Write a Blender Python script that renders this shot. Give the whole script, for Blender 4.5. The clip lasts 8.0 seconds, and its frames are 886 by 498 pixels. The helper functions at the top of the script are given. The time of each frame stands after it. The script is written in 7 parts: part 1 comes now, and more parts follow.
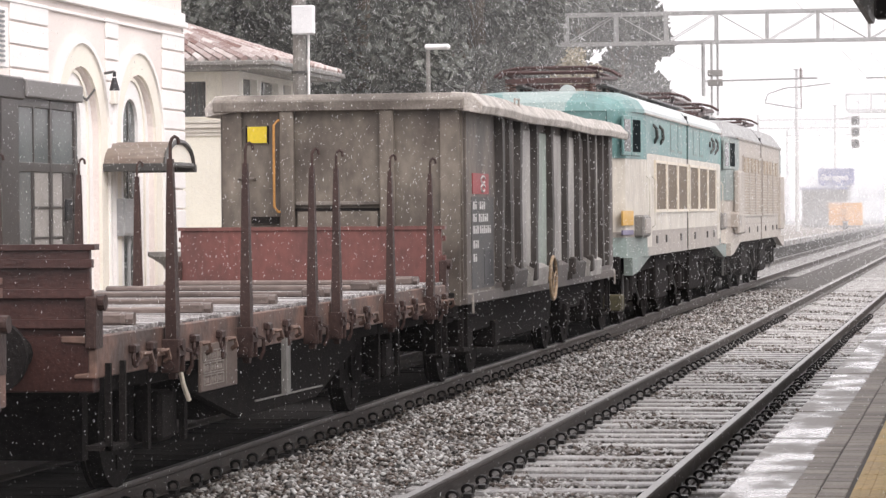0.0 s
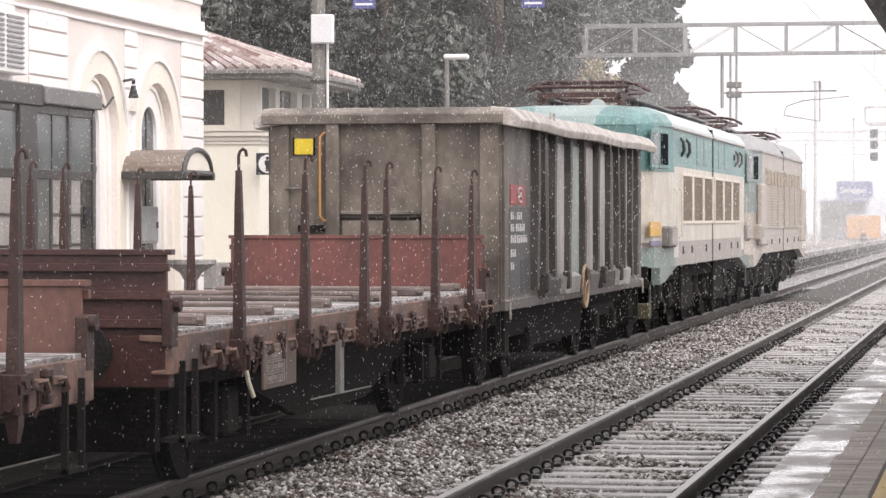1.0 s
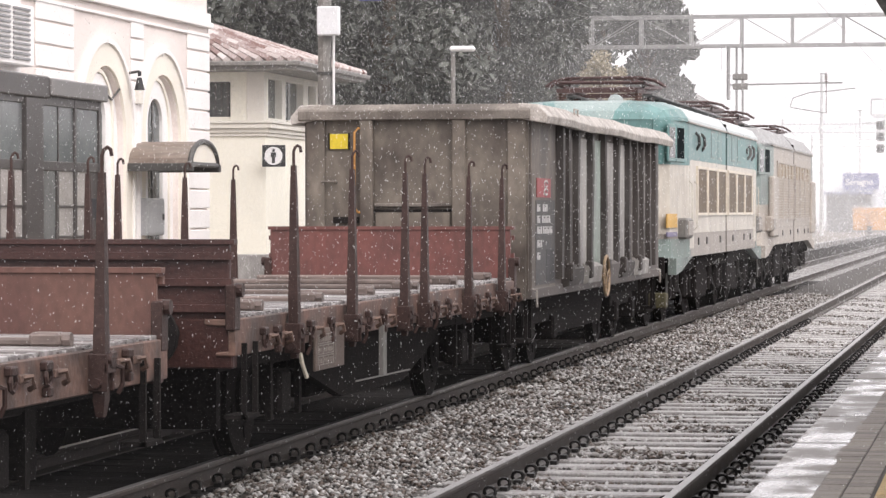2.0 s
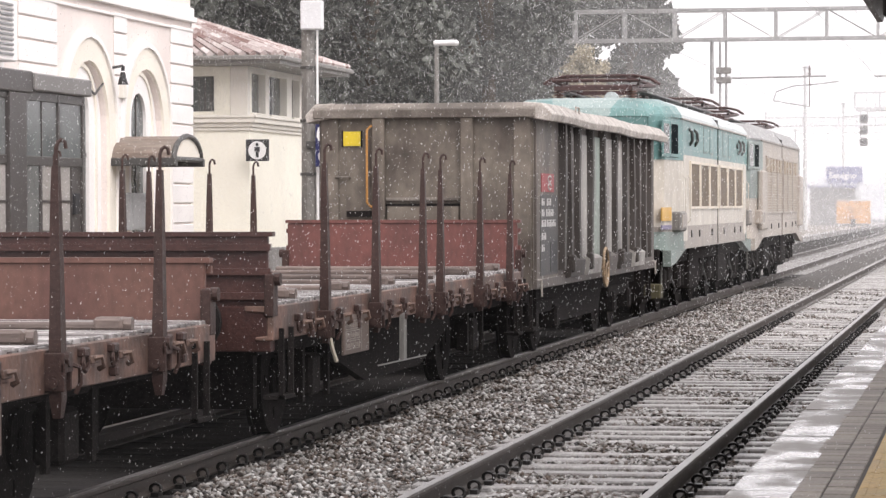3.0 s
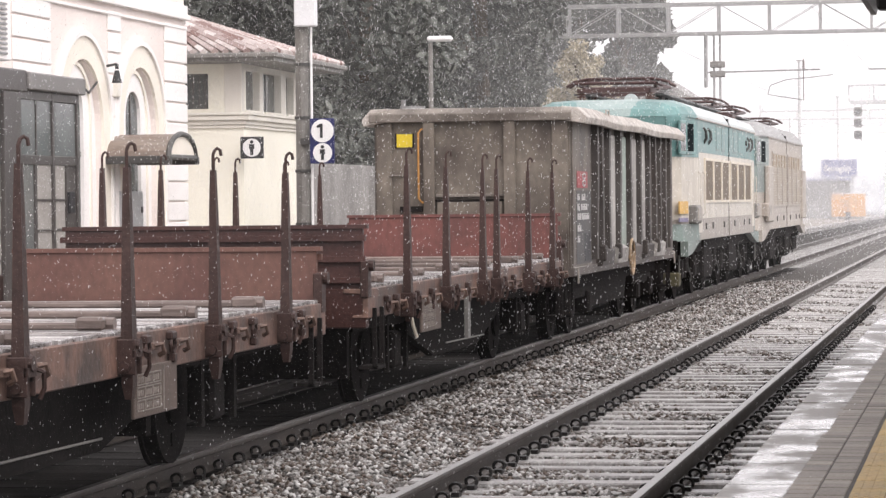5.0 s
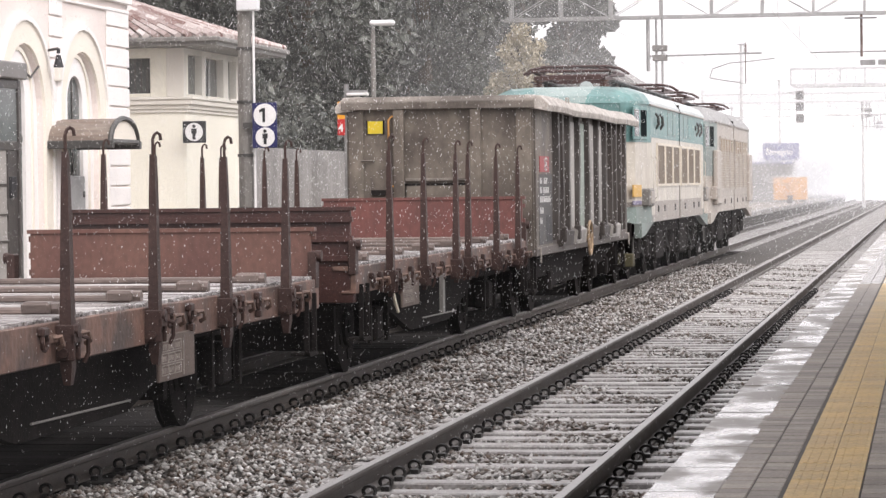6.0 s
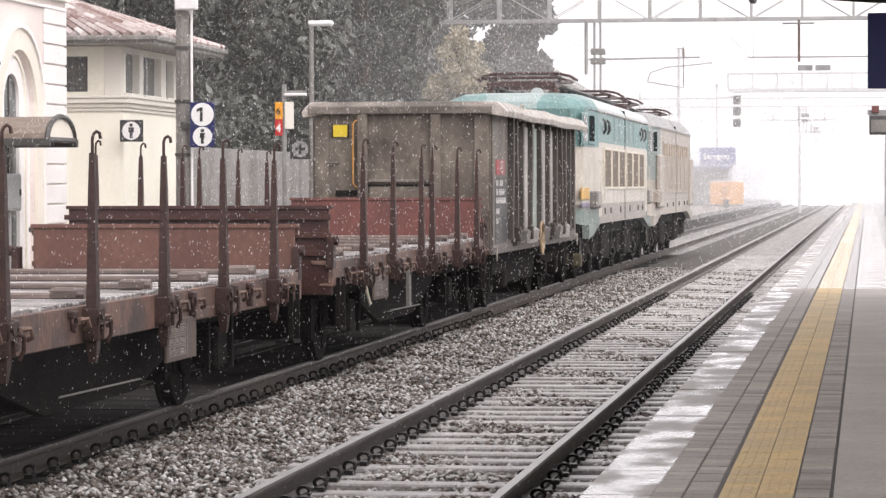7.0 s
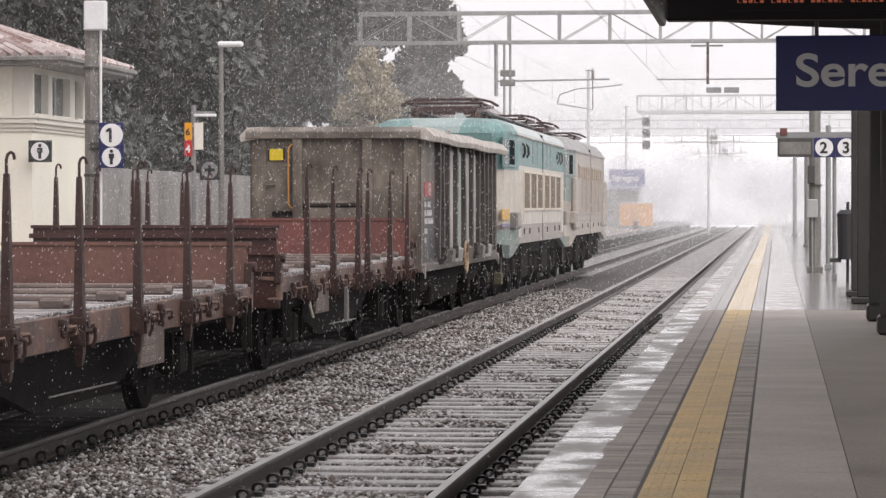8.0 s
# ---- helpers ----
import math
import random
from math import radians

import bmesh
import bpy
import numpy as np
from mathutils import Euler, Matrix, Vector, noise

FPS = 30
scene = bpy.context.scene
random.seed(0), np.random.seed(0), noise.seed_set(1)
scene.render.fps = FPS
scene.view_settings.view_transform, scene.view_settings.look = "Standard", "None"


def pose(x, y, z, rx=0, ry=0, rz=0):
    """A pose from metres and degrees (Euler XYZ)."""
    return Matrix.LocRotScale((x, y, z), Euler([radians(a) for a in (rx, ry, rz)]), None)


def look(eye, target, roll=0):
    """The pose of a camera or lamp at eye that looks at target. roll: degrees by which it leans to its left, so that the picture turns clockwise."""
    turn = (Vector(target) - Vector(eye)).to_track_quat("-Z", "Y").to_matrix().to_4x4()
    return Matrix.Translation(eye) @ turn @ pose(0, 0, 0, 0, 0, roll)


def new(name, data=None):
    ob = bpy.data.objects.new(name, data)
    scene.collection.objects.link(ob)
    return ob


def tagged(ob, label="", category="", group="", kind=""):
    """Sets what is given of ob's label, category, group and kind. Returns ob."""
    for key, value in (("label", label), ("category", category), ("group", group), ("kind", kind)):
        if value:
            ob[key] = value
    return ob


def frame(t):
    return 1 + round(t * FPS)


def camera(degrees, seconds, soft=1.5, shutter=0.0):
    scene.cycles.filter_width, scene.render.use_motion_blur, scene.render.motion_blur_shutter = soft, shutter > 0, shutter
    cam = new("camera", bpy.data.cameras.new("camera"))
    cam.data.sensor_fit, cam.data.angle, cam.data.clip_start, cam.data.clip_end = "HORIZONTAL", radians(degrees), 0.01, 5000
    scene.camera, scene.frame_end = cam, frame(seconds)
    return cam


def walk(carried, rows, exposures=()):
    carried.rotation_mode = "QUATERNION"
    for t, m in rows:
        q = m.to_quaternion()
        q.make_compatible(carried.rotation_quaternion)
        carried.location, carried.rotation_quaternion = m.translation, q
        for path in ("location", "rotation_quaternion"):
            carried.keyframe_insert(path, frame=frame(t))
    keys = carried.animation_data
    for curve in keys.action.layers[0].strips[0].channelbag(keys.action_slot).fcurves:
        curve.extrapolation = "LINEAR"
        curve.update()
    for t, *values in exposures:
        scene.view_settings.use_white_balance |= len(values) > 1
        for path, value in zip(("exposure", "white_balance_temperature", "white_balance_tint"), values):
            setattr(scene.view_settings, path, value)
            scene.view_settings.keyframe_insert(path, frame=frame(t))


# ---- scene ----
cam = camera(16.67, 8.0, soft=1.4)
walk(cam, [
    (0.0, pose(0, 0, 1.86, 89.252, 0.475, 10.212)),
    (0.5, pose(0, 0, 1.86, 89.375, 0.353, 10.356)),
    (1.0, pose(0, 0, 1.86, 89.441, 0.060, 10.549)),
    (1.5, pose(0, 0, 1.86, 89.405, 0.029, 10.663)),
    (1.7, pose(0, 0, 1.86, 89.355, 0.029, 10.693)),
    (2.8, pose(0, 0, 1.86, 89.194, 0.163, 10.418)),
    (3.0, pose(0, 0, 1.86, 89.177, 0.163, 10.358)),
    (3.5, pose(0, 0, 1.86, 89.166, 0.290, 10.241)),
    (4.0, pose(0, 0, 1.86, 89.136, 0.281, 10.160)),
    (5.3, pose(0, 0, 1.86, 89.042, 0.728, 10.183)),
    (5.5, pose(0, 0, 1.86, 88.948, 0.696, 9.906)),
    (6.0, pose(0, 0, 1.86, 88.786, 0.689, 9.179)),
    (6.5, pose(0, 0, 1.86, 88.631, 0.233, 8.797)),
    (7.0, pose(0, 0, 1.86, 88.805, 0.160, 7.990)),
    (7.1, pose(0, 0, 1.86, 88.850, 0.150, 7.540)),
    (7.2, pose(0, 0, 1.86, 88.950, 0.250, 6.885)),
    (7.3, pose(0, 0, 1.86, 88.965, 0.400, 6.520)),
    (7.4, pose(0, 0, 1.86, 89.070, 0.520, 6.225)),
    (7.5, pose(0, 0, 1.86, 89.085, 0.540, 6.225)),
    (8.0, pose(0, 0, 1.86, 89.205, 0.060, 6.280)),
], exposures=[(0.0, 0.42, 6700, 16), (7.0, 0.42, 6700, 16), (7.5, 0.22, 6700, 16), (8.0, 0.0, 6700, 16)])
# ---- light: a bright overcast sky with a faint wide sun ----
world = bpy.data.worlds.new("sky")
scene.world = world
world.use_nodes = True
wn = world.node_tree.nodes
wl = world.node_tree.links
sky = wn.new("ShaderNodeTexSky")
sky.sky_type = "NISHITA"
sky.sun_disc = False
sky.sun_elevation = radians(49)
sky.sun_rotation = radians(135)
sky.dust_density = 6.0
flat = wn.new("ShaderNodeHueSaturation")
flat.inputs["Saturation"].default_value = 0.04
wl.new(sky.outputs[0], flat.inputs["Color"])
cloud = wn.new("ShaderNodeMix")
cloud.data_type = "RGBA"
cloud.inputs[0].default_value = 0.8
cloud.inputs[7].default_value = (10.4, 10.5, 10.8, 1)
wl.new(flat.outputs[0], cloud.inputs[6])
wl.new(cloud.outputs[2], wn["Background"].inputs[0])
wn["Background"].inputs[1].default_value = 0.12

sun_data = bpy.data.lights.new("sun", "SUN")
sun_data.energy = 1.8
sun_data.angle = radians(60)
sun_data.color = (1.0, 0.98, 0.95)
sun = new("sun", sun_data)
sun.matrix_world = look((32, -32, 46), (0, 0, 0))


# ---- materials ----
def mat(name, colour, rough=0.7, metal=0.0, vary=0.25, scale=3.0, fine=40.0, bump=0.15, tint=None, spread=0.5,
        stretch=(1, 1, 1), per_object=0.0, emit=0.0, gloss=0.5):
    """Two scales of noise over a base colour; tint is the second colour of stains and wear, gloss the specular level."""
    m = bpy.data.materials.new(name)
    m.use_nodes = True
    n, l = m.node_tree.nodes, m.node_tree.links
    b = n["Principled BSDF"]
    b.inputs["Roughness"].default_value = rough
    b.inputs["Metallic"].default_value = metal
    b.inputs["Specular IOR Level"].default_value = gloss
    co = n.new("ShaderNodeTexCoord")
    mp = n.new("ShaderNodeMapping")
    mp.inputs["Scale"].default_value = stretch
    if per_object:
        # every piece takes its pattern from another place
        own = n.new("ShaderNodeObjectInfo")
        far_off = n.new("ShaderNodeVectorMath")
        far_off.operation = "MULTIPLY_ADD"
        far_off.inputs[1].default_value = (57.0, 31.0, 11.0)
        l.new(own.outputs["Random"], far_off.inputs[0])
        l.new(co.outputs["Object"], far_off.inputs[2])
        l.new(far_off.outputs[0], mp.inputs[0])
    else:
        l.new(co.outputs["Object"], mp.inputs[0])
    big = n.new("ShaderNodeTexNoise")
    big.inputs["Scale"].default_value = scale
    big.inputs["Detail"].default_value = 5
    small = n.new("ShaderNodeTexNoise")
    small.inputs["Scale"].default_value = fine
    small.inputs["Detail"].default_value = 3
    l.new(mp.outputs[0], big.inputs["Vector"])
    l.new(mp.outputs[0], small.inputs["Vector"])
    ramp = n.new("ShaderNodeValToRGB")
    ramp.color_ramp.elements[0].position = 0.5 - spread * 0.4
    ramp.color_ramp.elements[1].position = 0.5 + spread * 0.4
    dark = tint if tint else [c * (1 - vary) for c in colour]
    ramp.color_ramp.elements[0].color = (*dark[:3], 1)
    ramp.color_ramp.elements[1].color = (*colour[:3], 1)
    l.new(big.outputs[0], ramp.inputs[0])
    mul = n.new("ShaderNodeMix")
    mul.data_type, mul.blend_type = "RGBA", "MULTIPLY"
    mul.inputs[0].default_value = 1.0
    grain = n.new("ShaderNodeMapRange")
    grain.inputs[1].default_value, grain.inputs[2].default_value = 0.3, 0.7
    grain.inputs[3].default_value, grain.inputs[4].default_value = 1 - vary * 0.6, 1 + vary * 0.4
    l.new(small.outputs[0], grain.inputs[0])
    l.new(ramp.outputs[0], mul.inputs[6])
    l.new(grain.outputs[0], mul.inputs[7])
    last = mul.outputs[2]
    if per_object:
        info = n.new("ShaderNodeObjectInfo")
        rng = n.new("ShaderNodeMapRange")
        rng.inputs[3].default_value, rng.inputs[4].default_value = 1 - per_object, 1 + per_object
        l.new(info.outputs["Random"], rng.inputs[0])
        again = n.new("ShaderNodeMix")
        again.data_type, again.blend_type = "RGBA", "MULTIPLY"
        again.inputs[0].default_value = 1.0
        l.new(last, again.inputs[6])
        l.new(rng.outputs[0], again.inputs[7])
        last = again.outputs[2]
    l.new(last, b.inputs["Base Color"])
    rr = n.new("ShaderNodeMapRange")
    rr.inputs[3].default_value, rr.inputs[4].default_value = max(0.03, rough - 0.15), min(1.0, rough + 0.15)
    l.new(big.outputs[0], rr.inputs[0])
    l.new(rr.outputs[0], b.inputs["Roughness"])
    if bump:
        bp = n.new("ShaderNodeBump")
        bp.inputs["Strength"].default_value = bump
        bp.inputs["Distance"].default_value = 0.02
        l.new(small.outputs[0], bp.inputs["Height"])
        l.new(bp.outputs[0], b.inputs["Normal"])
    if emit:
        b.inputs["Emission Color"].default_value = (*colour[:3], 1)
        b.inputs["Emission Strength"].default_value = emit
    return m


def island_mat(name, a, b_, rough=0.7, bump=0.1, rough_to=None):
    """Pieces of one mesh, each with its own shade between the colours a and b_."""
    m = mat(name, a, rough, vary=0.3, scale=8, fine=60, bump=bump)
    n, l = m.node_tree.nodes, m.node_tree.links
    geo = n.new("ShaderNodeNewGeometry")
    ramp = n.new("ShaderNodeValToRGB")
    ramp.color_ramp.elements[0].color = (*a, 1)
    ramp.color_ramp.elements[1].color = (*b_, 1)
    l.new(geo.outputs["Random Per Island"], ramp.inputs[0])
    l.new(ramp.outputs[0], n["Principled BSDF"].inputs["Base Color"])
    return m


def glass_mat(name, colour=(0.05, 0.07, 0.08)):
    m = mat(name, colour, 0.08, vary=0.3, scale=1.5, bump=0.02)
    m.node_tree.nodes["Principled BSDF"].inputs["IOR"].default_value = 1.5
    return m


M_ballast = mat("ballast_bed", (0.095, 0.086, 0.078), 0.75, vary=0.5, scale=1.2, fine=28, bump=1.0)
M_stone = island_mat("ballast_stone", (0.030, 0.028, 0.026), (0.60, 0.595, 0.585), 0.38)
for n_ in M_stone.node_tree.nodes:
    if n_.type == "VALTORGB":
        # dark stones, rusty ones, then the pale wet ones
        n_.color_ramp.elements.new(0.32).color = (0.115, 0.082, 0.062, 1)
        n_.color_ramp.elements.new(0.62).color = (0.25, 0.24, 0.225, 1)
# bed and platform face below the train: its shade is in their colour
M_ballast_shade = mat("oily_ballast", (0.022, 0.019, 0.018), 0.85, vary=0.5, scale=1.2, fine=28, bump=1.0)
M_face_shade = mat("platform_face_grime", (0.07, 0.064, 0.058), 0.85, vary=0.4, scale=1.2, bump=0.3)
M_rail_top = mat("rail_head", (0.36, 0.35, 0.345), 0.42, 0.8, vary=0.15, scale=2)
M_rail = mat("rail_rust", (0.088, 0.072, 0.062), 0.5, 0.3, vary=0.4, scale=4, tint=(0.05, 0.042, 0.037))
M_sleeper = mat("sleeper_concrete", (0.44, 0.435, 0.425), 0.35, vary=0.45, scale=5, per_object=0.18, tint=(0.22, 0.20, 0.19))
# far-track sleepers, coloured near-black for the shade under the train
M_sleeper_shade = mat("sleeper_oily", (0.022, 0.019, 0.018), 0.8, vary=0.45, scale=5, per_object=0.18)
M_clip = mat("clip_steel", (0.018, 0.016, 0.015), 0.4, 0.4, vary=0.4)
M_ground = mat("station_ground", (0.22, 0.21, 0.20), 0.6, vary=0.4, scale=0.6, bump=0.4)
M_coping = mat("coping_stone", (0.43, 0.425, 0.42), 0.30, vary=0.3, scale=1.7, fine=30, bump=0.06, tint=(0.18, 0.16, 0.14), spread=0.16)
M_paver = mat("paver_block", (0.32, 0.285, 0.25), 0.55, vary=0.4, scale=2.0, fine=50, bump=0.3, per_object=0.25)
M_paver_bed = mat("paver_bed", (0.06, 0.053, 0.046), 0.6, vary=0.3, bump=0.3)
# rain stands on some of the coping and not on the rest; the damp runs on from slab to slab
geo_c = M_coping.node_tree.nodes.new("ShaderNodeNewGeometry")
for n_ in M_coping.node_tree.nodes:
    if n_.type == "MAPPING":
        n_.inputs["Scale"].default_value = (1.6, 0.85, 1.0)
        M_coping.node_tree.links.new(geo_c.outputs["Position"], n_.inputs[0])
for n_ in M_coping.node_tree.nodes:
    if n_.type == "MAP_RANGE" and n_.outputs[0].links[0].to_socket.name == "Roughness":
        n_.inputs[1].default_value, n_.inputs[2].default_value = 0.46, 0.60
        n_.inputs[3].default_value, n_.inputs[4].default_value = 0.42, 0.07
M_yellow_tile = mat("tactile_yellow", (0.60, 0.435, 0.20), 0.55, tint=(0.43, 0.315, 0.165), vary=0.35, scale=2, fine=35, bump=0.3, per_object=0.08)
M_asphalt_wet = mat("platform_asphalt_wet", (0.16, 0.15, 0.14), 0.16, vary=0.3, scale=0.7, fine=60, bump=0.02)
M_strip_wet = mat("platform_strip_wet", (0.36, 0.345, 0.33), 0.2, vary=0.2, scale=0.8, fine=60, bump=0.05)
M_yellow_wet = mat("tactile_yellow_wet", (0.55, 0.42, 0.20), 0.2, vary=0.3, scale=1.5, fine=35, bump=0.08)
M_paver_wet = mat("paver_block_wet", (0.19, 0.175, 0.16), 0.18, vary=0.3, scale=1.5, fine=50, bump=0.08)
M_asphalt = mat("platform_asphalt", (0.265, 0.236, 0.207), 0.6, vary=0.3, scale=0.9, fine=45, bump=0.3, tint=(0.17, 0.15, 0.13), spread=0.5)
M_strip = mat("platform_pale_strip", (0.40, 0.37, 0.335), 0.6, vary=0.3, scale=1.6, fine=40, bump=0.2, per_object=0.06, tint=(0.27, 0.245, 0.215), spread=0.6)
M_gond = mat("gondola_paint", (0.195, 0.168, 0.138), 0.55, vary=0.45, scale=1.9, fine=11, bump=0.3, tint=(0.07, 0.055, 0.045), spread=0.35, stretch=(1, 1, 0.6))
# darker than the end walls; for side walls, sole bars and some panels
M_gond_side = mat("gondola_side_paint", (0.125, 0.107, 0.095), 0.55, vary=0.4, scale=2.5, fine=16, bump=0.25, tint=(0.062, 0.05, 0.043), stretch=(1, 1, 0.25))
# pale colour stands for light caught between the ribs
M_gond_panel = mat("gondola_pale_panel", (0.47, 0.455, 0.425), 0.5, vary=0.4, scale=2.2, bump=0.2, tint=(0.14, 0.13, 0.12), stretch=(1, 1, 0.3))
M_gond_green = mat("gondola_green_stain", (0.34, 0.43, 0.375), 0.5, vary=0.4, scale=2.2, bump=0.2, tint=(0.17, 0.165, 0.15), stretch=(1, 1, 0.3))
M_rim = mat("gondola_rim", (0.22, 0.195, 0.17), 0.55, vary=0.4, scale=2.4, bump=0.3, tint=(0.095, 0.08, 0.068), spread=0.3)
M_rim_wet = mat("gondola_rim_sleet", (0.50, 0.465, 0.43), 0.5, vary=0.45, scale=4, bump=0.4, tint=(0.25, 0.22, 0.19), spread=0.35)
M_red = mat("wagon_red", (0.18, 0.064, 0.054), 0.45, vary=0.35, scale=2.4, fine=20, bump=0.2, tint=(0.105, 0.045, 0.04), stretch=(1, 1, 0.5))
M_red2 = mat("wagon_orange_red", (0.165, 0.083, 0.062), 0.5, vary=0.35, scale=1.5, fine=20, bump=0.15, tint=(0.115, 0.052, 0.042), stretch=(1, 1, 0.6))
M_bearer = mat("wet_bearer_timber", (0.22, 0.17, 0.15), 0.35, vary=0.4, scale=4, fine=30, bump=0.3, tint=(0.10, 0.075, 0.066), stretch=(0.3, 2, 1), per_object=0.25)
M_dkred = mat("wagon_dark_red", (0.072, 0.030, 0.025), 0.4, vary=0.4, scale=2, bump=0.25)
M_sole = mat("solebar_paint", (0.20, 0.115, 0.087), 0.55, vary=0.45, scale=3.0, fine=18, bump=0.35, tint=(0.07, 0.048, 0.040), spread=0.35)
M_stake = mat("stake_steel", (0.064, 0.037, 0.032), 0.5, 0.1, vary=0.4, scale=6, bump=0.25, gloss=0.3)
M_rusty = mat("rust_worn_steel", (0.20, 0.125, 0.095), 0.6, 0.1, vary=0.45, scale=9, bump=0.3, tint=(0.08, 0.05, 0.042))
M_under = mat("underframe_grime", (0.023, 0.0198, 0.019), 0.92, vary=0.5, scale=4, bump=0.4, gloss=0.12)
M_deck = mat("deck_planks", (0.46, 0.445, 0.44), 0.25, vary=0.4, scale=3, fine=25, bump=0.4, tint=(0.13, 0.115, 0.11), stretch=(0.3, 2, 1), per_object=0.3)
M_plate = mat("data_plate", (0.145, 0.108, 0.090), 0.65, vary=0.3, scale=4)
M_white = mat("white_marking", (0.62, 0.61, 0.60), 0.6, vary=0.25, scale=10)
M_mark_dim = mat("faded_marking", (0.33, 0.29, 0.26), 0.65, vary=0.4, scale=9)
M_mark_ground = mat("marking_ground", (0.085, 0.087, 0.088), 0.6, vary=0.35, scale=4, tint=(0.06, 0.055, 0.05))
M_plaque = mat("yellow_plaque", (0.72, 0.55, 0.03), 0.5, vary=0.15)
M_orange_rail = mat("orange_grab_rail", (0.50, 0.24, 0.06), 0.5, vary=0.3)
M_rust_sheet = mat("rusty_roof_sheet", (0.23, 0.195, 0.168), 0.5, vary=0.35, scale=4, fine=14, bump=0.15, tint=(0.17, 0.12, 0.095), stretch=(0.3, 1, 1))
M_brake = mat("brake_wheel_paint", (0.36, 0.25, 0.15), 0.5, vary=0.4, scale=6)
M_logo = mat("red_emblem", (0.36, 0.045, 0.05), 0.5, vary=0.25)
M_black = mat("black_panel", (0.025, 0.025, 0.028), 0.55, vary=0.3)
M_teal = mat("loco_teal", (0.135, 0.275, 0.265), 0.4, vary=0.3, scale=1.6, fine=12, bump=0.08, tint=(0.10, 0.19, 0.185), stretch=(1, 1, 0.4))
M_cream = mat("loco_cream", (0.66, 0.63, 0.56), 0.4, vary=0.25, scale=2.0, fine=12, bump=0.08, tint=(0.36, 0.32, 0.27), stretch=(1, 1, 0.35), spread=0.7)
M_lgrey = mat("loco_lower_grey", (0.40, 0.365, 0.33), 0.5, vary=0.35, scale=2, bump=0.1, tint=(0.24, 0.215, 0.19), stretch=(1, 1, 0.5))
M_roof = mat("loco_roof", (0.50, 0.55, 0.55), 0.35, vary=0.25, scale=1.6, bump=0.1, tint=(0.36, 0.40, 0.40))
M_sand = mat("loco_sand", (0.46, 0.42, 0.372), 0.45, vary=0.25, scale=1.4, bump=0.1, tint=(0.31, 0.27, 0.235), stretch=(1, 1, 0.4))
M_sand_dim = mat("loco_sand_dull", (0.40, 0.33, 0.25), 0.5, vary=0.3, scale=3, bump=0.1)
# dark colour holds the shade on the ribs and in the notches
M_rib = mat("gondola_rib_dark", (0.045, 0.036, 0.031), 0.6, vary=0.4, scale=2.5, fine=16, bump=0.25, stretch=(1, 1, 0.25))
M_grille = mat("loco_grille", (0.20, 0.15, 0.10), 0.55, 0.1, vary=0.4, scale=5, bump=0.3)
M_gframe = mat("loco_window_frame", (0.70, 0.63, 0.52), 0.4, vary=0.2)
M_orange = mat("loco_orange", (0.62, 0.38, 0.11), 0.45, vary=0.15)
M_purple = mat("loco_stripe", (0.22, 0.20, 0.30), 0.45, vary=0.2)
M_panto = mat("pantograph_steel", (0.085, 0.048, 0.045), 0.5, 0.3, vary=0.4, scale=8)
M_insul = mat("brown_insulator", (0.12, 0.06, 0.045), 0.3, vary=0.3)
M_glass = glass_mat("dark_glass", (0.02, 0.026, 0.028))
M_glass.node_tree.nodes["Principled BSDF"].inputs["Specular IOR Level"].default_value = 0.0
# grey base colour stands for light reflected in the cab window
M_glass_grey = glass_mat("cab_glass_misted", (0.10, 0.108, 0.106))
M_lteal = mat("loco_lower_teal", (0.23, 0.30, 0.28), 0.5, vary=0.3, scale=2, bump=0.1, tint=(0.15, 0.17, 0.155))
M_pink = mat("pink_render", (0.83, 0.75, 0.71), 0.8, vary=0.12, scale=0.8, fine=25, bump=0.2)
M_whitest = mat("white_stucco", (0.87, 0.845, 0.83), 0.8, vary=0.08, scale=1.0, fine=25, bump=0.2)
M_archcream = mat("cream_reveal", (0.85, 0.80, 0.71), 0.8, vary=0.1, scale=1.0, bump=0.15)
M_yellowr = mat("pale_yellow_render", (0.93, 0.905, 0.79), 0.8, vary=0.12, scale=0.7, fine=20, bump=0.2)
M_cornice = mat("cornice_stucco", (0.80, 0.77, 0.70), 0.8, vary=0.12, scale=1.2, bump=0.15)
M_bronze = mat("bronze_frame", (0.095, 0.086, 0.082), 0.4, 0.3, vary=0.3, scale=5)
M_bronze_pale = mat("vestibule_cornice", (0.22, 0.21, 0.205), 0.5, 0.1, vary=0.25)
# glass colours hold the reflections; the pale one also the panels behind
M_doorglass = glass_mat("door_glass", (0.12, 0.13, 0.128))
M_pane_pale = glass_mat("pale_door_glass", (0.46, 0.44, 0.42))
M_lobbyglass = glass_mat("lobby_glass", (0.19, 0.20, 0.20))
M_cabinet = mat("pale_cabinet", (0.42, 0.425, 0.43), 0.45, vary=0.2, scale=3)
# top faces of the cab roof, paler than its teal edge
M_crown = mat("loco_cab_crown", (0.33, 0.40, 0.39), 0.45, vary=0.35, scale=2.2, bump=0.1, tint=(0.20, 0.28, 0.27))
M_roof_grey = mat("loco_grey_roof", (0.33, 0.335, 0.335), 0.45, vary=0.35, scale=2.4, bump=0.12, tint=(0.20, 0.195, 0.19), stretch=(1, 1, 0.4))
M_teal_dull = mat("loco_dull_teal", (0.27, 0.33, 0.315), 0.45, vary=0.3, scale=2, bump=0.1, tint=(0.18, 0.21, 0.20))
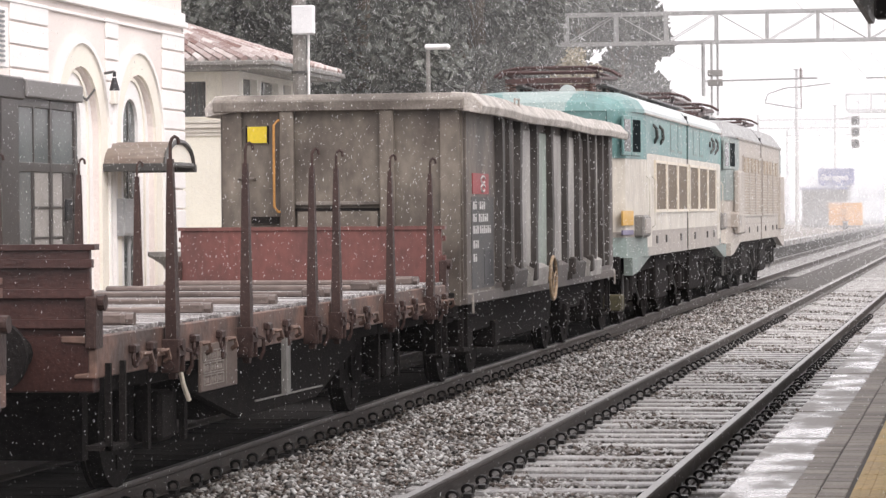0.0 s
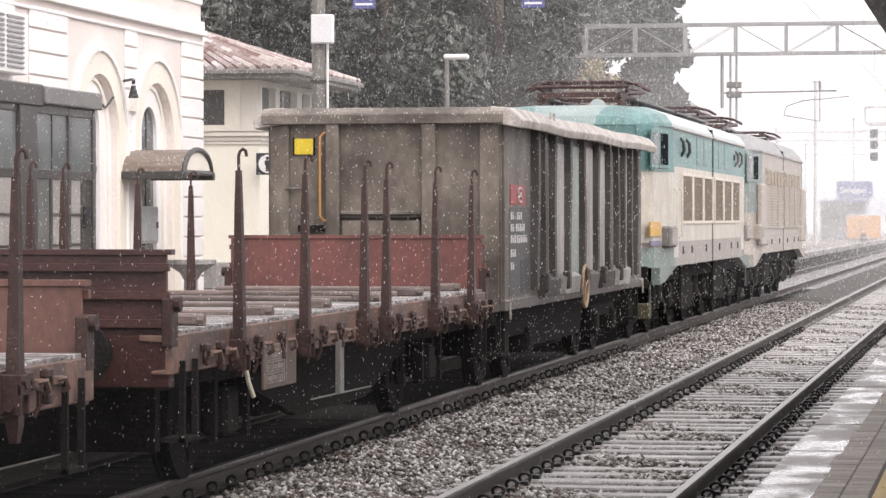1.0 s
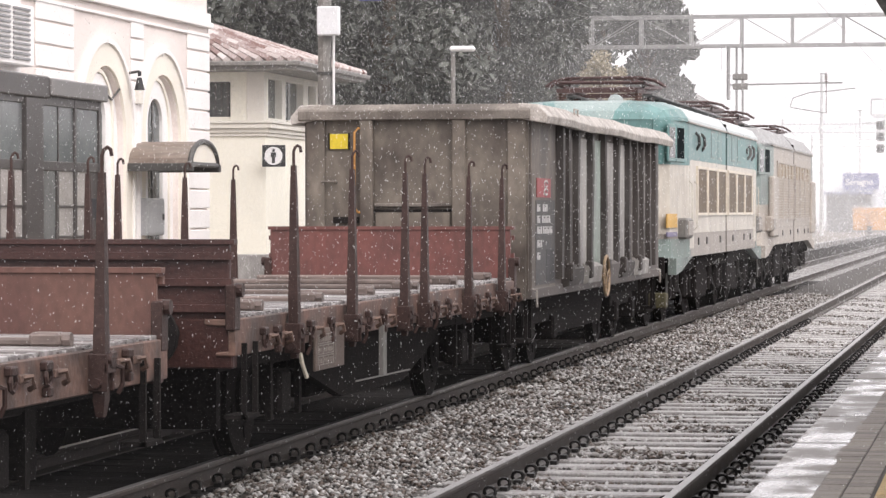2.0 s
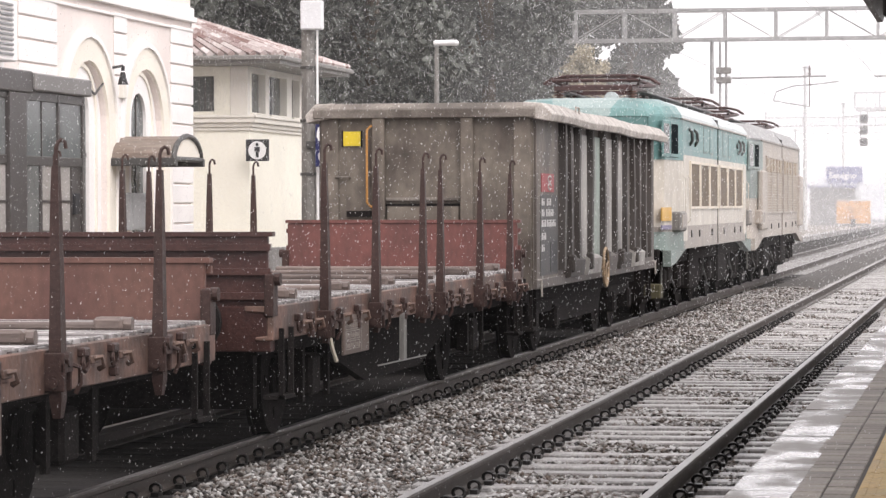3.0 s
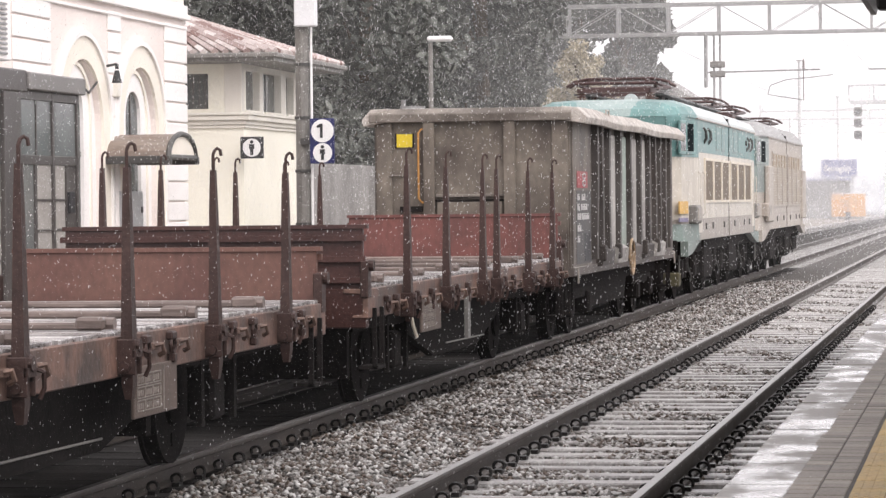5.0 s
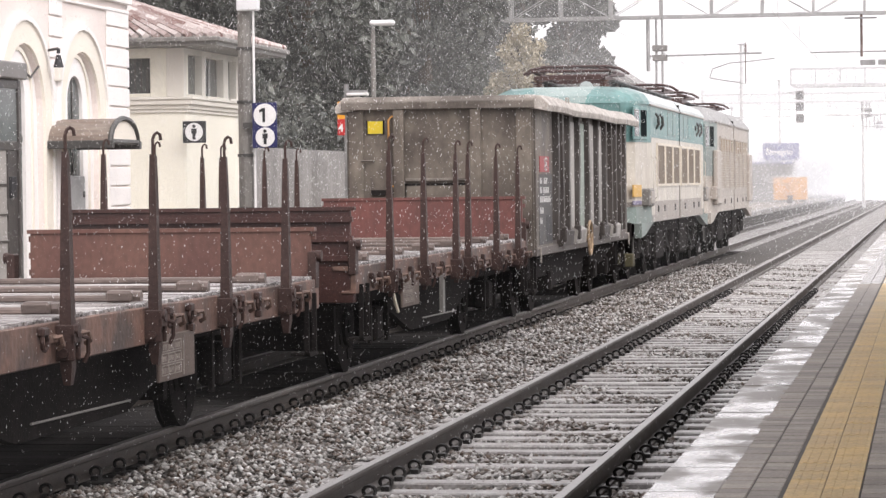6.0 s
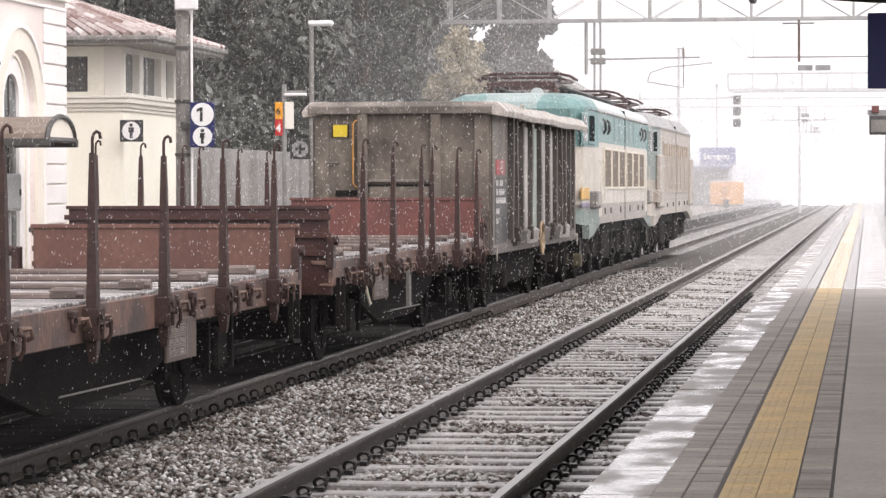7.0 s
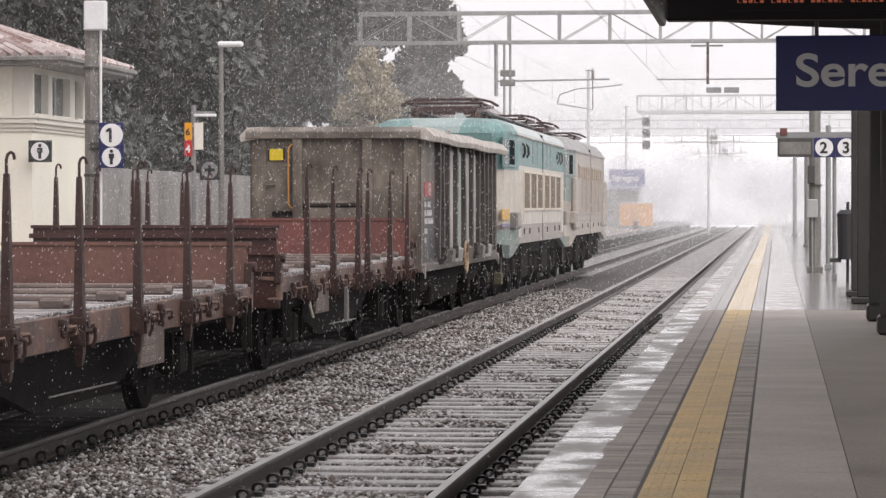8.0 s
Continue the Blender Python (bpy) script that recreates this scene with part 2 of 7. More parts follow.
# gantry steel for the distance, paled to hold the haze
M_gantry_hazed = mat("pale_zinc_steel", (0.62, 0.625, 0.63), 0.6, 0.1, vary=0.15, scale=2)
M_step_yellow = mat("dull_yellow_step", (0.075, 0.066, 0.026), 0.75, vary=0.4, scale=5, tint=(0.035, 0.03, 0.02))
# emission makes the distant sheet as white as the sky
M_backdrop_glow = mat("white_distance", (0.9, 0.91, 0.93), 1.0, vary=0.02, scale=0.05, bump=0, emit=0.9)
M_tile = island_mat("roof_tile", (0.17, 0.085, 0.07), (0.60, 0.55, 0.53), 0.6)
M_grey = mat("grey_metal", (0.30, 0.30, 0.30), 0.45, 0.3, vary=0.25, scale=5)
M_dgrey = mat("dark_grey_metal", (0.09, 0.088, 0.085), 0.45, 0.3, vary=0.3, scale=5)
M_pole = mat("weathered_pole", (0.24, 0.23, 0.215), 0.55, 0.2, vary=0.35, scale=4, stretch=(1, 1, 0.3))
M_box_white = mat("white_box", (0.72, 0.73, 0.75), 0.5, vary=0.1)
M_blue = mat("sign_blue", (0.018, 0.022, 0.105), 0.4, vary=0.15, scale=2)
# a lighter blue than the near signs have
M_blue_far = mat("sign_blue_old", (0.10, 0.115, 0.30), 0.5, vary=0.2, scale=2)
M_sign_white = mat("sign_white", (0.78, 0.78, 0.78), 0.5, vary=0.08)
M_sign_red = mat("sign_red", (0.55, 0.03, 0.03), 0.45, vary=0.1)
M_sign_amber = mat("sign_amber", (0.80, 0.36, 0.03), 0.45, vary=0.1)
M_concrete = mat("weathered_concrete", (0.32, 0.31, 0.30), 0.75, vary=0.35, scale=0.8, fine=12, bump=0.3, tint=(0.17, 0.165, 0.16), stretch=(1, 1, 0.4))
M_canopy = mat("canopy_steel", (0.040, 0.038, 0.037), 0.5, 0.2, vary=0.3, scale=2)
M_gantry = mat("galvanised_steel", (0.42, 0.42, 0.415), 0.5, 0.3, vary=0.25, scale=2)
M_wire = mat("copper_wire", (0.12, 0.115, 0.11), 0.5, 0.4, vary=0.2)
M_barrier = mat("orange_barrier", (0.70, 0.33, 0.07), 0.6, vary=0.2)
M_bark = mat("bark", (0.10, 0.08, 0.06), 0.9, vary=0.4, scale=6, bump=0.6)
M_leaf = island_mat("evergreen_leaf", (0.048, 0.055, 0.048), (0.115, 0.122, 0.105), 0.65)
M_leaf_dry = island_mat("autumn_leaf", (0.30, 0.255, 0.17), (0.48, 0.44, 0.34), 0.75)
M_leaf_green = island_mat("shrub_leaf", (0.10, 0.13, 0.06), (0.20, 0.23, 0.11), 0.7)
M_snow = bpy.data.materials.new("sleet_flake")
M_snow.use_nodes = True
sn, sl = M_snow.node_tree.nodes, M_snow.node_tree.links
sn.remove(sn["Principled BSDF"])
s_diff, s_tran, s_mix = sn.new("ShaderNodeBsdfDiffuse"), sn.new("ShaderNodeBsdfTranslucent"), sn.new("ShaderNodeMixShader")
for q in (s_diff, s_tran):
    q.inputs["Color"].default_value = (0.95, 0.955, 0.96, 1)
sl.new(s_diff.outputs[0], s_mix.inputs[1])
sl.new(s_tran.outputs[0], s_mix.inputs[2])
sl.new(s_mix.outputs[0], sn["Material Output"].inputs["Surface"])


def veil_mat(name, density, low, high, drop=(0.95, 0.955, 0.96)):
    """A thin sheet standing in for mist: mostly clear, drop-coloured where dense, thinning upwards and at the ground.
    """
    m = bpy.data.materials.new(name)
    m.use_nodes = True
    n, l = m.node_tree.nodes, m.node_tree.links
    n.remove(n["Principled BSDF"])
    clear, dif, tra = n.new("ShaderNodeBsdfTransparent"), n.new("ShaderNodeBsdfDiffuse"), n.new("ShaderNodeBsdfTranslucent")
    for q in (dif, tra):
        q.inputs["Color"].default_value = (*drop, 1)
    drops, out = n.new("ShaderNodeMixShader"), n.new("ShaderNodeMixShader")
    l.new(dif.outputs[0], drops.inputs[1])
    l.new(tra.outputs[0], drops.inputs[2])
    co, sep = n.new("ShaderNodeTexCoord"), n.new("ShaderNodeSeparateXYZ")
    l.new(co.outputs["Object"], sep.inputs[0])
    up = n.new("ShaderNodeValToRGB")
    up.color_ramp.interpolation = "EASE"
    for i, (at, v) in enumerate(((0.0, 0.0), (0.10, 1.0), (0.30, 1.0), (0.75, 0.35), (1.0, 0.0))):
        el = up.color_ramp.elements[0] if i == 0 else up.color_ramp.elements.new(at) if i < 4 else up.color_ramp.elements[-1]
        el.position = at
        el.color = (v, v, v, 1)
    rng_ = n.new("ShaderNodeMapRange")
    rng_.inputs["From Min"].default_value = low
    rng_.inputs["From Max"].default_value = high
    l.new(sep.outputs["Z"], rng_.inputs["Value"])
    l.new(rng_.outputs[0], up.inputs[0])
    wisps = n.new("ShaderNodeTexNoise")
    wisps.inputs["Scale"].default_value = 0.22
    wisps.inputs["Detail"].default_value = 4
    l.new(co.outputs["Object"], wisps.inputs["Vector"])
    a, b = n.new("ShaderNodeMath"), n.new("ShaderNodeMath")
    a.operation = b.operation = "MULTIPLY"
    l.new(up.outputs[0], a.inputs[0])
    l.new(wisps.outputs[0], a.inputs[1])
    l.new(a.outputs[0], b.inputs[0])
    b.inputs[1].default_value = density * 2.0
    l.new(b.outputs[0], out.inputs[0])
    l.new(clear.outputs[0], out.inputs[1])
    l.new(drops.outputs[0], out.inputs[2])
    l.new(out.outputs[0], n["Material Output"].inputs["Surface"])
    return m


# ---- mesh helpers ----
def box(bm, x0, x1, y0, y1, z0, z1, bevel=0.0):
    r = bmesh.ops.create_cube(bm, size=1.0)
    vs = r["verts"]
    for v in vs:
        v.co = Vector(((x0 + x1) / 2 + v.co.x * (x1 - x0), (y0 + y1) / 2 + v.co.y * (y1 - y0), (z0 + z1) / 2 + v.co.z * (z1 - z0)))
    if bevel:
        es = list({e for v in vs for e in v.link_edges})
        bmesh.ops.bevel(bm, geom=es, offset=bevel, segments=1, affect="EDGES")
    return bm


def rod(bm, a, b, r0, r1=None, seg=8):
    a, b = Vector(a), Vector(b)
    d = b - a
    m = Matrix.Translation((a + b) / 2) @ d.to_track_quat("Z", "Y").to_matrix().to_4x4()
    bmesh.ops.create_cone(bm, cap_ends=True, segments=seg, radius1=r0, radius2=r0 if r1 is None else r1, depth=d.length, matrix=m)
    return bm


def tube(bm, pts, r, seg=6):
    """A bent bar of one piece along the points."""
    ps = [Vector(p) for p in pts]
    shut = (ps[0] - ps[-1]).length < 1e-4
    if shut:
        ps = ps[:-1]
    n = len(ps)
    rings = []
    side = None
    for i, p in enumerate(ps):
        a = ps[i - 1] if (i > 0 or shut) else p
        b = ps[(i + 1) % n] if (i < n - 1 or shut) else p
        d = (b - a).normalized()
        if side is None:
            side = d.orthogonal()
        side = (side - d * side.dot(d)).normalized()
        up = d.cross(side)
        rings.append([bm.verts.new(p + (side * math.cos(2 * math.pi * k / seg) + up * math.sin(2 * math.pi * k / seg)) * r) for k in range(seg)])
    for i in range(n if shut else n - 1):
        p, q = rings[i], rings[(i + 1) % n]
        for k in range(seg):
            bm.faces.new((p[k], p[(k + 1) % seg], q[(k + 1) % seg], q[k]))
    if not shut:
        bm.faces.new(rings[0][::-1])
        bm.faces.new(rings[-1])
    return bm


def prism(bm, profile, lo, hi, axis="y"):
    """A closed outline (two numbers a corner) swept along an axis. y: corners are (x, z); x: (y, z); z: (x, y)."""
    def at(p, s):
        return {"y": (p[0], s, p[1]), "x": (s, p[0], p[1]), "z": (p[0], p[1], s)}[axis]
    a = [bm.verts.new(at(p, lo)) for p in profile]
    b = [bm.verts.new(at(p, hi)) for p in profile]
    n = len(profile)
    bm.faces.new(a)
    bm.faces.new(b)
    for i in range(n):
        bm.faces.new((a[i], a[(i + 1) % n], b[(i + 1) % n], b[i]))
    bmesh.ops.recalc_face_normals(bm, faces=bm.faces)
    return bm


def disc(bm, centre, r, depth, axis="y", seg=24):
    c = Vector(centre)
    d = {"x": Vector((1, 0, 0)), "y": Vector((0, 1, 0)), "z": Vector((0, 0, 1))}[axis] * depth / 2
    return rod(bm, c - d, c + d, r, seg=seg)


def part(name, bm, material, parent=None, label="", bevel=0.0):
    me = bpy.data.meshes.new(name)
    if bevel:
        bmesh.ops.bevel(bm, geom=[e for e in bm.edges if len(e.link_faces) == 2 and e.calc_face_angle(0) > 0.6], offset=bevel, segments=1, affect="EDGES")
    bm.to_mesh(me)
    bm.free()
    me.materials.append(material)
    ob = new(name, me)
    ob.parent = parent
    if label:
        ob["label"] = label
    return ob


def B(*a, **k):
    return box(bmesh.new(), *a, **k)


def thing(name, label, category, group="", kind="", at=(0, 0, 0)):
    ob = new(name)
    ob.empty_display_size = 0.1
    ob.location = at
    return tagged(ob, label, category, group, kind)


def share(ob, x, y, z, parent, rz=0.0):
    """A further piece on the same mesh."""
    o = bpy.data.objects.new(ob.name.split(".")[0], ob.data)
    scene.collection.objects.link(o)
    o.location = (x, y, z)
    o.rotation_euler = (0, 0, rz)
    o.parent = parent
    return o


def text(name, body, size, material, parent, m, depth=0.004, bold=0.0):
    cu = bpy.data.curves.new(name, "FONT")
    cu.body, cu.size, cu.extrude, cu.offset = body, size, depth, bold
    cu.align_x, cu.align_y = "LEFT", "BOTTOM_BASELINE"
    cu.materials.append(material)
    ob = new(name, cu)
    ob.parent = parent
    ob.matrix_basis = m
    return ob


def from_arrays(name, verts, faces, material, parent=None):
    me = bpy.data.meshes.new(name)
    nf, k = faces.shape
    me.vertices.add(len(verts))
    me.vertices.foreach_set("co", verts.astype(np.float32).ravel())
    me.loops.add(nf * k)
    me.loops.foreach_set("vertex_index", faces.astype(np.int32).ravel())
    me.polygons.add(nf)
    me.polygons.foreach_set("loop_start", np.arange(0, nf * k, k, dtype=np.int32))
    me.update(calc_edges=True)
    me.materials.append(material)
    ob = new(name, me)
    ob.parent = parent
    return ob


NEAR = -2.97     # centre of the near track
FAR = -6.62      # centre of the far track
PLAT = 0.44      # platform height over the rails

# ---- ground, ballast and tracks ----
OCT_F = np.array([(0, 2, 4), (2, 1, 4), (1, 3, 4), (3, 0, 4), (2, 0, 5), (1, 2, 5), (3, 1, 5), (0, 3, 5)])
OCT_V = np.array([(1, 0, 0), (-1, 0, 0), (0, 1, 0), (0, -1, 0), (0, 0, 1), (0, 0, -1)], float)


def scatter(name, n, sampler, size, material, parent, squash=0.65, rng=None):
    """Many small angular stones in one mesh."""
    rng = rng or np.random.default_rng(3)
    p = sampler(rng, n)
    s = size * rng.uniform(0.55, 1.25, (n, 1, 1))
    v = OCT_V[None] * s * rng.uniform(0.6, 1.3, (n, 6, 1))
    v += rng.normal(0, 0.18, (n, 6, 3)) * s
    v[:, :, 2] *= squash
    ang = rng.uniform(0, 6.283, n)
    c, sn = np.cos(ang)[:, None], np.sin(ang)[:, None]
    x, y = v[:, :, 0] * c - v[:, :, 1] * sn, v[:, :, 0] * sn + v[:, :, 1] * c
    tilt = rng.normal(0, 0.4, (n, 1))
    z = v[:, :, 2] + x * tilt * 0.6
    out = np.stack([x, y, z], 2) + p[:, None, :]
    f = (OCT_F[None] + 6 * np.arange(n)[:, None, None]).reshape(-1, 3)
    return from_arrays(name, out.reshape(-1, 3), f, material, parent)


def bed_height(x):
    """The ballast's surface across the line: flush with the sleepers, heaped between the tracks and falling to the platform's foot."""
    return np.interp(x, [-11.0, -8.4, -8.2, -7.9, -5.72, -5.6, -5.0, -4.75, -4.3, -4.1, -1.75, -1.5, -1.2],
                     [-0.4, -0.4, -0.30, -0.185, -0.185, -0.145, -0.13, -0.12, -0.16, -0.185, -0.19, -0.33, -0.36])


ground = part("ground", B(-400, 400, -60, 2500, -1.2, -0.45), M_ground)
tagged(ground, "grey wet earth and gravel reaching to the horizon", "ground", kind="structure")

xs = [-11.0, -8.4, -8.2, -7.9, -7.4, -6.6, -5.8, -5.72, -5.6, -5.3, -5.0, -4.75, -4.3, -4.1, -3.4, -2.6, -1.75, -1.5, -1.2]
bm = bmesh.new()
prism(bm, [(x, float(bed_height(x)) - 0.03) for x in xs] + [(-1.2, -0.5), (-11.0, -0.5)], -20, 420)
ballast = part("ballast", bm, M_ballast)
tagged(ballast, "wet grey-brown crushed stone ballast under both tracks", "ballast", kind="stuff")


# dark strip that puts the shade under the train into the ballast
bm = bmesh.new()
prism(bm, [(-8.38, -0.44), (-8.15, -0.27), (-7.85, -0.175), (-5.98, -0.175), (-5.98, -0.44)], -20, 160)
dark_bed = part("oily_bed", bm, M_ballast_shade)
tagged(dark_bed, "near-black ballast with the train's shade in its colour", "ballast", kind="stuff")


def near_stones(rng, n):
    # denser close by, where single stones can be told
    y = 11 + 62 * rng.uniform(0, 1, n) ** 1.5
    x = rng.uniform(-5.75, -1.32, n)
    z = bed_height(x) - 0.012 + rng.uniform(-0.012, 0.014, n)
    z += 0.018 * np.sin(x * 3.1 + y * 1.7) + 0.012 * np.sin(y * 4.3)
    return np.stack([x, y, z], 1)


stones = scatter("ballast_stones", 110000, near_stones, 0.030, M_stone, None)
tagged(stones, "loose angular grey and brown ballast stones between the rails", "ballast", kind="stuff")


def rail_profile(cx):
    half = [(0.0, 0.0), (0.030, 0.0), (0.036, -0.012), (0.036, -0.036), (0.010, -0.052), (0.009, -0.125), (0.070, -0.145), (0.070, -0.160)]
    return [(cx + a, b) for a, b in half] + [(cx - a, b) for a, b in half[:0:-1]]


def track(name, centre, label):
    t = thing(name, label, "railway track", kind="structure", at=(centre, 0, 0))
    right = 0.7525 if centre == FAR else 0.772
    for side in (-0.7525, right):
        bm = bmesh.new()
        prism(bm, rail_profile(side), -15, 420)
        r = part("rail", bm, M_rail, t, "worn steel rail with dark rusty web")
        part("running_surface", B(side - 0.030, side + 0.030, -15, 420, 0.0, 0.003), M_rail_top, r, "bright polished rail head")
    # a sleeper with its clips, then the rest on the same meshes
    prof = [(-1.20, -0.16), (-1.18, -0.165), (-0.4, -0.172), (0.4, -0.172), (1.18, -0.165), (1.20, -0.16), (1.20, -0.33), (-1.20, -0.33)]
    bm = bmesh.new()
    prism(bm, prof, -0.125, 0.125)
    first = part("sleeper", bm, M_sleeper if centre == NEAR else M_sleeper_shade, t, bevel=0.012)
    cm = bmesh.new()
    ring = [(0.045 * math.cos(a), 0.05 * (a / 3.75 - 0.5), 0.036 * math.sin(a) + 0.036) for a in np.linspace(-0.6, 3.75, 10)]
    tube(cm, ring, 0.013, seg=5)
    box(cm, -0.025, 0.03, -0.055, 0.055, -0.02, 0.012)
    clip0 = part("rail_clip", cm, M_clip, first)
    offs = (-0.7525 - 0.105, -0.7525 + 0.105, right - 0.105, right + 0.105)
    clip0.location = (offs[0], 0, -0.15)
    y0 = 10.2
    first.location = (0, y0, 0)
    for o in offs[1:]:
        share(clip0, o, 0, -0.15, first)
    for i in range(1, 130):
        s = share(first, random.uniform(-0.012, 0.012), y0 + 0.6 * i, random.uniform(-0.006, 0.004), t, random.uniform(-0.006, 0.006))
        if i < 75 and not (centre == FAR and i > 60):
            for o in offs:
                if centre == FAR and o < 0:
                    continue
                share(clip0, o, 0, -0.15, s)
    bm = bmesh.new()
    for i in range(130, 520):
        box(bm, -1.2, 1.2, y0 + 0.6 * i - 0.125, y0 + 0.6 * i + 0.125, -0.3, -0.165)
    tagged(part("far_sleepers", bm, M_sleeper, t), kind="stuff")
    return t


track("track_near", NEAR, "wet railway track on concrete sleepers beside the platform")
track("track_far", FAR, "railway track on concrete sleepers under the freight train")

# ---- the freight train: places are given for the moment at which its offset is nought ----
WHEELS = []      # (wheelset, radius)


def wheelset(parent, y, r, half=0.75, spokes=False):
    """An axle with two wheels, turning about its own middle."""
    bm = bmesh.new()
    rod(bm, (-half - 0.12, 0, 0), (half + 0.12, 0, 0), 0.07, seg=8)
    for s in (-1, 1):
        disc(bm, (s * (half + 0.02), 0, 0), r, 0.11, "x", 28)
        disc(bm, (s * (half - 0.045), 0, 0), r + 0.028, 0.03, "x", 28)
        disc(bm, (s * (half + 0.085), 0, 0), r * 0.42, 0.05, "x", 12)
        for k in range(4):
            a = k * math.pi / 2
            box(bm, s * (half + 0.075) - 0.012, s * (half + 0.075) + 0.012, r * 0.62 * math.cos(a) - 0.05, r * 0.62 * math.cos(a) + 0.05,
                r * 0.62 * math.sin(a) - 0.05, r * 0.62 * math.sin(a) + 0.05)
    ws = part("wheelset", bm, M_under, parent, "grimy steel wheels on an axle")
    ws.location = (0, y, r)
    WHEELS.append((ws, y, r))
    return ws


def buffers(parent, y, way):
    for s in (-0.875, 0.875):
        bm = bmesh.new()
        rod(bm, (s, y, 1.02), (s, y + way * 0.42, 1.02), 0.11, 0.09, 12)
        disc(bm, (s, y + way * 0.44, 1.02), 0.22, 0.05, "y", 20)
        part("buffer", bm, M_under, parent, "round greasy steel buffer")
    bm = bmesh.new()
    tube(bm, [(0, y, 1.0), (0, y + way * 0.25, 0.9), (0, y + way * 0.45, 0.82), (0, y + way * 0.5, 1.0)], 0.045)
    part("coupling_hook", bm, M_under, parent)


# --- stake wagons ---
def stake(parent, x, y, way, tilt, base):
    """A swivelling stake: tapered bar with a hooked top, in a bracket under the deck's edge."""
    m = Matrix.Translation((x, y, base)) @ Euler((tilt, 0, 0)).to_matrix().to_4x4()
    bm = bmesh.new()
    prof = [(-0.12, 0.030), (-0.02, 0.050), (0.34, 0.050), (0.40, 0.047), (1.05, 0.033), (1.30, 0.024)]
    prev = None
    for z, h in prof:
        ring = [bm.verts.new((a * h * 0.72, b * h, z)) for a, b in ((-1, -1), (1, -1), (1, 1), (-1, 1))]
        if prev:
            for i in range(4):
                bm.faces.new((prev[i], prev[(i + 1) % 4], ring[(i + 1) % 4], ring[i]))
        else:
            bm.faces.new(ring[::-1])
        prev = ring
    bm.faces.new(prev)
    hook = [(0, 0.0, 1.28), (0, 0.0, 1.400), (0.008, 0.010, 1.430), (0.024, 0.022, 1.446), (0.042, 0.032, 1.434), (0.048, 0.034, 1.395)]
    tube(bm, hook, 0.0125, seg=6)
    bm.transform(m)
    st = part("stake", bm, M_stake, parent, "tall tapered rust-brown stake with hooked top")
    bm = bmesh.new()
    s = 1 if x > 0 else -1
    # forked bracket, pivot bolt, collar and the bent tail of the locking pin
    for k in (-0.078, 0.058):
        box(bm, x - 0.06, x + 0.06, y + k, y + k + 0.020, 0.82, 1.04, bevel=0.006)
    box(bm, x + s * 0.045, x + s * 0.065, y - 0.078, y + 0.078, 0.93, 0.98)
    rod(bm, (x, y - 0.11, 0.87), (x, y + 0.11, 0.87), 0.030, seg=8)
    disc(bm, (x + s * 0.06, y, 1.00), 0.042, 0.03, "x", 8)
    tube(bm, [(x + s * 0.05, y + 0.09, 0.97), (x + s * 0.09, y + 0.13, 0.95), (x + s * 0.085, y + 0.15, 0.86), (x + s * 0.06, y + 0.14, 0.80)], 0.014, seg=5)
    part("bracket", bm, M_stake, st)


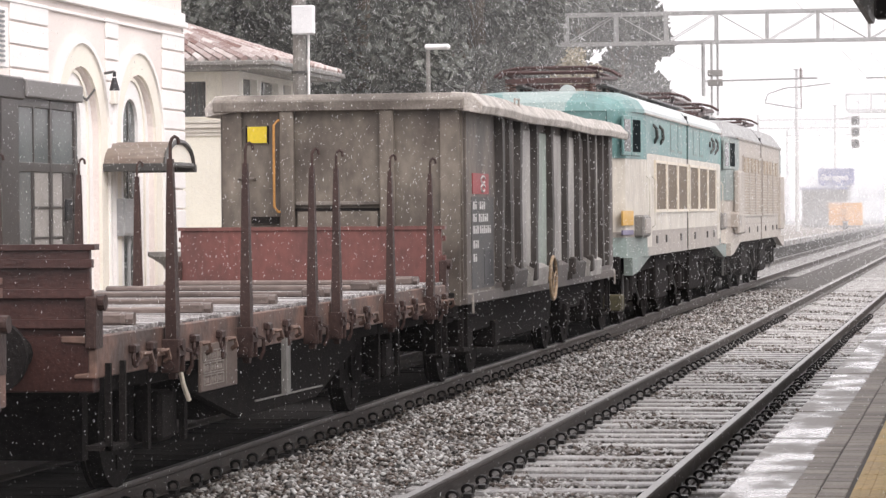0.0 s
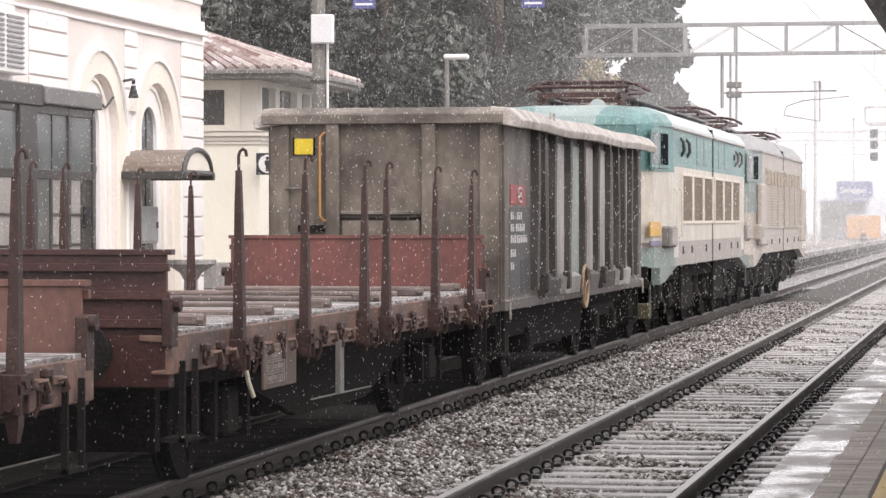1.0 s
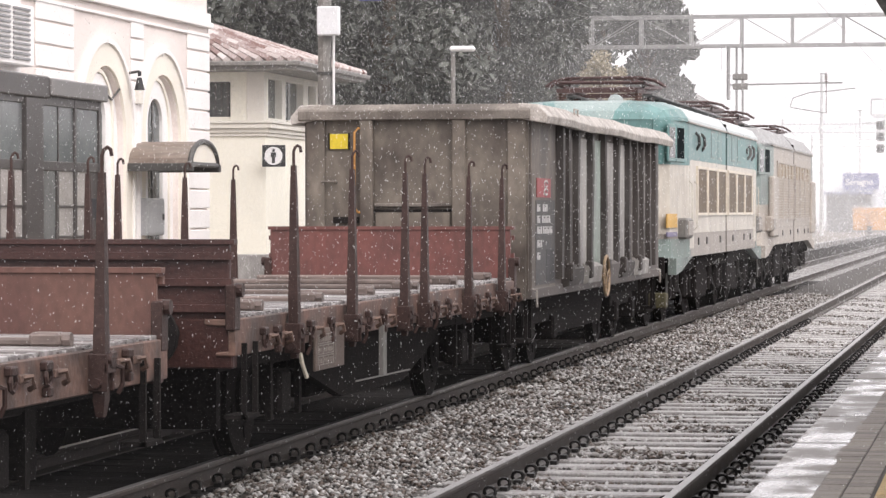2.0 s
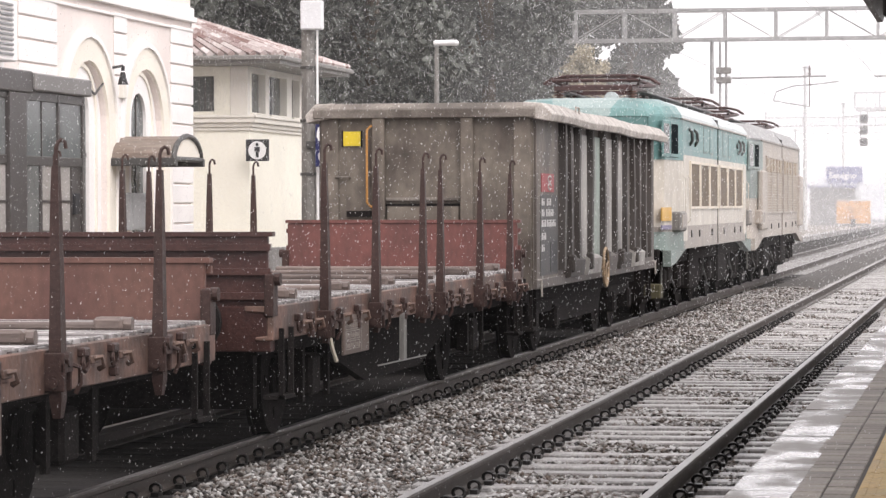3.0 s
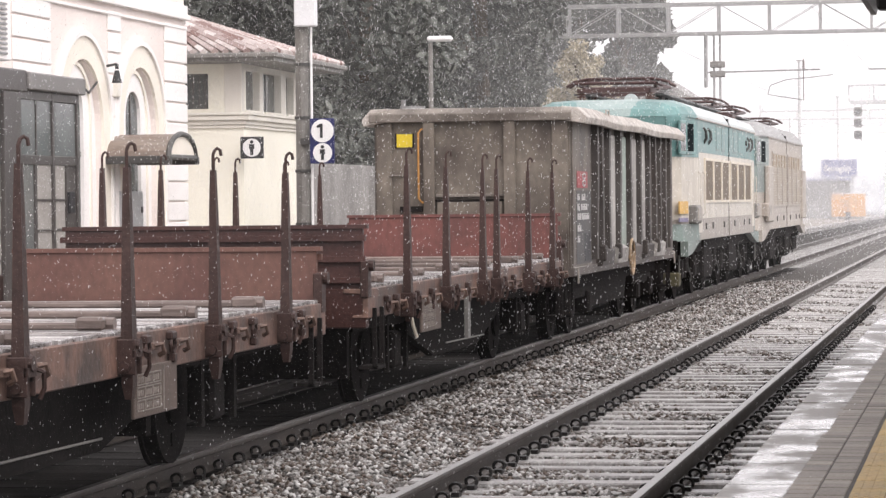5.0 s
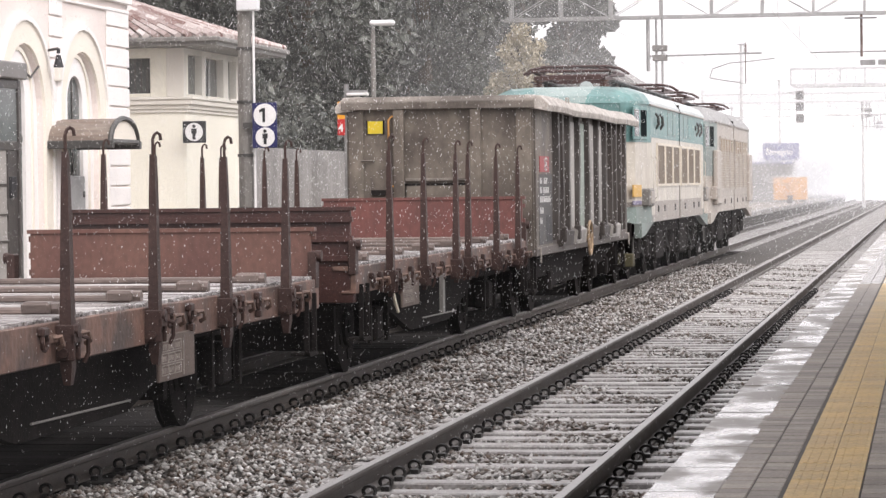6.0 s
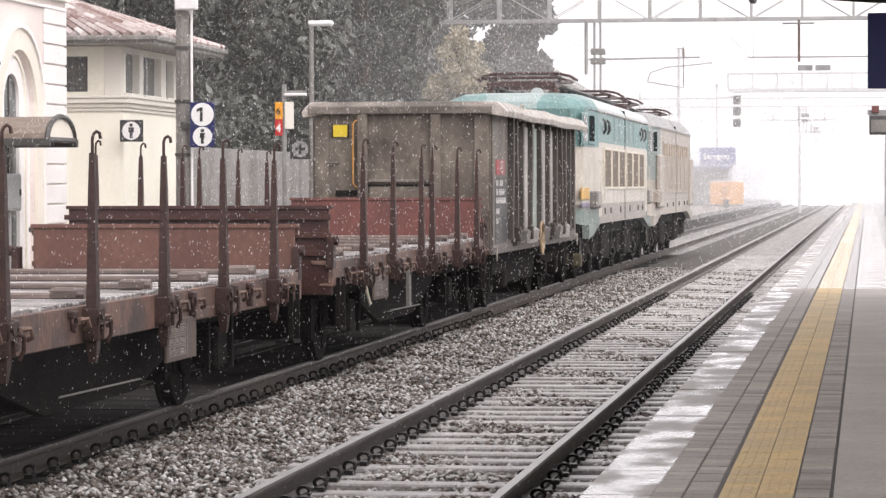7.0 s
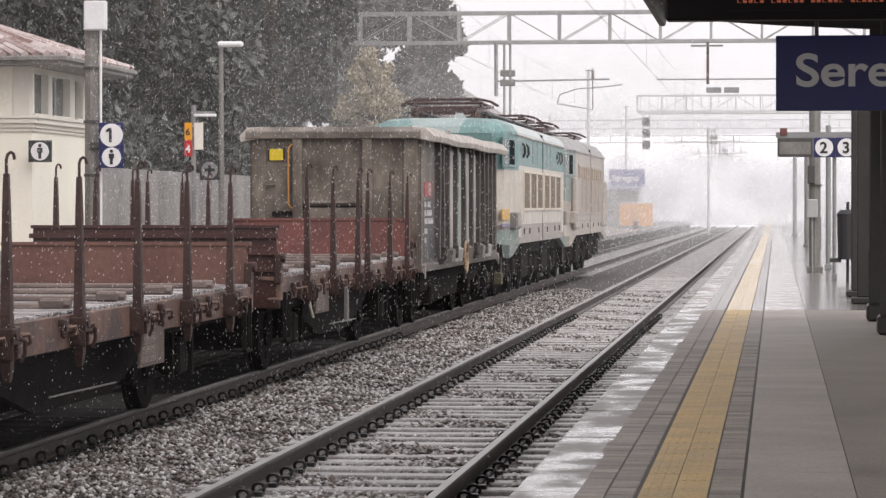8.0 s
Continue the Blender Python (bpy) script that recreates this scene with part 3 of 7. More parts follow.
def stake_wagon(name, y0, label, board_front, board_rear, plate_at, front_top, rear_top, stakes, strap, L=12.35, board_left=-1.325, D=1.12, stake_base=0.90):
    w = thing(name, label, "freight wagon", "stake wagons in the train", at=(FAR, y0, 0))
    H = 1.375                    # half width
    # channel-section sole bars with flanges
    for s in (-1, 1):
        bm = bmesh.new()
        prism(bm, [(s * H, D), (s * (H - 0.22), D), (s * (H - 0.22), D - 0.04), (s * (H - 0.05), D - 0.05), (s * (H - 0.05), D - 0.22), (s * (H - 0.14), D - 0.23),
                   (s * (H - 0.14), D - 0.255), (s * H, D - 0.255)], 0.0, L)
        part("sole_bar", bm, M_sole, w, "worn red-brown steel side beam", bevel=0.008)
    for y in (0.02, L - 0.14):
        part("end_beam", B(-H + 0.02, H - 0.02, y, y + 0.12, 0.78, D, bevel=0.01), M_dkred, w, "dark red-brown end beam")
    part("underframe", B(-H + 0.2, H - 0.2, 0.3, L - 0.3, 0.74, D - 0.08), M_under, w)
    # planks across the deck
    plank0 = None
    n = 74
    step = (L - 0.3) / n
    for i in range(n):
        y = 0.15 + step * (i + 0.5)
        z = D + random.uniform(-0.006, 0.012)
        if plank0 is None:
            bm = bmesh.new()
            box(bm, -H + 0.03, H - 0.03, -step / 2 + 0.008, step / 2 - 0.008, -0.04, 0.02, bevel=0.006)
            plank0 = part("plank", bm, M_deck, w, "wet grey timber floor plank")
            plank0.location = (0, y, z)
        else:
            share(plank0, random.uniform(-0.01, 0.01), y, z, w)
    # load bearers lying on the floor: two lengths of timber in a dark steel shoe
    for i in range(6):
        y = 1.25 + i * 1.95
        lb = part("load_bearer", B(-H + 0.15, H - 0.22, y - 0.13, y - 0.02, D + 0.022, D + 0.072, bevel=0.014), M_bearer, w, "wet brown timber load bearer across the floor")
        part("batten", B(-H + 0.3, H - 0.5, y + 0.03, y + 0.12, D + 0.022, D + 0.060, bevel=0.010), M_deck, lb, "grey wet batten")
        bm = bmesh.new()
        box(bm, H - 0.34, H - 0.15, y - 0.145, y - 0.005, D + 0.018, D + 0.105, bevel=0.02)
        rod(bm, (H - 0.16, y - 0.07, D + 0.06), (H - 0.10, y - 0.07, D + 0.06), 0.045, seg=8)
        part("shoe", bm, M_bearer, lb, "worn steel end shoe")
    # pale wet edge strip along the floor
    for s in (-1, 1):
        part("floor_edge", B(s * (H - 0.055) - 0.022, s * (H - 0.055) + 0.022, 0.1, L - 0.1, D + 0.012, D + 0.024), M_deck, w, "wet steel edge strip of the floor")
    # end boards with ribs
    for y, m, way, hgt in ((L - 0.10, board_front, -1, front_top - D), (0.04, board_rear, 1, rear_top - D)):
        bm = bmesh.new()
        lo = board_left if way < 0 else -H + 0.05
        box(bm, lo, H - 0.05, y, y + 0.06, D - 0.02, D + hgt - 0.01, bevel=0.01)
        e = part("end_board", bm, m, w, "hinged steel end board, red-brown paint")
        bm = bmesh.new()
        outer = y - 0.05 if way > 0 else y + 0.06
        for k in range(3):
            z = D + 0.05 + k * hgt * 0.34
            box(bm, lo - 0.03, H - 0.02, outer, outer + 0.05, z, z + 0.05)
        box(bm, lo - 0.02, H - 0.01, y - 0.02, y + 0.08, D - 0.015 + hgt, D + 0.02 + hgt)
        part("rib", bm, m if way < 0 else M_dkred, e)
        for s in (-1, 1):
            bm = bmesh.new()
            box(bm, s * (H - 0.03) - 0.035, s * (H - 0.03) + 0.035, y - 0.06, y + 0.10, D - 0.08, D + 0.24, bevel=0.01)
            disc(bm, (s * (H + 0.02), y + 0.02, D + 0.20), 0.05, 0.05, "x", 10)
            part("latch", bm, M_stake, e)
    for i, y in enumerate(stakes):
        for s in (-1, 1):
            stake(w, s * (H + 0.055), y, s, random.uniform(-0.022, 0.022), stake_base)
    # rope rings, steps, lever guides and pull rods along the beam
    for i, y in enumerate((0.75, 1.15, 2.2, 2.9, 4.3, 4.9, 7.3, 7.9, 9.5, 10.1, 11.3, 11.65)):
        for s in (-1, 1):
            bm = bmesh.new()
            ring = [(s * (H + 0.03), y + 0.055 * math.cos(a), 0.955 + 0.055 * math.sin(a)) for a in np.linspace(0, 6.283, 9)]
            tube(bm, ring, 0.014, seg=5)
            lr = part("lashing_ring", bm, M_stake, w)
            part("ring_bracket", B(s * (H + 0.02) - 0.025, s * (H + 0.02) + 0.025, y - 0.06, y + 0.06, 0.985, 1.04, bevel=0.01), M_stake, lr)
            if i % 2:
                part("ring_stop", B(s * (H + 0.02) - 0.02, s * (H + 0.02) + 0.03, y - 0.03, y + 0.04, 0.84, 0.90, bevel=0.01), M_stake, lr)
            bm = bmesh.new()
            tube(bm, [(s * (H + 0.01), y + 0.20, 0.965), (s * (H + 0.065), y + 0.22, 0.975), (s * (H + 0.07), y + 0.25, 0.92), (s * (H + 0.03), y + 0.27, 0.90)], 0.017, seg=5)
            box(bm, s * (H + 0.012) - 0.014, s * (H + 0.012) + 0.014, y + 0.14, y + 0.30, 0.935, 0.985, bevel=0.006)
            part("lashing_hook", bm, M_rusty, w, "rust-worn lashing hook")
    for s in (-1, 1):
        x = s * (H + 0.015)
        pz = stake_base - 0.26
        part("data_plate", B(x - 0.012, x + 0.012, plate_at - 0.5, plate_at + 0.5, pz, pz + 0.32, bevel=0.006), M_plate, w, "scuffed grey-brown data plate with white marks")
        bm = bmesh.new()
        f0 = x + s * 0.012
        # a ruled table of three rows, its cells partly filled
        for r in range(3):
            z = pz + 0.04 + r * 0.082
            for zz in (z, z + 0.066):
                box(bm, min(f0, f0 + s * 0.005), max(f0, f0 + s * 0.005), plate_at - 0.44, plate_at + 0.10, zz, zz + 0.007)
            for c in range(4):
                yy = plate_at - 0.44 + c * 0.178
                box(bm, min(f0, f0 + s * 0.005), max(f0, f0 + s * 0.005), yy, yy + 0.012, z, z + 0.07)
                if c < 3:
                    for k in range(3):
                        box(bm, min(f0, f0 + s * 0.005), max(f0, f0 + s * 0.005), yy + 0.035 + k * 0.042, yy + 0.052 + k * 0.042, z + 0.016, z + 0.052)
        box(bm, min(f0, f0 + s * 0.005), max(f0, f0 + s * 0.005), plate_at + 0.17, plate_at + 0.18, pz + 0.02, pz + 0.30)
        part("lettering_bar", bm, M_mark_dim, w, "faded illegible ruled marks")
        # brake lever and hanging strap
        if strap:
            bm = bmesh.new()
            tube(bm, [(x, plate_at - 1.05, 0.90), (x + s * 0.03, plate_at - 1.02, 0.72), (x + s * 0.05, plate_at - 0.96, 0.62)], 0.018)
            part("brake_lever", bm, M_gframe, w, "bent pale brake lever")
            part("guide_strap", B(x - 0.02, x + 0.02, strap - 0.07, strap + 0.07, 0.48, 0.9), M_pole, w, "grey hanging steel strap")
        for yy in (0.35, L - 0.45):
            bm = bmesh.new()
            box(bm, x - 0.02, x + 0.02, yy - 0.17, yy - 0.14, 0.42, 0.95)
            box(bm, x - 0.02, x + 0.02, yy + 0.14, yy + 0.17, 0.42, 0.95)
            box(bm, x - 0.14, x + 0.03, yy - 0.17, yy + 0.17, 0.42, 0.45)
            part("step", bm, M_under, w)
        bm = bmesh.new()
        tube(bm, [(s * 1.22, 4.6, 0.44), (s * 1.22, 6.9, 0.42)], 0.008)
        part("pull_rod", bm, M_pole, w, "thin steel pull rod")
        for y in (2.3, 9.95):
            bm = bmesh.new()
            box(bm, s * 1.08 - 0.08, s * 1.08 + 0.08, y - 0.6, y + 0.6, 0.72, 0.80, bevel=0.01)
            box(bm, s * 1.08 - 0.1, s * 1.08 + 0.1, y - 0.17, y + 0.17, 0.32, 0.66, bevel=0.03)
            box(bm, s * 1.16 - 0.02, s * 1.16 + 0.02, y - 0.5, y - 0.42, 0.3, 0.95)
            box(bm, s * 1.16 - 0.02, s * 1.16 + 0.02, y + 0.42, y + 0.5, 0.3, 0.95)
            part("axle_guard", bm, M_under, w)
    part("brake_cylinder", rod(bmesh.new(), (0.3, 5.2, 0.62), (0.3, 6.1, 0.62), 0.2, seg=14), M_under, w)
    # heavy trussing and brake gear, unseen and added to keep the space between the axles dark
    for s in (-1, 1):
        bm = bmesh.new()
        prism(bm, [(3.0, 0.9), (9.2, 0.9), (9.0, 0.62), (7.4, 0.30), (4.8, 0.30), (3.2, 0.62)], s * 0.98, s * 1.06, "x")
        part("truss_plate", bm, M_under, w, "grimy underframe trussing added to darken the underside")
    for yy in (1.15, 3.3, 8.9, 11.2):
        part("brake_beam", B(-0.95, 0.95, yy - 0.06, yy + 0.06, 0.28, 0.86), M_under, w)
    for yy in (4.6, 7.3):
        part("gear_box", B(-0.9, 0.9, yy - 0.35, yy + 0.35, 0.32, 0.86, bevel=0.03), M_under, w)
    for y in (2.3, 9.95):
        wheelset(w, y, 0.46)
    buffers(w, 0.0, -1)
    buffers(w, L, 1)
    return w


wagon_b = stake_wagon("stake_wagon", 8.28, "red-brown low flat wagon with tall hooked stakes and end boards", M_red2, M_dkred, 7.5, 1.49, 1.60, (0.55, 2.55, 4.7, 6.8, 8.9, 11.0), None, 12.6, -1.18, 1.06, 0.79)
wagon_a = stake_wagon("stake_wagon", 22.56, "low flat stake wagon, wet plank floor, dull red end board", M_red, M_dkred, 2.84, 1.68, 1.65, (1.53, 3.51, 5.64, 6.54, 8.79, 10.71), 4.89, 11.99)


# --- high-sided open wagon ---
def gondola(y0):
    L = 12.6
    g = thing("gondola_wagon", "dirty grey-brown high-sided open freight wagon with ribbed sides", "freight wagon", at=(FAR, y0, 0))
    W, Z0, Z1 = 1.26, 0.96, 2.90
    for s in (-1, 1):
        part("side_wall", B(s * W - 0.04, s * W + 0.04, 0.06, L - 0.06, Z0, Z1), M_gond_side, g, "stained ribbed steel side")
    ribs = [2.05, 2.6, 3.35, 4.6, 5.9, 7.2, 8.4, 9.3, 10.0, 10.8, 11.5]
    for s in (-1, 1):
        for i, y in enumerate(ribs):
            bm = bmesh.new()
            prism(bm, [(s * W, y - 0.12), (s * (W + 0.125), y - 0.085), (s * (W + 0.125), y + 0.085), (s * W, y + 0.12)], 1.06, Z1 - 0.02, "z")
            for c in (1.4, 1.75, 2.1, 2.45):
                bmesh.ops.bisect_plane(bm, geom=bm.verts[:] + bm.edges[:] + bm.faces[:], plane_co=(0, 0, c), plane_no=(0, 0, 1))
            for v in bm.verts:
                v.co.y += 0.035 * math.sin(v.co.z * 3.6 + i * 1.9)
                v.co.y += (v.co.z - 2.0) * (0.05, -0.03, 0.02, 0.06, -0.02, 0.05, 0.0, -0.06, 0.03, -0.03, 0.02)[i]
            part("rib", bm, M_rib, g, "pressed side rib with shade in its colour, slightly buckled")
            # pressed panels between the ribs; pale colours stand for the light they catch
            if i + 1 < len(ribs):
                bm = bmesh.new()
                y2 = ribs[i + 1]
                box(bm, s * (W + 0.042) - 0.02, s * (W + 0.042) + 0.02, y + 0.15, y2 - 0.15, 1.15, Z1 - 0.12, bevel=0.012)
                part("panel", bm, (M_gond_side, M_gond_side, M_gond_panel, M_gond_green, M_gond_panel, M_gond_panel, M_gond_side, M_gond_panel, M_gond_panel, M_gond_panel)[i], g, "pressed steel panel, the pale ones coloured as catching light")
        # lower hatch flaps with hinges; the rib-coloured ones stand for dark notches
        for y in (2.4, 4.1, 5.8, 7.5, 9.2):
            bm = bmesh.new()
            prism(bm, [(s * (W + 0.04), 1.22), (s * (W + 0.15), 1.16), (s * (W + 0.13), 0.96), (s * (W + 0.02), 0.94)], y, y + 1.25)
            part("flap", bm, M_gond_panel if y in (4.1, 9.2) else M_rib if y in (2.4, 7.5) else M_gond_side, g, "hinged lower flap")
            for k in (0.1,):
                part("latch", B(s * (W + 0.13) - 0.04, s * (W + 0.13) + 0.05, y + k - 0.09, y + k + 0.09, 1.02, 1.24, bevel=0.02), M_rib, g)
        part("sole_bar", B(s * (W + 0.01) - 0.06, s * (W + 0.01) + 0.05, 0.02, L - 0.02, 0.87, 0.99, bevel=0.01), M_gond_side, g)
    for yy, o in ((0.0, -1), (L, 1)):
        e = part("end_wall", B(-W - 0.02, W + 0.02, min(yy, yy - o * 0.06), max(yy, yy - o * 0.06), Z0, Z1), M_gond, g, "flat dirty steel end wall")
        ya, yb = sorted((yy, yy + o * 0.10))
        for x in (-0.56, 0.50):
            part("end_post", B(x - 0.075, x + 0.075, ya, yb, 0.86, Z1 + 0.02, bevel=0.012), M_gond, e)
        yc, yd = sorted((yy, yy + o * 0.05))
        for s in (-1, 1):
            part("corner_post", B(s * (W - 0.02) - 0.17 * (s > 0) - 0.02, s * (W - 0.02) + 0.17 * (s < 0) + 0.02, yc, yd, 0.86, Z1, bevel=0.01), M_gond, e)
        part("cross_bar", B(-0.48, 0.42, yc, yd + 0.03, 1.91, 1.955, bevel=0.01), M_rim, e, "pale ledge")
        # dark strip standing in for shade below the cross bar
        part("door_step", B(-0.48, 0.42, yc, yd + 0.05, 1.855, 1.885), M_under, e, "dark strip for the shade under the ledge")
        part("door_panel", B(-0.46, 0.40, yc, yc + 0.02, 1.10, 1.85, bevel=0.006), M_gond, e)
    # top rim, wide and rounded, with sleet on it
    for s in (-1, 1):
        bm = bmesh.new()
        prism(bm, [(s * (W - 0.08), Z1), (s * (W + 0.24), Z1 - 0.06), (s * (W + 0.26), Z1 + 0.03), (s * (W + 0.14), Z1 + 0.16), (s * (W - 0.08), Z1 + 0.175)], -0.10, L + 0.10)
        if s < 0:
            bm.transform(Matrix.Translation((0.08, 0, 0)))
        # the rim has been bent by loading
        bmesh.ops.bisect_plane(bm, geom=bm.verts[:] + bm.edges[:] + bm.faces[:], plane_co=(0, 1.0, 0), plane_no=(0, 1, 0))
        for c in np.arange(1.9, 12.4, 0.9):
            bmesh.ops.bisect_plane(bm, geom=bm.verts[:] + bm.edges[:] + bm.faces[:], plane_co=(0, c, 0), plane_no=(0, 1, 0))
        for v in bm.verts:
            if 0.5 < v.co.y < L - 0.3:
                v.co.z += 0.010 * math.sin(v.co.y * 1.3) + 0.004 * math.sin(v.co.y * 3.1 + 1.0)
                v.co.x += s * (0.012 * math.sin(v.co.y * 1.1 + 0.6))
        part("rim", bm, M_rim_wet, g, "broad top rim whitened by sleet", bevel=0.01)
    for yy, o in ((0.0, -1), (L, 1)):
        bm = bmesh.new()
        prism(bm, [(yy - o * 0.08, Z1), (yy + o * 0.12, Z1 - 0.01), (yy + o * 0.13, Z1 + 0.10), (yy + o * 0.03, Z1 + 0.17), (yy - o * 0.08, Z1 + 0.17)], -W - 0.08, W + 0.06, "x")
        part("rim", bm, M_rim, g, "grey rolled steel rim", bevel=0.01)
    bm = bmesh.new()
    tube(bm, [(0.9 + W * 0.42, 2.6, Z1 + 0.11), (0.9 + W * 0.42, 2.6, Z1 + 0.19), (0.9 + W * 0.42, 2.9, Z1 + 0.19), (0.9 + W * 0.42, 2.9, Z1 + 0.1)], 0.012)
    part("rim_handle", bm, M_rim_wet, g)
    part("floor", B(-W, W, 0.1, L - 0.1, 1.0, 1.12), M_under, g)
    # end fittings: plaque, grab rail, small handle, label holder
    part("plaque", B(-0.99, -0.78, -0.03, -0.006, 2.57, 2.74), M_plaque, g, "plain yellow enamel plaque")
    for x in (-1.0, -0.772):
        part("plaque_clip", B(x - 0.007, x + 0.007, -0.04, 0.0, 2.56, 2.75), M_under, g)
    bm = bmesh.new()
    tube(bm, [(-0.54, -0.01, 2.80), (-0.65, -0.10, 2.80), (-0.685, -0.13, 2.75), (-0.685, -0.13, 1.90), (-0.65, -0.10, 1.85), (-0.52, -0.01, 1.85)], 0.014)
    part("grab_rail", bm, M_orange_rail, g, "orange painted vertical grab rail")
    bm = bmesh.new()
    tube(bm, [(-1.08, 0, 2.19), (-1.08, -0.06, 2.20), (-0.92, -0.06, 2.20), (-0.92, 0, 2.19)], 0.014)
    part("handle", bm, M_rim, g)
    part("tag_holder", B(-0.95, -0.62, -0.05, 0.0, 1.73, 1.80), M_under, g)
    # marks on the side's first bay
    part("corner_bay", B(W, W + 0.048, 0.07, 1.86, Z0 + 0.02, Z1 - 0.01), M_gond, g, "worn plain corner plate of the side")
    x = W + 0.049
    lg = part("emblem_panel", B(x, x + 0.008, 0.42, 1.45, 2.02, 2.24), M_logo, g, "faded red operator emblem panel")
    bm = bmesh.new()
    for k in range(2):
        ring = [(x + 0.012, 1.05 + 0.13 * math.cos(a), 2.085 + 0.09 * k + 0.038 * math.sin(a)) for a in np.linspace(0.3, 5.6, 9)]
        tube(bm, ring, 0.012, seg=4)
    part("emblem_mark", bm, M_white, lg)
    bm = bmesh.new()
    part("marking_panel", B(x - 0.004, x + 0.004, 0.36, 1.80, 1.02, 1.99), M_mark_ground, g, "dark grey ground of the wagon markings")
    # groups of narrow strokes stand for the figures
    for z, groups in ((1.90, ((0, 2), (0.42, 3))), (1.77, ((0, 2), (0.36, 5))), (1.645, ((0, 3), (0.42, 6))), (1.49, ((0, 3),)), (1.35, ((0, 2),))):
        for at, n in groups:
            for k in range(n):
                yy = 0.45 + at + k * 0.125
                box(bm, x + 0.004, x + 0.008, yy, yy + 0.085, z - 0.042, z + 0.042 - 0.03 * (k % 2))
                if k % 2:
                    box(bm, x + 0.004, x + 0.008, yy + 0.02, yy + 0.07, z + 0.025, z + 0.042)
    part("lettering_bar", bm, M_white, g, "rows of pale illegible wagon markings")
    part("data_panel", B(x, x + 0.007, 1.15, 1.72, 1.05, 1.42), M_black, g, "dark data panel")
    bm = bmesh.new()
    ring = [(W + 0.17, 5.55 + 0.26 * math.cos(a), 1.02 + 0.26 * math.sin(a)) for a in np.linspace(0, 6.2832, 17)]
    tube(bm, ring, 0.02, seg=6)
    for a in (0.3, 2.4, 4.5):
        rod(bm, (W + 0.17, 5.55, 1.02), (W + 0.17, 5.55 + 0.26 * math.cos(a), 1.02 + 0.26 * math.sin(a)), 0.012, seg=5)
    rod(bm, (W, 5.55, 1.02), (W + 0.17, 5.55, 1.02), 0.02, seg=6)
    part("brake_wheel", bm, M_brake, g, "pale rusty hand brake wheel")
    for s in (-1, 1):
        for y in (0.12, L - 0.4):
            bm = bmesh.new()
            tube(bm, [(s * (W + 0.02), y, 0.98), (s * (W + 0.10), y, 0.98), (s * (W + 0.10), y + 0.02, 0.78)], 0.014)
            part("corner_handle", bm, M_rim_wet, g, "pale steel shunter's handle")
            bm = bmesh.new()
            box(bm, s * (W - 0.03) - 0.02, s * (W - 0.03) + 0.02, y, y + 0.04, 0.40, 0.86)
            box(bm, s * (W - 0.03) - 0.02, s * (W - 0.03) + 0.02, y + 0.30, y + 0.34, 0.40, 0.86)
            box(bm, s * (W - 0.1) - 0.10, s * (W - 0.1) + 0.10, y, y + 0.34, 0.38, 0.42)
            part("step", bm, M_under, g)
        for c in (2.2, 9.9):
            bm = bmesh.new()
            box(bm, s * 1.0 - 0.07, s * 1.0 + 0.07, c - 1.25, c + 1.25, 0.52, 0.68, bevel=0.02)
            for k in (-0.9, 0.9):
                box(bm, s * 1.0 - 0.13, s * 1.0 + 0.13, c + k - 0.16, c + k + 0.16, 0.30, 0.60, bevel=0.03)
            part("bogie_frame", bm, M_under, g)
    part("underframe", B(-1.0, 1.0, 0.2, L - 0.2, 0.66, 0.9), M_under, g)
    # plates and beams added to keep the wagon's underside dark
    for s in (-1, 1):
        bm = bmesh.new()
        prism(bm, [(3.6, 0.8), (8.6, 0.8), (8.2, 0.34), (4.0, 0.34)], s * 0.9, s * 0.98, "x")
        part("truss_plate", bm, M_under, g, "grimy underframe trussing added to darken the underside")
    for yy in (2.2, 6.1, 9.9):
        part("brake_beam", B(-0.95, 0.95, yy - 0.3, yy + 0.3, 0.30, 0.7, bevel=0.03), M_under, g)
    part("sole_plate", B(-1.2, 1.2, -0.08, 0.1, 0.74, 1.0, bevel=0.01), M_under, g)
    for c in (2.2, 9.9):
        for k in (-0.9, 0.9):
            wheelset(g, c + k, 0.46)
    buffers(g, -0.05, -1)
    buffers(g, L + 0.05, 1)
    return g


gond = gondola(35.95)


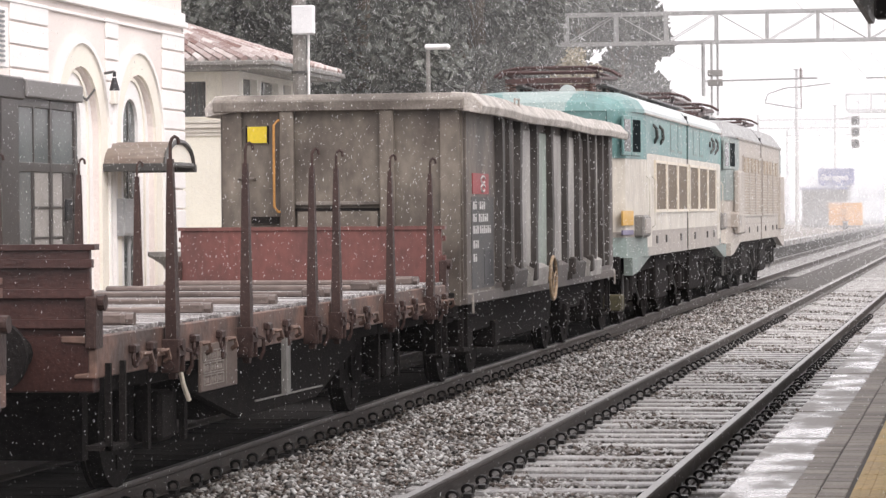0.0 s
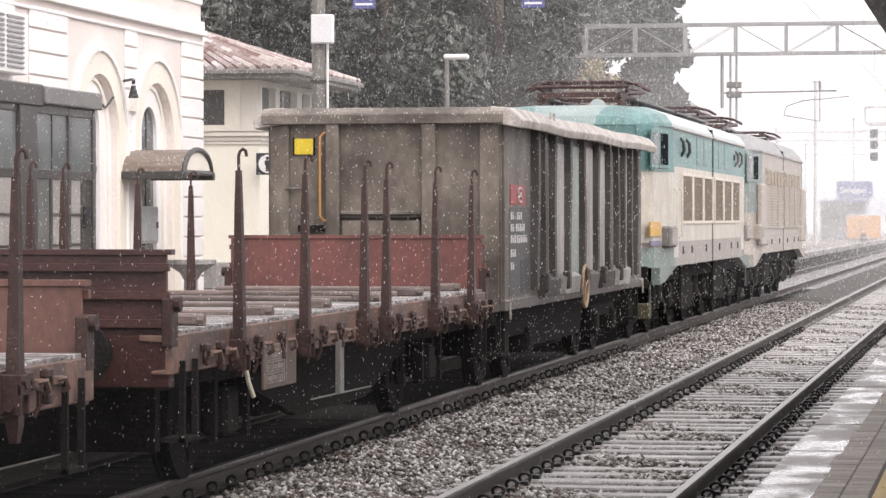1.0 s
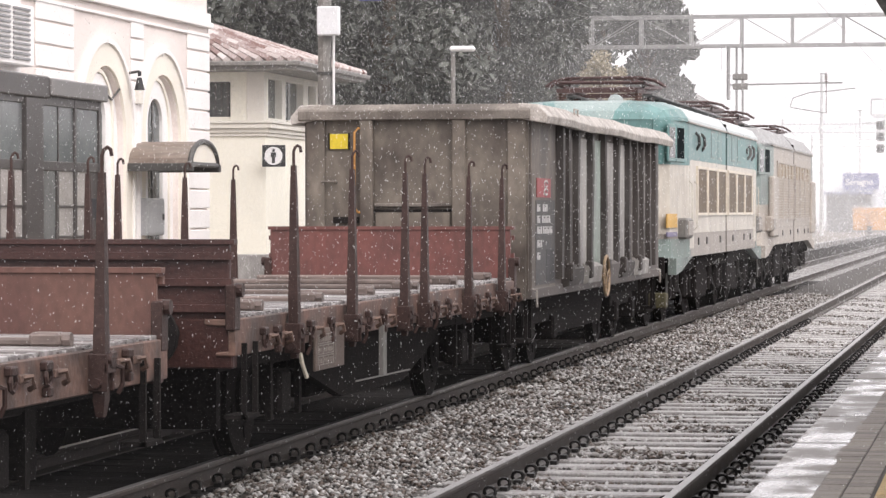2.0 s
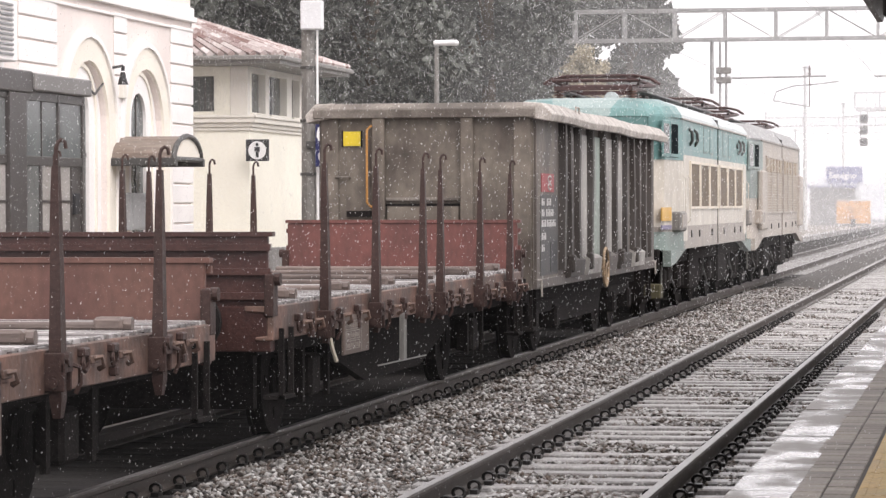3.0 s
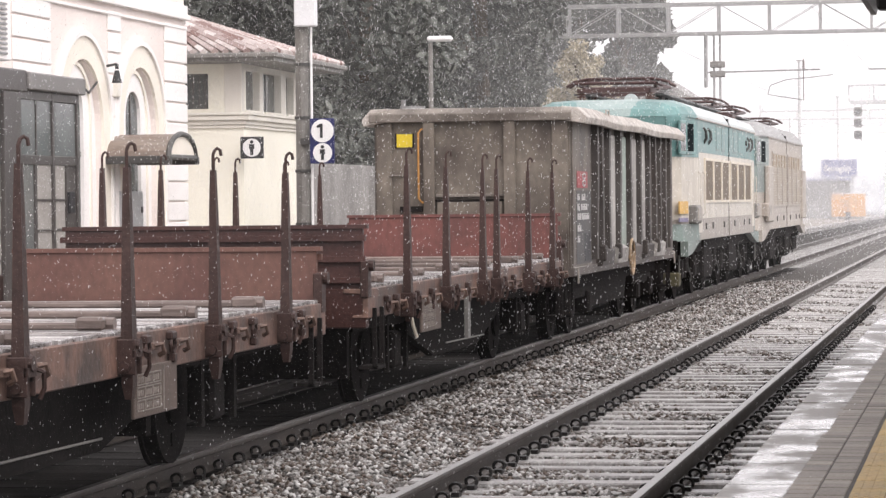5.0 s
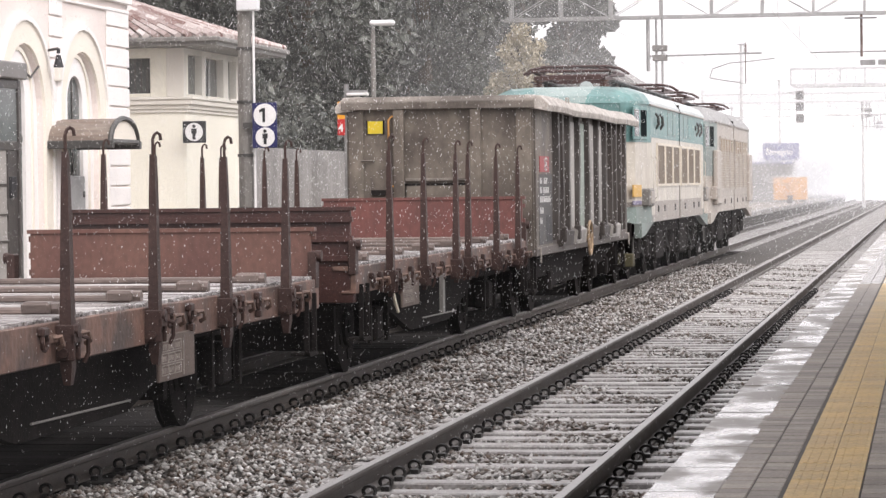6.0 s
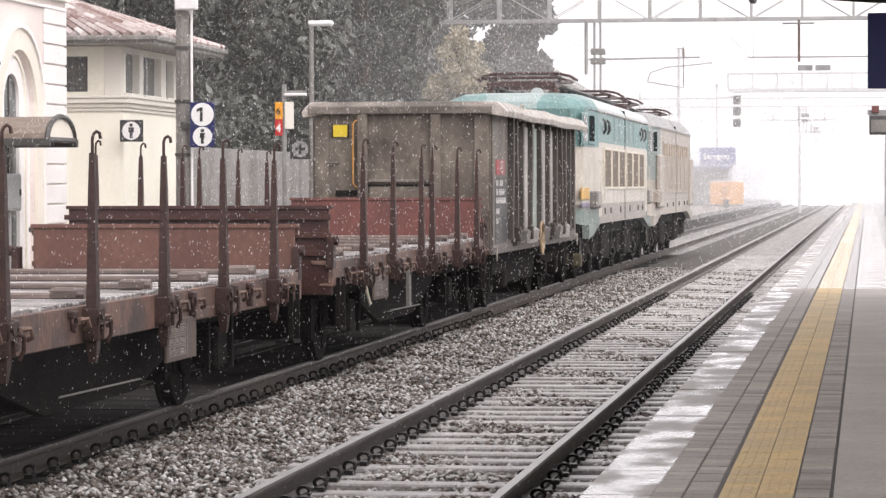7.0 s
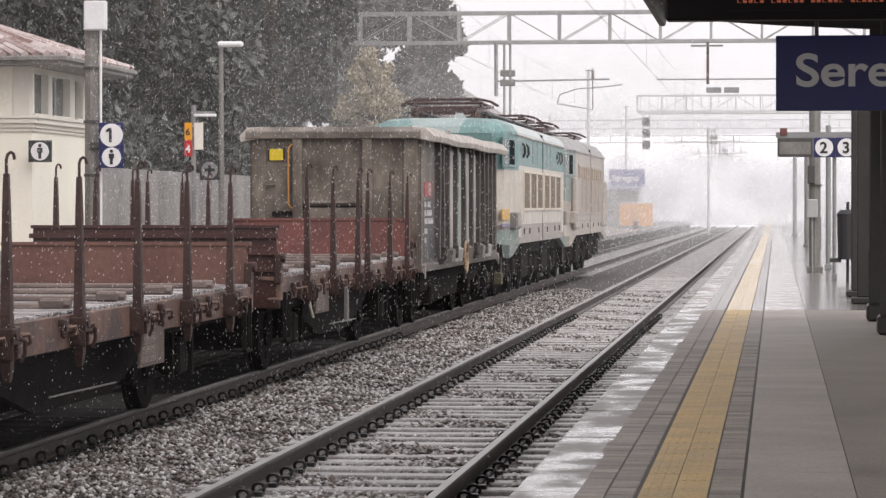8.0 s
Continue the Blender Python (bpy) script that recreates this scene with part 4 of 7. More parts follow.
# --- articulated electric locomotives ---
def loco(y0, label, cream, lower, cabs):
    L = 16.5
    e = thing("locomotive", label, "electric locomotive", "two locomotives hauling the train", at=(FAR, y0, 0))
    W = 1.47

    def plan_half(a, inset=0.0):
        """Half of the body in plan: the cab end narrows, the middle end is cut square for the joint."""
        w = W - inset
        p = [(-w, 8.10), (-w, 1.7), (-w + 0.16, 0.35), (-w + 0.40, 0.06 + inset), (w - 0.40, 0.06 + inset), (w - 0.16, 0.35), (w, 1.7), (w, 8.10)]
        return p if a == 0 else [(-x, L - y) for x, y in p]

    for a in (0, 1):
        hb = new("half_body")
        hb.parent = e
        # body in colour bands
        for name, z0, z1, m, inset in (("lower_band", 1.12, 1.50, lower, 0.0), ("middle_band", 1.502, 2.70, cream, 0.0), ("upper_band", 2.702, 3.30, M_teal, 0.0)):
            if name == "upper_band" and cabs == "sand":
                m = cream
            bm = bmesh.new()
            prism(bm, plan_half(a, inset), z0, z1, "z")
            part(name, bm, m, hb)
        # cab: teal wrapping down round the end
        for s in (-1, 1):
            pts = [(s * (W - 0.385), 0.045), (s * (W - 0.145), 0.345), (s * (W + 0.006), 1.70), (s * (W + 0.006), 1.95), (s * (W - 0.01), 1.95), (s * (W - 0.03), 1.70), (s * (W - 0.18), 0.36), (s * (W - 0.40), 0.06)]
            if a == 1:
                pts = [(-x, L - y) for x, y in pts]
            bm = bmesh.new()
            prism(bm, pts, 2.60 if cabs != "sand" else 2.0, 3.301, "z")
            part("cab_side", bm, M_teal if cabs != "sand" else M_teal_dull, hb, "painted cab corner")
            bm = bmesh.new()
            prism(bm, pts, 1.118, 1.42, "z")
            part("cab_skirt", bm, M_lteal if cabs != "sand" else lower, hb, "dull lower cab corner")
        # roof: arched over the body, lower over the cab
        if cabs == "sand":
            half = [(W + 0.01, 3.30), (W + 0.01, 3.34), (W - 0.10, 3.50), (W - 0.24, 3.66), (0.6, 3.72)]
        else:
            half = [(W + 0.01, 3.30), (W + 0.005, 3.36), (W - 0.10, 3.50), (W - 0.40, 3.62), (0.62, 3.65)]
        prof = [(-x, z) for x, z in half] + half[::-1]
        y_a, y_b = (1.5, 8.10) if a == 0 else (L - 8.10, L - 1.5)
        bm = bmesh.new()
        prism(bm, prof, y_a, y_b)
        part("roof", bm, M_roof if cabs != "sand" else M_roof_grey, hb, "pale roof streaked with wet" if cabs != "sand" else "grey weathered roof")
        if cabs != "sand":
            crown, edge = bmesh.new(), bmesh.new()
            rows = ((1.5, 1.0, 1.0), (0.9, 0.96, 0.95), (0.45, 0.88, 0.80), (0.12, 0.76, 0.40), (0.05, 0.72, 0.03))
            for bm_, mid in ((crown, True), (edge, False)):
                rings = [[bm_.verts.new((x * kx, y if a == 0 else L - y, 3.30 + (z - 3.30) * kz)) for x, z in prof] for y, kx, kz in rows]
                for r0, r1 in zip(rings[:-1], rings[1:]):
                    for q in range(len(prof) - 1):
                        if (q == 4) == mid:
                            bm_.faces.new((r0[q], r0[q + 1], r1[q + 1], r1[q]))
                if not mid:
                    bm_.faces.new(rings[-1])
                bmesh.ops.delete(bm_, geom=[v for v in bm_.verts if not v.link_faces], context="VERTS")
                bmesh.ops.recalc_face_normals(bm_, faces=bm_.faces)
            part("cab_roof", crown, M_crown, hb, "pale crown of the cab roof")
            part("cab_roof_edge", edge, M_teal, hb, "rounded teal edge of the cab roof")
        else:
            bm = bmesh.new()
            rings = [[bm.verts.new((x * kx, y if a == 0 else L - y, 3.30 + (z - 3.30) * kz)) for x, z in prof] for y, kx, kz in ((1.5, 1.0, 1.0), (0.9, 0.97, 0.9), (0.3, 0.86, 0.6), (0.05, 0.72, 0.05))]
            for r0, r1 in zip(rings[:-1], rings[1:]):
                for q in range(len(prof) - 1):
                    bm.faces.new((r0[q], r0[q + 1], r1[q + 1], r1[q]))
            bm.faces.new(rings[-1])
            bmesh.ops.recalc_face_normals(bm, faces=bm.faces)
            part("cab_roof", bm, M_roof_grey, hb, "grey sloping cab roof")
        part("roof_gutter", B(-W - 0.03, W + 0.03, min(y_a, y_b), max(y_a, y_b), 3.285, 3.31), M_lgrey, hb)
        # skirt and apron at the cab end
        sk = [(0.10, 1.12), (0.12, 0.86), (0.9, 0.90), (2.1, 1.06), (2.7, 1.12)]
        sk = sk if a == 0 else [(L - y, z) for y, z in sk]
        for s in (-1, 1):
            bm = bmesh.new()
            prism(bm, sk, s * (W - 0.16), s * (W - 0.03), "x")
            part("apron", bm, M_lteal if cabs != "sand" else lower, hb, "painted end apron")
        flip = (lambda y: y) if a == 0 else (lambda y: L - y)

        def span(y1, y2):
            return sorted((flip(y1), flip(y2)))
        for s in (-1, 1):
            x = s * W
            # cab windows
            for yc, hw, gl, what in ((0.37, 0.20, M_glass_grey, "cab side window, grey reflection in its colour"), (0.97, 0.25, M_glass, "dark cab side window")):
                at_w = Matrix.Translation((s * (W - 0.142 + 0.1114 * (yc - 0.345)), flip(yc), 0)) @ Euler((0, 0, (-s if a == 0 else s) * 0.118)).to_matrix().to_4x4()
                bm = bmesh.new()
                box(bm, -0.018, 0.018, -hw - 0.05, hw + 0.05, 2.64, 3.24, bevel=0.012)
                bm.transform(at_w)
                sw = part("side_window", bm, M_teal if cabs != "sand" else M_teal_dull, hb, "painted window frame")
                bm = bmesh.new()
                box(bm, -0.024, 0.024, -hw, hw, 2.70, 3.19, bevel=0.008)
                bm.transform(at_w)
                part("pane", bm, gl, sw, what)
            # recessed cab door, pale grab rails beside it
            ya, yb = span(1.80, 2.45)
            part("cab_door", B(x - 0.02, x + 0.008, ya, yb, 1.25, 2.69, bevel=0.006), cream, hb)
            for y in (1.74, 2.52):
                part("handrail", tube(bmesh.new(), [(x, flip(y), 1.55), (x + s * 0.05, flip(y), 1.6), (x + s * 0.05, flip(y), 2.3), (x, flip(y), 2.35)], 0.011), cream, hb)
            # three tall grilles in thin pale frames, close together up to the joint
            for i in range(3):
                ya, yb = span(2.87 + i * 1.76, 2.87 + i * 1.76 + 1.70)
                gz0, gz1 = (1.79, 2.61) if cabs != "sand" else (1.66, 2.98)
                fr = bmesh.new()
                for zz in (gz0, gz1 - 0.045):
                    box(fr, x - 0.01, x + 0.03, ya, yb, zz, zz + 0.045)
                for yy in (ya, yb - 0.09):
                    box(fr, x - 0.01, x + 0.03, yy, yy + 0.09, gz0 + 0.045, gz1 - 0.045)
                f = part("grille_frame", fr, M_gframe if cabs != "sand" else M_sand, hb, "pale window frame")
                part("grille", B(x - 0.02, x + 0.010, ya + 0.09, yb - 0.09, gz0 + 0.045, gz1 - 0.045), M_grille if cabs != "sand" else M_sand_dim, f, "brown louvred grille")
                bm = bmesh.new()
                for k in range(int((gz1 - gz0 - 0.14) / 0.06)):
                    z = gz0 + 0.07 + k * 0.06
                    box(bm, x + s * 0.012 - 0.006, x + s * 0.012 + 0.006, ya + 0.09, yb - 0.09, z, z + 0.022)
                part("louvre", bm, M_grille if cabs != "sand" else M_sand, f)
            # above them dark vent scoops, then narrow outlined hatches towards the joint
            if cabs != "sand":
                for y in (2.75, 3.65):
                    bm = bmesh.new()
                    tube(bm, [(x, flip(y), 3.16), (x + s * 0.05, flip(y + 0.04), 3.10), (x + s * 0.055, flip(y + 0.10), 2.96), (x, flip(y + 0.16), 2.88)], 0.026)
                    rod(bm, (x, flip(y + 0.40), 3.04), (x + s * 0.035, flip(y + 0.40), 3.04), 0.055, seg=10)
                    part("vent_scoop", bm, M_dgrey, hb, "dark hooked air scoop")
                for y in (5.35, 6.55):
                    ya, yb = span(y, y + 0.72)
                    hatch = part("hatch", B(x - 0.01, x + 0.006, ya, yb, 2.78, 3.26, bevel=0.004), M_lteal, hb, "narrow outlined hatch")
                    part("hatch_panel", B(x - 0.01, x + 0.010, ya + 0.06, yb - 0.06, 2.81, 3.23, bevel=0.004), M_teal, hatch)
            else:
                for i in range(5):
                    ya, yb = span(3.2 + i * 0.98, 3.2 + i * 0.98 + 0.5)
                    part("slot", B(x - 0.01, x + 0.034, ya, yb, 2.62, 2.92, bevel=0.006), M_sand_dim, hb, "narrow dull air slot")
                ya, yb = span(1.15, 2.55)
                part("equipment_door", B(x - 0.05, x + 0.07, ya, yb, 1.30, 2.62, bevel=0.03), cream, hb, "proud pale equipment door")
            # boxes and markings low on the side
            ya, yb = span(0.92, 1.84)
            fb = part("sand_box", B(x - s * 0.03 - 0.09, x - s * 0.03 + 0.09, ya, yb, 1.42, 1.75, bevel=0.03), M_pole if cabs != "sand" else lower, hb, "grey filler box with dark rim")
            part("lid", B(x + s * 0.065 - 0.012, x + s * 0.065 + 0.012, ya + 0.10, yb - 0.10, 1.47, 1.70, bevel=0.01), M_lgrey, fb)
            for z0, z1, hy, m, what in ((1.60, 1.82, 0.34, M_orange, "orange end marking"), (1.46, 1.53, 0.34, M_purple, "faded dark stripe")):
                bm = bmesh.new()
                box(bm, -0.012, 0.012, -hy, hy, z0, z1)
                bm.transform(Matrix.Translation((s * (W - 0.136), flip(0.42), 0)) @ Euler((0, 0, (-s if a == 0 else s) * 0.118)).to_matrix().to_4x4())
                part("end_marking", bm, m if cabs != "sand" else lower, hb, what)
            for y in (3.2, 4.6, 7.0):
                part("hatch_catch", B(x - 0.02, x + 0.02, flip(y) - 0.08, flip(y) + 0.08, 1.30, 1.42), M_bronze, hb)
            part("waist_line", B(x - 0.004, x + 0.004, *span(1.75, 8.05), 1.485, 1.505), M_lgrey, hb)
        # windscreen on the sloping end
        yw = flip(0.05)
        o = -1 if a == 0 else 1
        for s in (-1, 1):
            part("windscreen", B(s * 0.5 - 0.42, s * 0.5 + 0.42, yw - 0.012, yw + 0.012, 2.55, 3.10, bevel=0.005), M_glass, hb, "dark windscreen pane")
            bm = bmesh.new()
            disc(bm, (s * 0.8, yw + o * 0.03, 1.55), 0.13, 0.08, "y", 16)
            part("headlight", bm, M_sign_white, hb, "round headlight")
        part("buffer_beam", B(-1.25, 1.25, min(yw, yw - o * 0.2), max(yw, yw - o * 0.2), 0.80, 1.14, bevel=0.02), M_under, hb)
    part("gangway_bellows", B(-W + 0.015, W - 0.015, 8.10, L - 8.10, 1.15, 3.45), M_under, e, "dark rubber joint between the half bodies")
    # underframe and bogies
    for c in (2.55, 8.25, 13.95):
        for s in (-1, 1):
            bm = bmesh.new()
            prism(bm, [(c - 1.75, 0.72), (c - 1.5, 0.60), (c - 0.6, 0.52), (c + 0.6, 0.52), (c + 1.5, 0.60), (c + 1.75, 0.72), (c + 1.7, 0.92), (c - 1.7, 0.92)], s * 1.0, s * 1.14, "x")
            for k in (-1.2, 1.2):
                box(bm, s * 1.08 - 0.1, s * 1.08 + 0.14, c + k - 0.2, c + k + 0.2, 0.42, 0.80, bevel=0.04)
                rod(bm, (s * 1.16, c + k - 0.42, 0.45), (s * 1.16, c + k - 0.42, 0.95), 0.08, seg=8)
                rod(bm, (s * 1.16, c + k + 0.42, 0.45), (s * 1.16, c + k + 0.42, 0.95), 0.08, seg=8)
            part("bogie_frame", bm, M_under, e, "grimy bogie frame with springs")
            part("sand_pipe", tube(bmesh.new(), [(s * 1.22, c - 1.9, 1.05), (s * 1.22, c - 1.85, 0.45)], 0.018), M_pole, e, "thin sanding pipe")
            part("sand_pipe", tube(bmesh.new(), [(s * 1.2, c - 0.2, 0.7), (s * 1.25, c, 0.45), (s * 1.2, c + 0.3, 0.35)], 0.016), M_dgrey, e, "thin sanding pipe")
        for k in (-1.2, 1.2):
            wheelset(e, c + k, 0.62)
    part("underframe", B(-1.25, 1.25, 0.4, L - 0.4, 0.88, 1.12), M_under, e)
    # boxes and bolsters added to fill and darken the space below the body
    for y in (4.6, 10.2):
        for s in (-1, 1):
            part("equipment_box", B(s * 1.15 - 0.15, s * 1.15 + 0.14, y, y + 1.7, 0.36, 1.10, bevel=0.03), M_under, e)
    for c in (0.7, 2.55, 8.25, 13.95, 15.8):
        part("bogie_bolster", B(-0.95, 0.95, c - 0.55, c + 0.55, 0.24, 0.90, bevel=0.03), M_under, e)
    # roof: pantographs folded at both ends, walkways, cables, insulators
    for c in (2.6, 13.9):
        p = new("pantograph")
        p.parent = e
        bm = bmesh.new()
        for s in (-1, 1):
            box(bm, s * 0.62 - 0.04, s * 0.62 + 0.04, c - 1.15, c + 1.15, 3.78, 3.85)
        for k in (-1.1, 1.1):
            box(bm, -0.66, 0.66, c + k - 0.04, c + k + 0.04, 3.78, 3.85)
        part("base_frame", bm, M_panto, p, "rust-brown folded pantograph frame")
        for s in (-1, 1):
            part("arm", tube(bmesh.new(), [(s * 0.55, c - 1.0, 3.84), (s * 0.78, c + 1.05, 3.93)], 0.034), M_panto, p)
            part("arm", tube(bmesh.new(), [(s * 0.78, c + 1.05, 3.93), (s * 0.5, c - 0.6, 4.02)], 0.028), M_panto, p)
            part("arm", tube(bmesh.new(), [(s * 0.5, c + 1.0, 3.84), (s * 0.74, c - 0.9, 3.95), (s * 0.45, c + 0.3, 4.03)], 0.030), M_panto, p)
        part("arm_tie", tube(bmesh.new(), [(-0.78, c + 1.05, 3.93), (0.78, c + 1.05, 3.93)], 0.03), M_panto, p)
        part("arm_tie", tube(bmesh.new(), [(-0.74, c - 0.9, 3.95), (0.74, c - 0.9, 3.95)], 0.03), M_panto, p)
        for k in (-0.2, 0.2):
            part("contact_head", tube(bmesh.new(), [(-0.98, c + k, 3.92), (-0.84, c + k, 4.01), (-0.6, c + k, 4.06), (0.6, c + k, 4.06), (0.84, c + k, 4.01), (0.98, c + k, 3.92)], 0.026), M_panto, p)
        for s in (-1, 1):
            for k in (-0.85, 0.85):
                bm = bmesh.new()
                for q in range(4):
                    disc(bm, (s * 0.62, c + k, 3.61 + q * 0.05), 0.085, 0.028, "z", 10)
                rod(bm, (s * 0.62, c + k, 3.52), (s * 0.62, c + k, 3.80), 0.04, seg=8)
                part("insulator", bm, M_insul, p)
    bm = bmesh.new()
    for s in (-1, 1):
        box(bm, s * 0.66 - 0.16, s * 0.66 + 0.16, 2.2, 8.0, 3.76, 3.79)
        box(bm, s * 0.66 - 0.16, s * 0.66 + 0.16, L - 8.0, L - 2.2, 3.76, 3.79)
        for y in np.arange(2.0, 15.0, 1.1):
            box(bm, s * 0.66 - 0.03, s * 0.66 + 0.03, y, y + 0.04, 3.6, 3.77)
    part("roof_walkway", bm, M_dgrey, e)
    bm = bmesh.new()
    tube(bm, [(0.2, 4.0, 3.86), (0.25, 6.0, 3.80), (0.1, 8.2, 3.74), (0.25, 10.4, 3.80), (0.2, 12.4, 3.86)], 0.022)
    tube(bm, [(-0.4, 4.4, 3.80), (-0.4, 7.6, 3.78), (-0.5, 12.0, 3.8)], 0.018)
    part("roof_busbar", bm, M_panto, e)
    for y in (4.7, 6.0, 7.2, 9.2, 10.5, 11.7):
        bm = bmesh.new()
        box(bm, -0.45, 0.1, y - 0.3, y + 0.25, 3.6, 3.74, bevel=0.03)
        part("roof_box", bm, M_dgrey if y > 9 else M_roof, e)
        bm = bmesh.new()
        rod(bm, (0.22, y + 0.3, 3.6), (0.22, y + 0.3, 3.84), 0.05, 0.035, 8)
        part("insulator", bm, M_insul, e)
    if cabs != "sand":
        for s in (-1, 1):
            part("end_step", B(s * 1.16 - 0.14, s * 1.16 + 0.14, -0.12, 0.22, 0.34, 0.58, bevel=0.02), M_step_yellow, e, "dull yellow end step")
    bm = bmesh.new()
    disc(bm, (0.35, 1.15, 3.62), 0.12, 0.16, "y", 14)
    rod(bm, (0.35, 1.1, 3.5), (0.35, 1.1, 3.62), 0.04, seg=8)
    part("horn", bm, M_roof, e)
    buffers(e, 0.0, -1)
    buffers(e, L, 1)
    return e


loco_a = loco(49.6, "teal and cream articulated electric locomotive, dirty and wet", M_cream, M_lgrey, "teal")
loco_b = loco(67.0, "faded sand-coloured articulated electric locomotive leading the train", M_sand, M_sand, "sand")

# ---- first platform and the station buildings beyond the train ----
WALL = -14.0
p1 = thing("platform_first", "wet asphalt first platform with pale stone edge in front of the station", "platform", kind="structure")
part("platform_body", B(-40, -8.66, -10, 420, -0.5, PLAT), M_asphalt, p1)
cop0 = None
for i in range(150):
    y = -4 + i * 2.0
    if cop0 is None:
        cop0 = part("coping_slab", B(-0.19, 0.19, -0.992, 0.992, -0.24, 0.0, bevel=0.012), M_coping, p1)
        cop0.location = (-8.46, y, PLAT + 0.005)
    else:
        share(cop0, -8.46 + random.uniform(-0.006, 0.006), y, PLAT + 0.005 + random.uniform(-0.004, 0.004), p1)
part("platform_face", B(-8.64, -8.40, -10, 420, -0.5, PLAT - 0.24), M_face_shade, p1)


def arch_points(cy, z, r, n=14, lo=0.0, hi=math.pi):
    return [(cy + r * math.cos(a), z + r * math.sin(a)) for a in np.linspace(lo, hi, n)]


def wall_with_arches(name, x, thick, y0, y1, z0, z1, openings, material, parent):
    """A wall along the line, pierced by round-headed openings (centre, half width, springing height)."""
    bm = bmesh.new()
    cuts = sorted(openings)
    y = y0
    for c, h, s in cuts:
        box(bm, x - thick, x, y, c - h, z0, z1)
        pts = arch_points(c, s, h, 15)
        poly = [(c + h, z1)] + pts + [(c - h, z1)]
        prism(bm, [(c + h, z1)] + pts[:8] + [(c, z1)], x - thick, x, "x")
        prism(bm, [(c, z1)] + pts[7:] + [(c - h, z1)], x - thick, x, "x")
        y = c + h
    box(bm, x - thick, x, y, y1, z0, z1)
    return part(name, bm, material, parent)


def arch_band(cy, spring, r0, r1, x0, x1, foot, n=17):
    """An archivolt with its two legs."""
    bm = bmesh.new()
    a, b = arch_points(cy, spring, r0, n), arch_points(cy, spring, r1, n)
    for i in range(n - 1):
        prism(bm, [a[i], a[i + 1], b[i + 1], b[i]], x0, x1, "x")
    for s in (-1, 1):
        ya, yb = sorted((cy + s * r0, cy + s * r1))
        box(bm, x0, x1, ya, yb, foot, spring)
    return bm


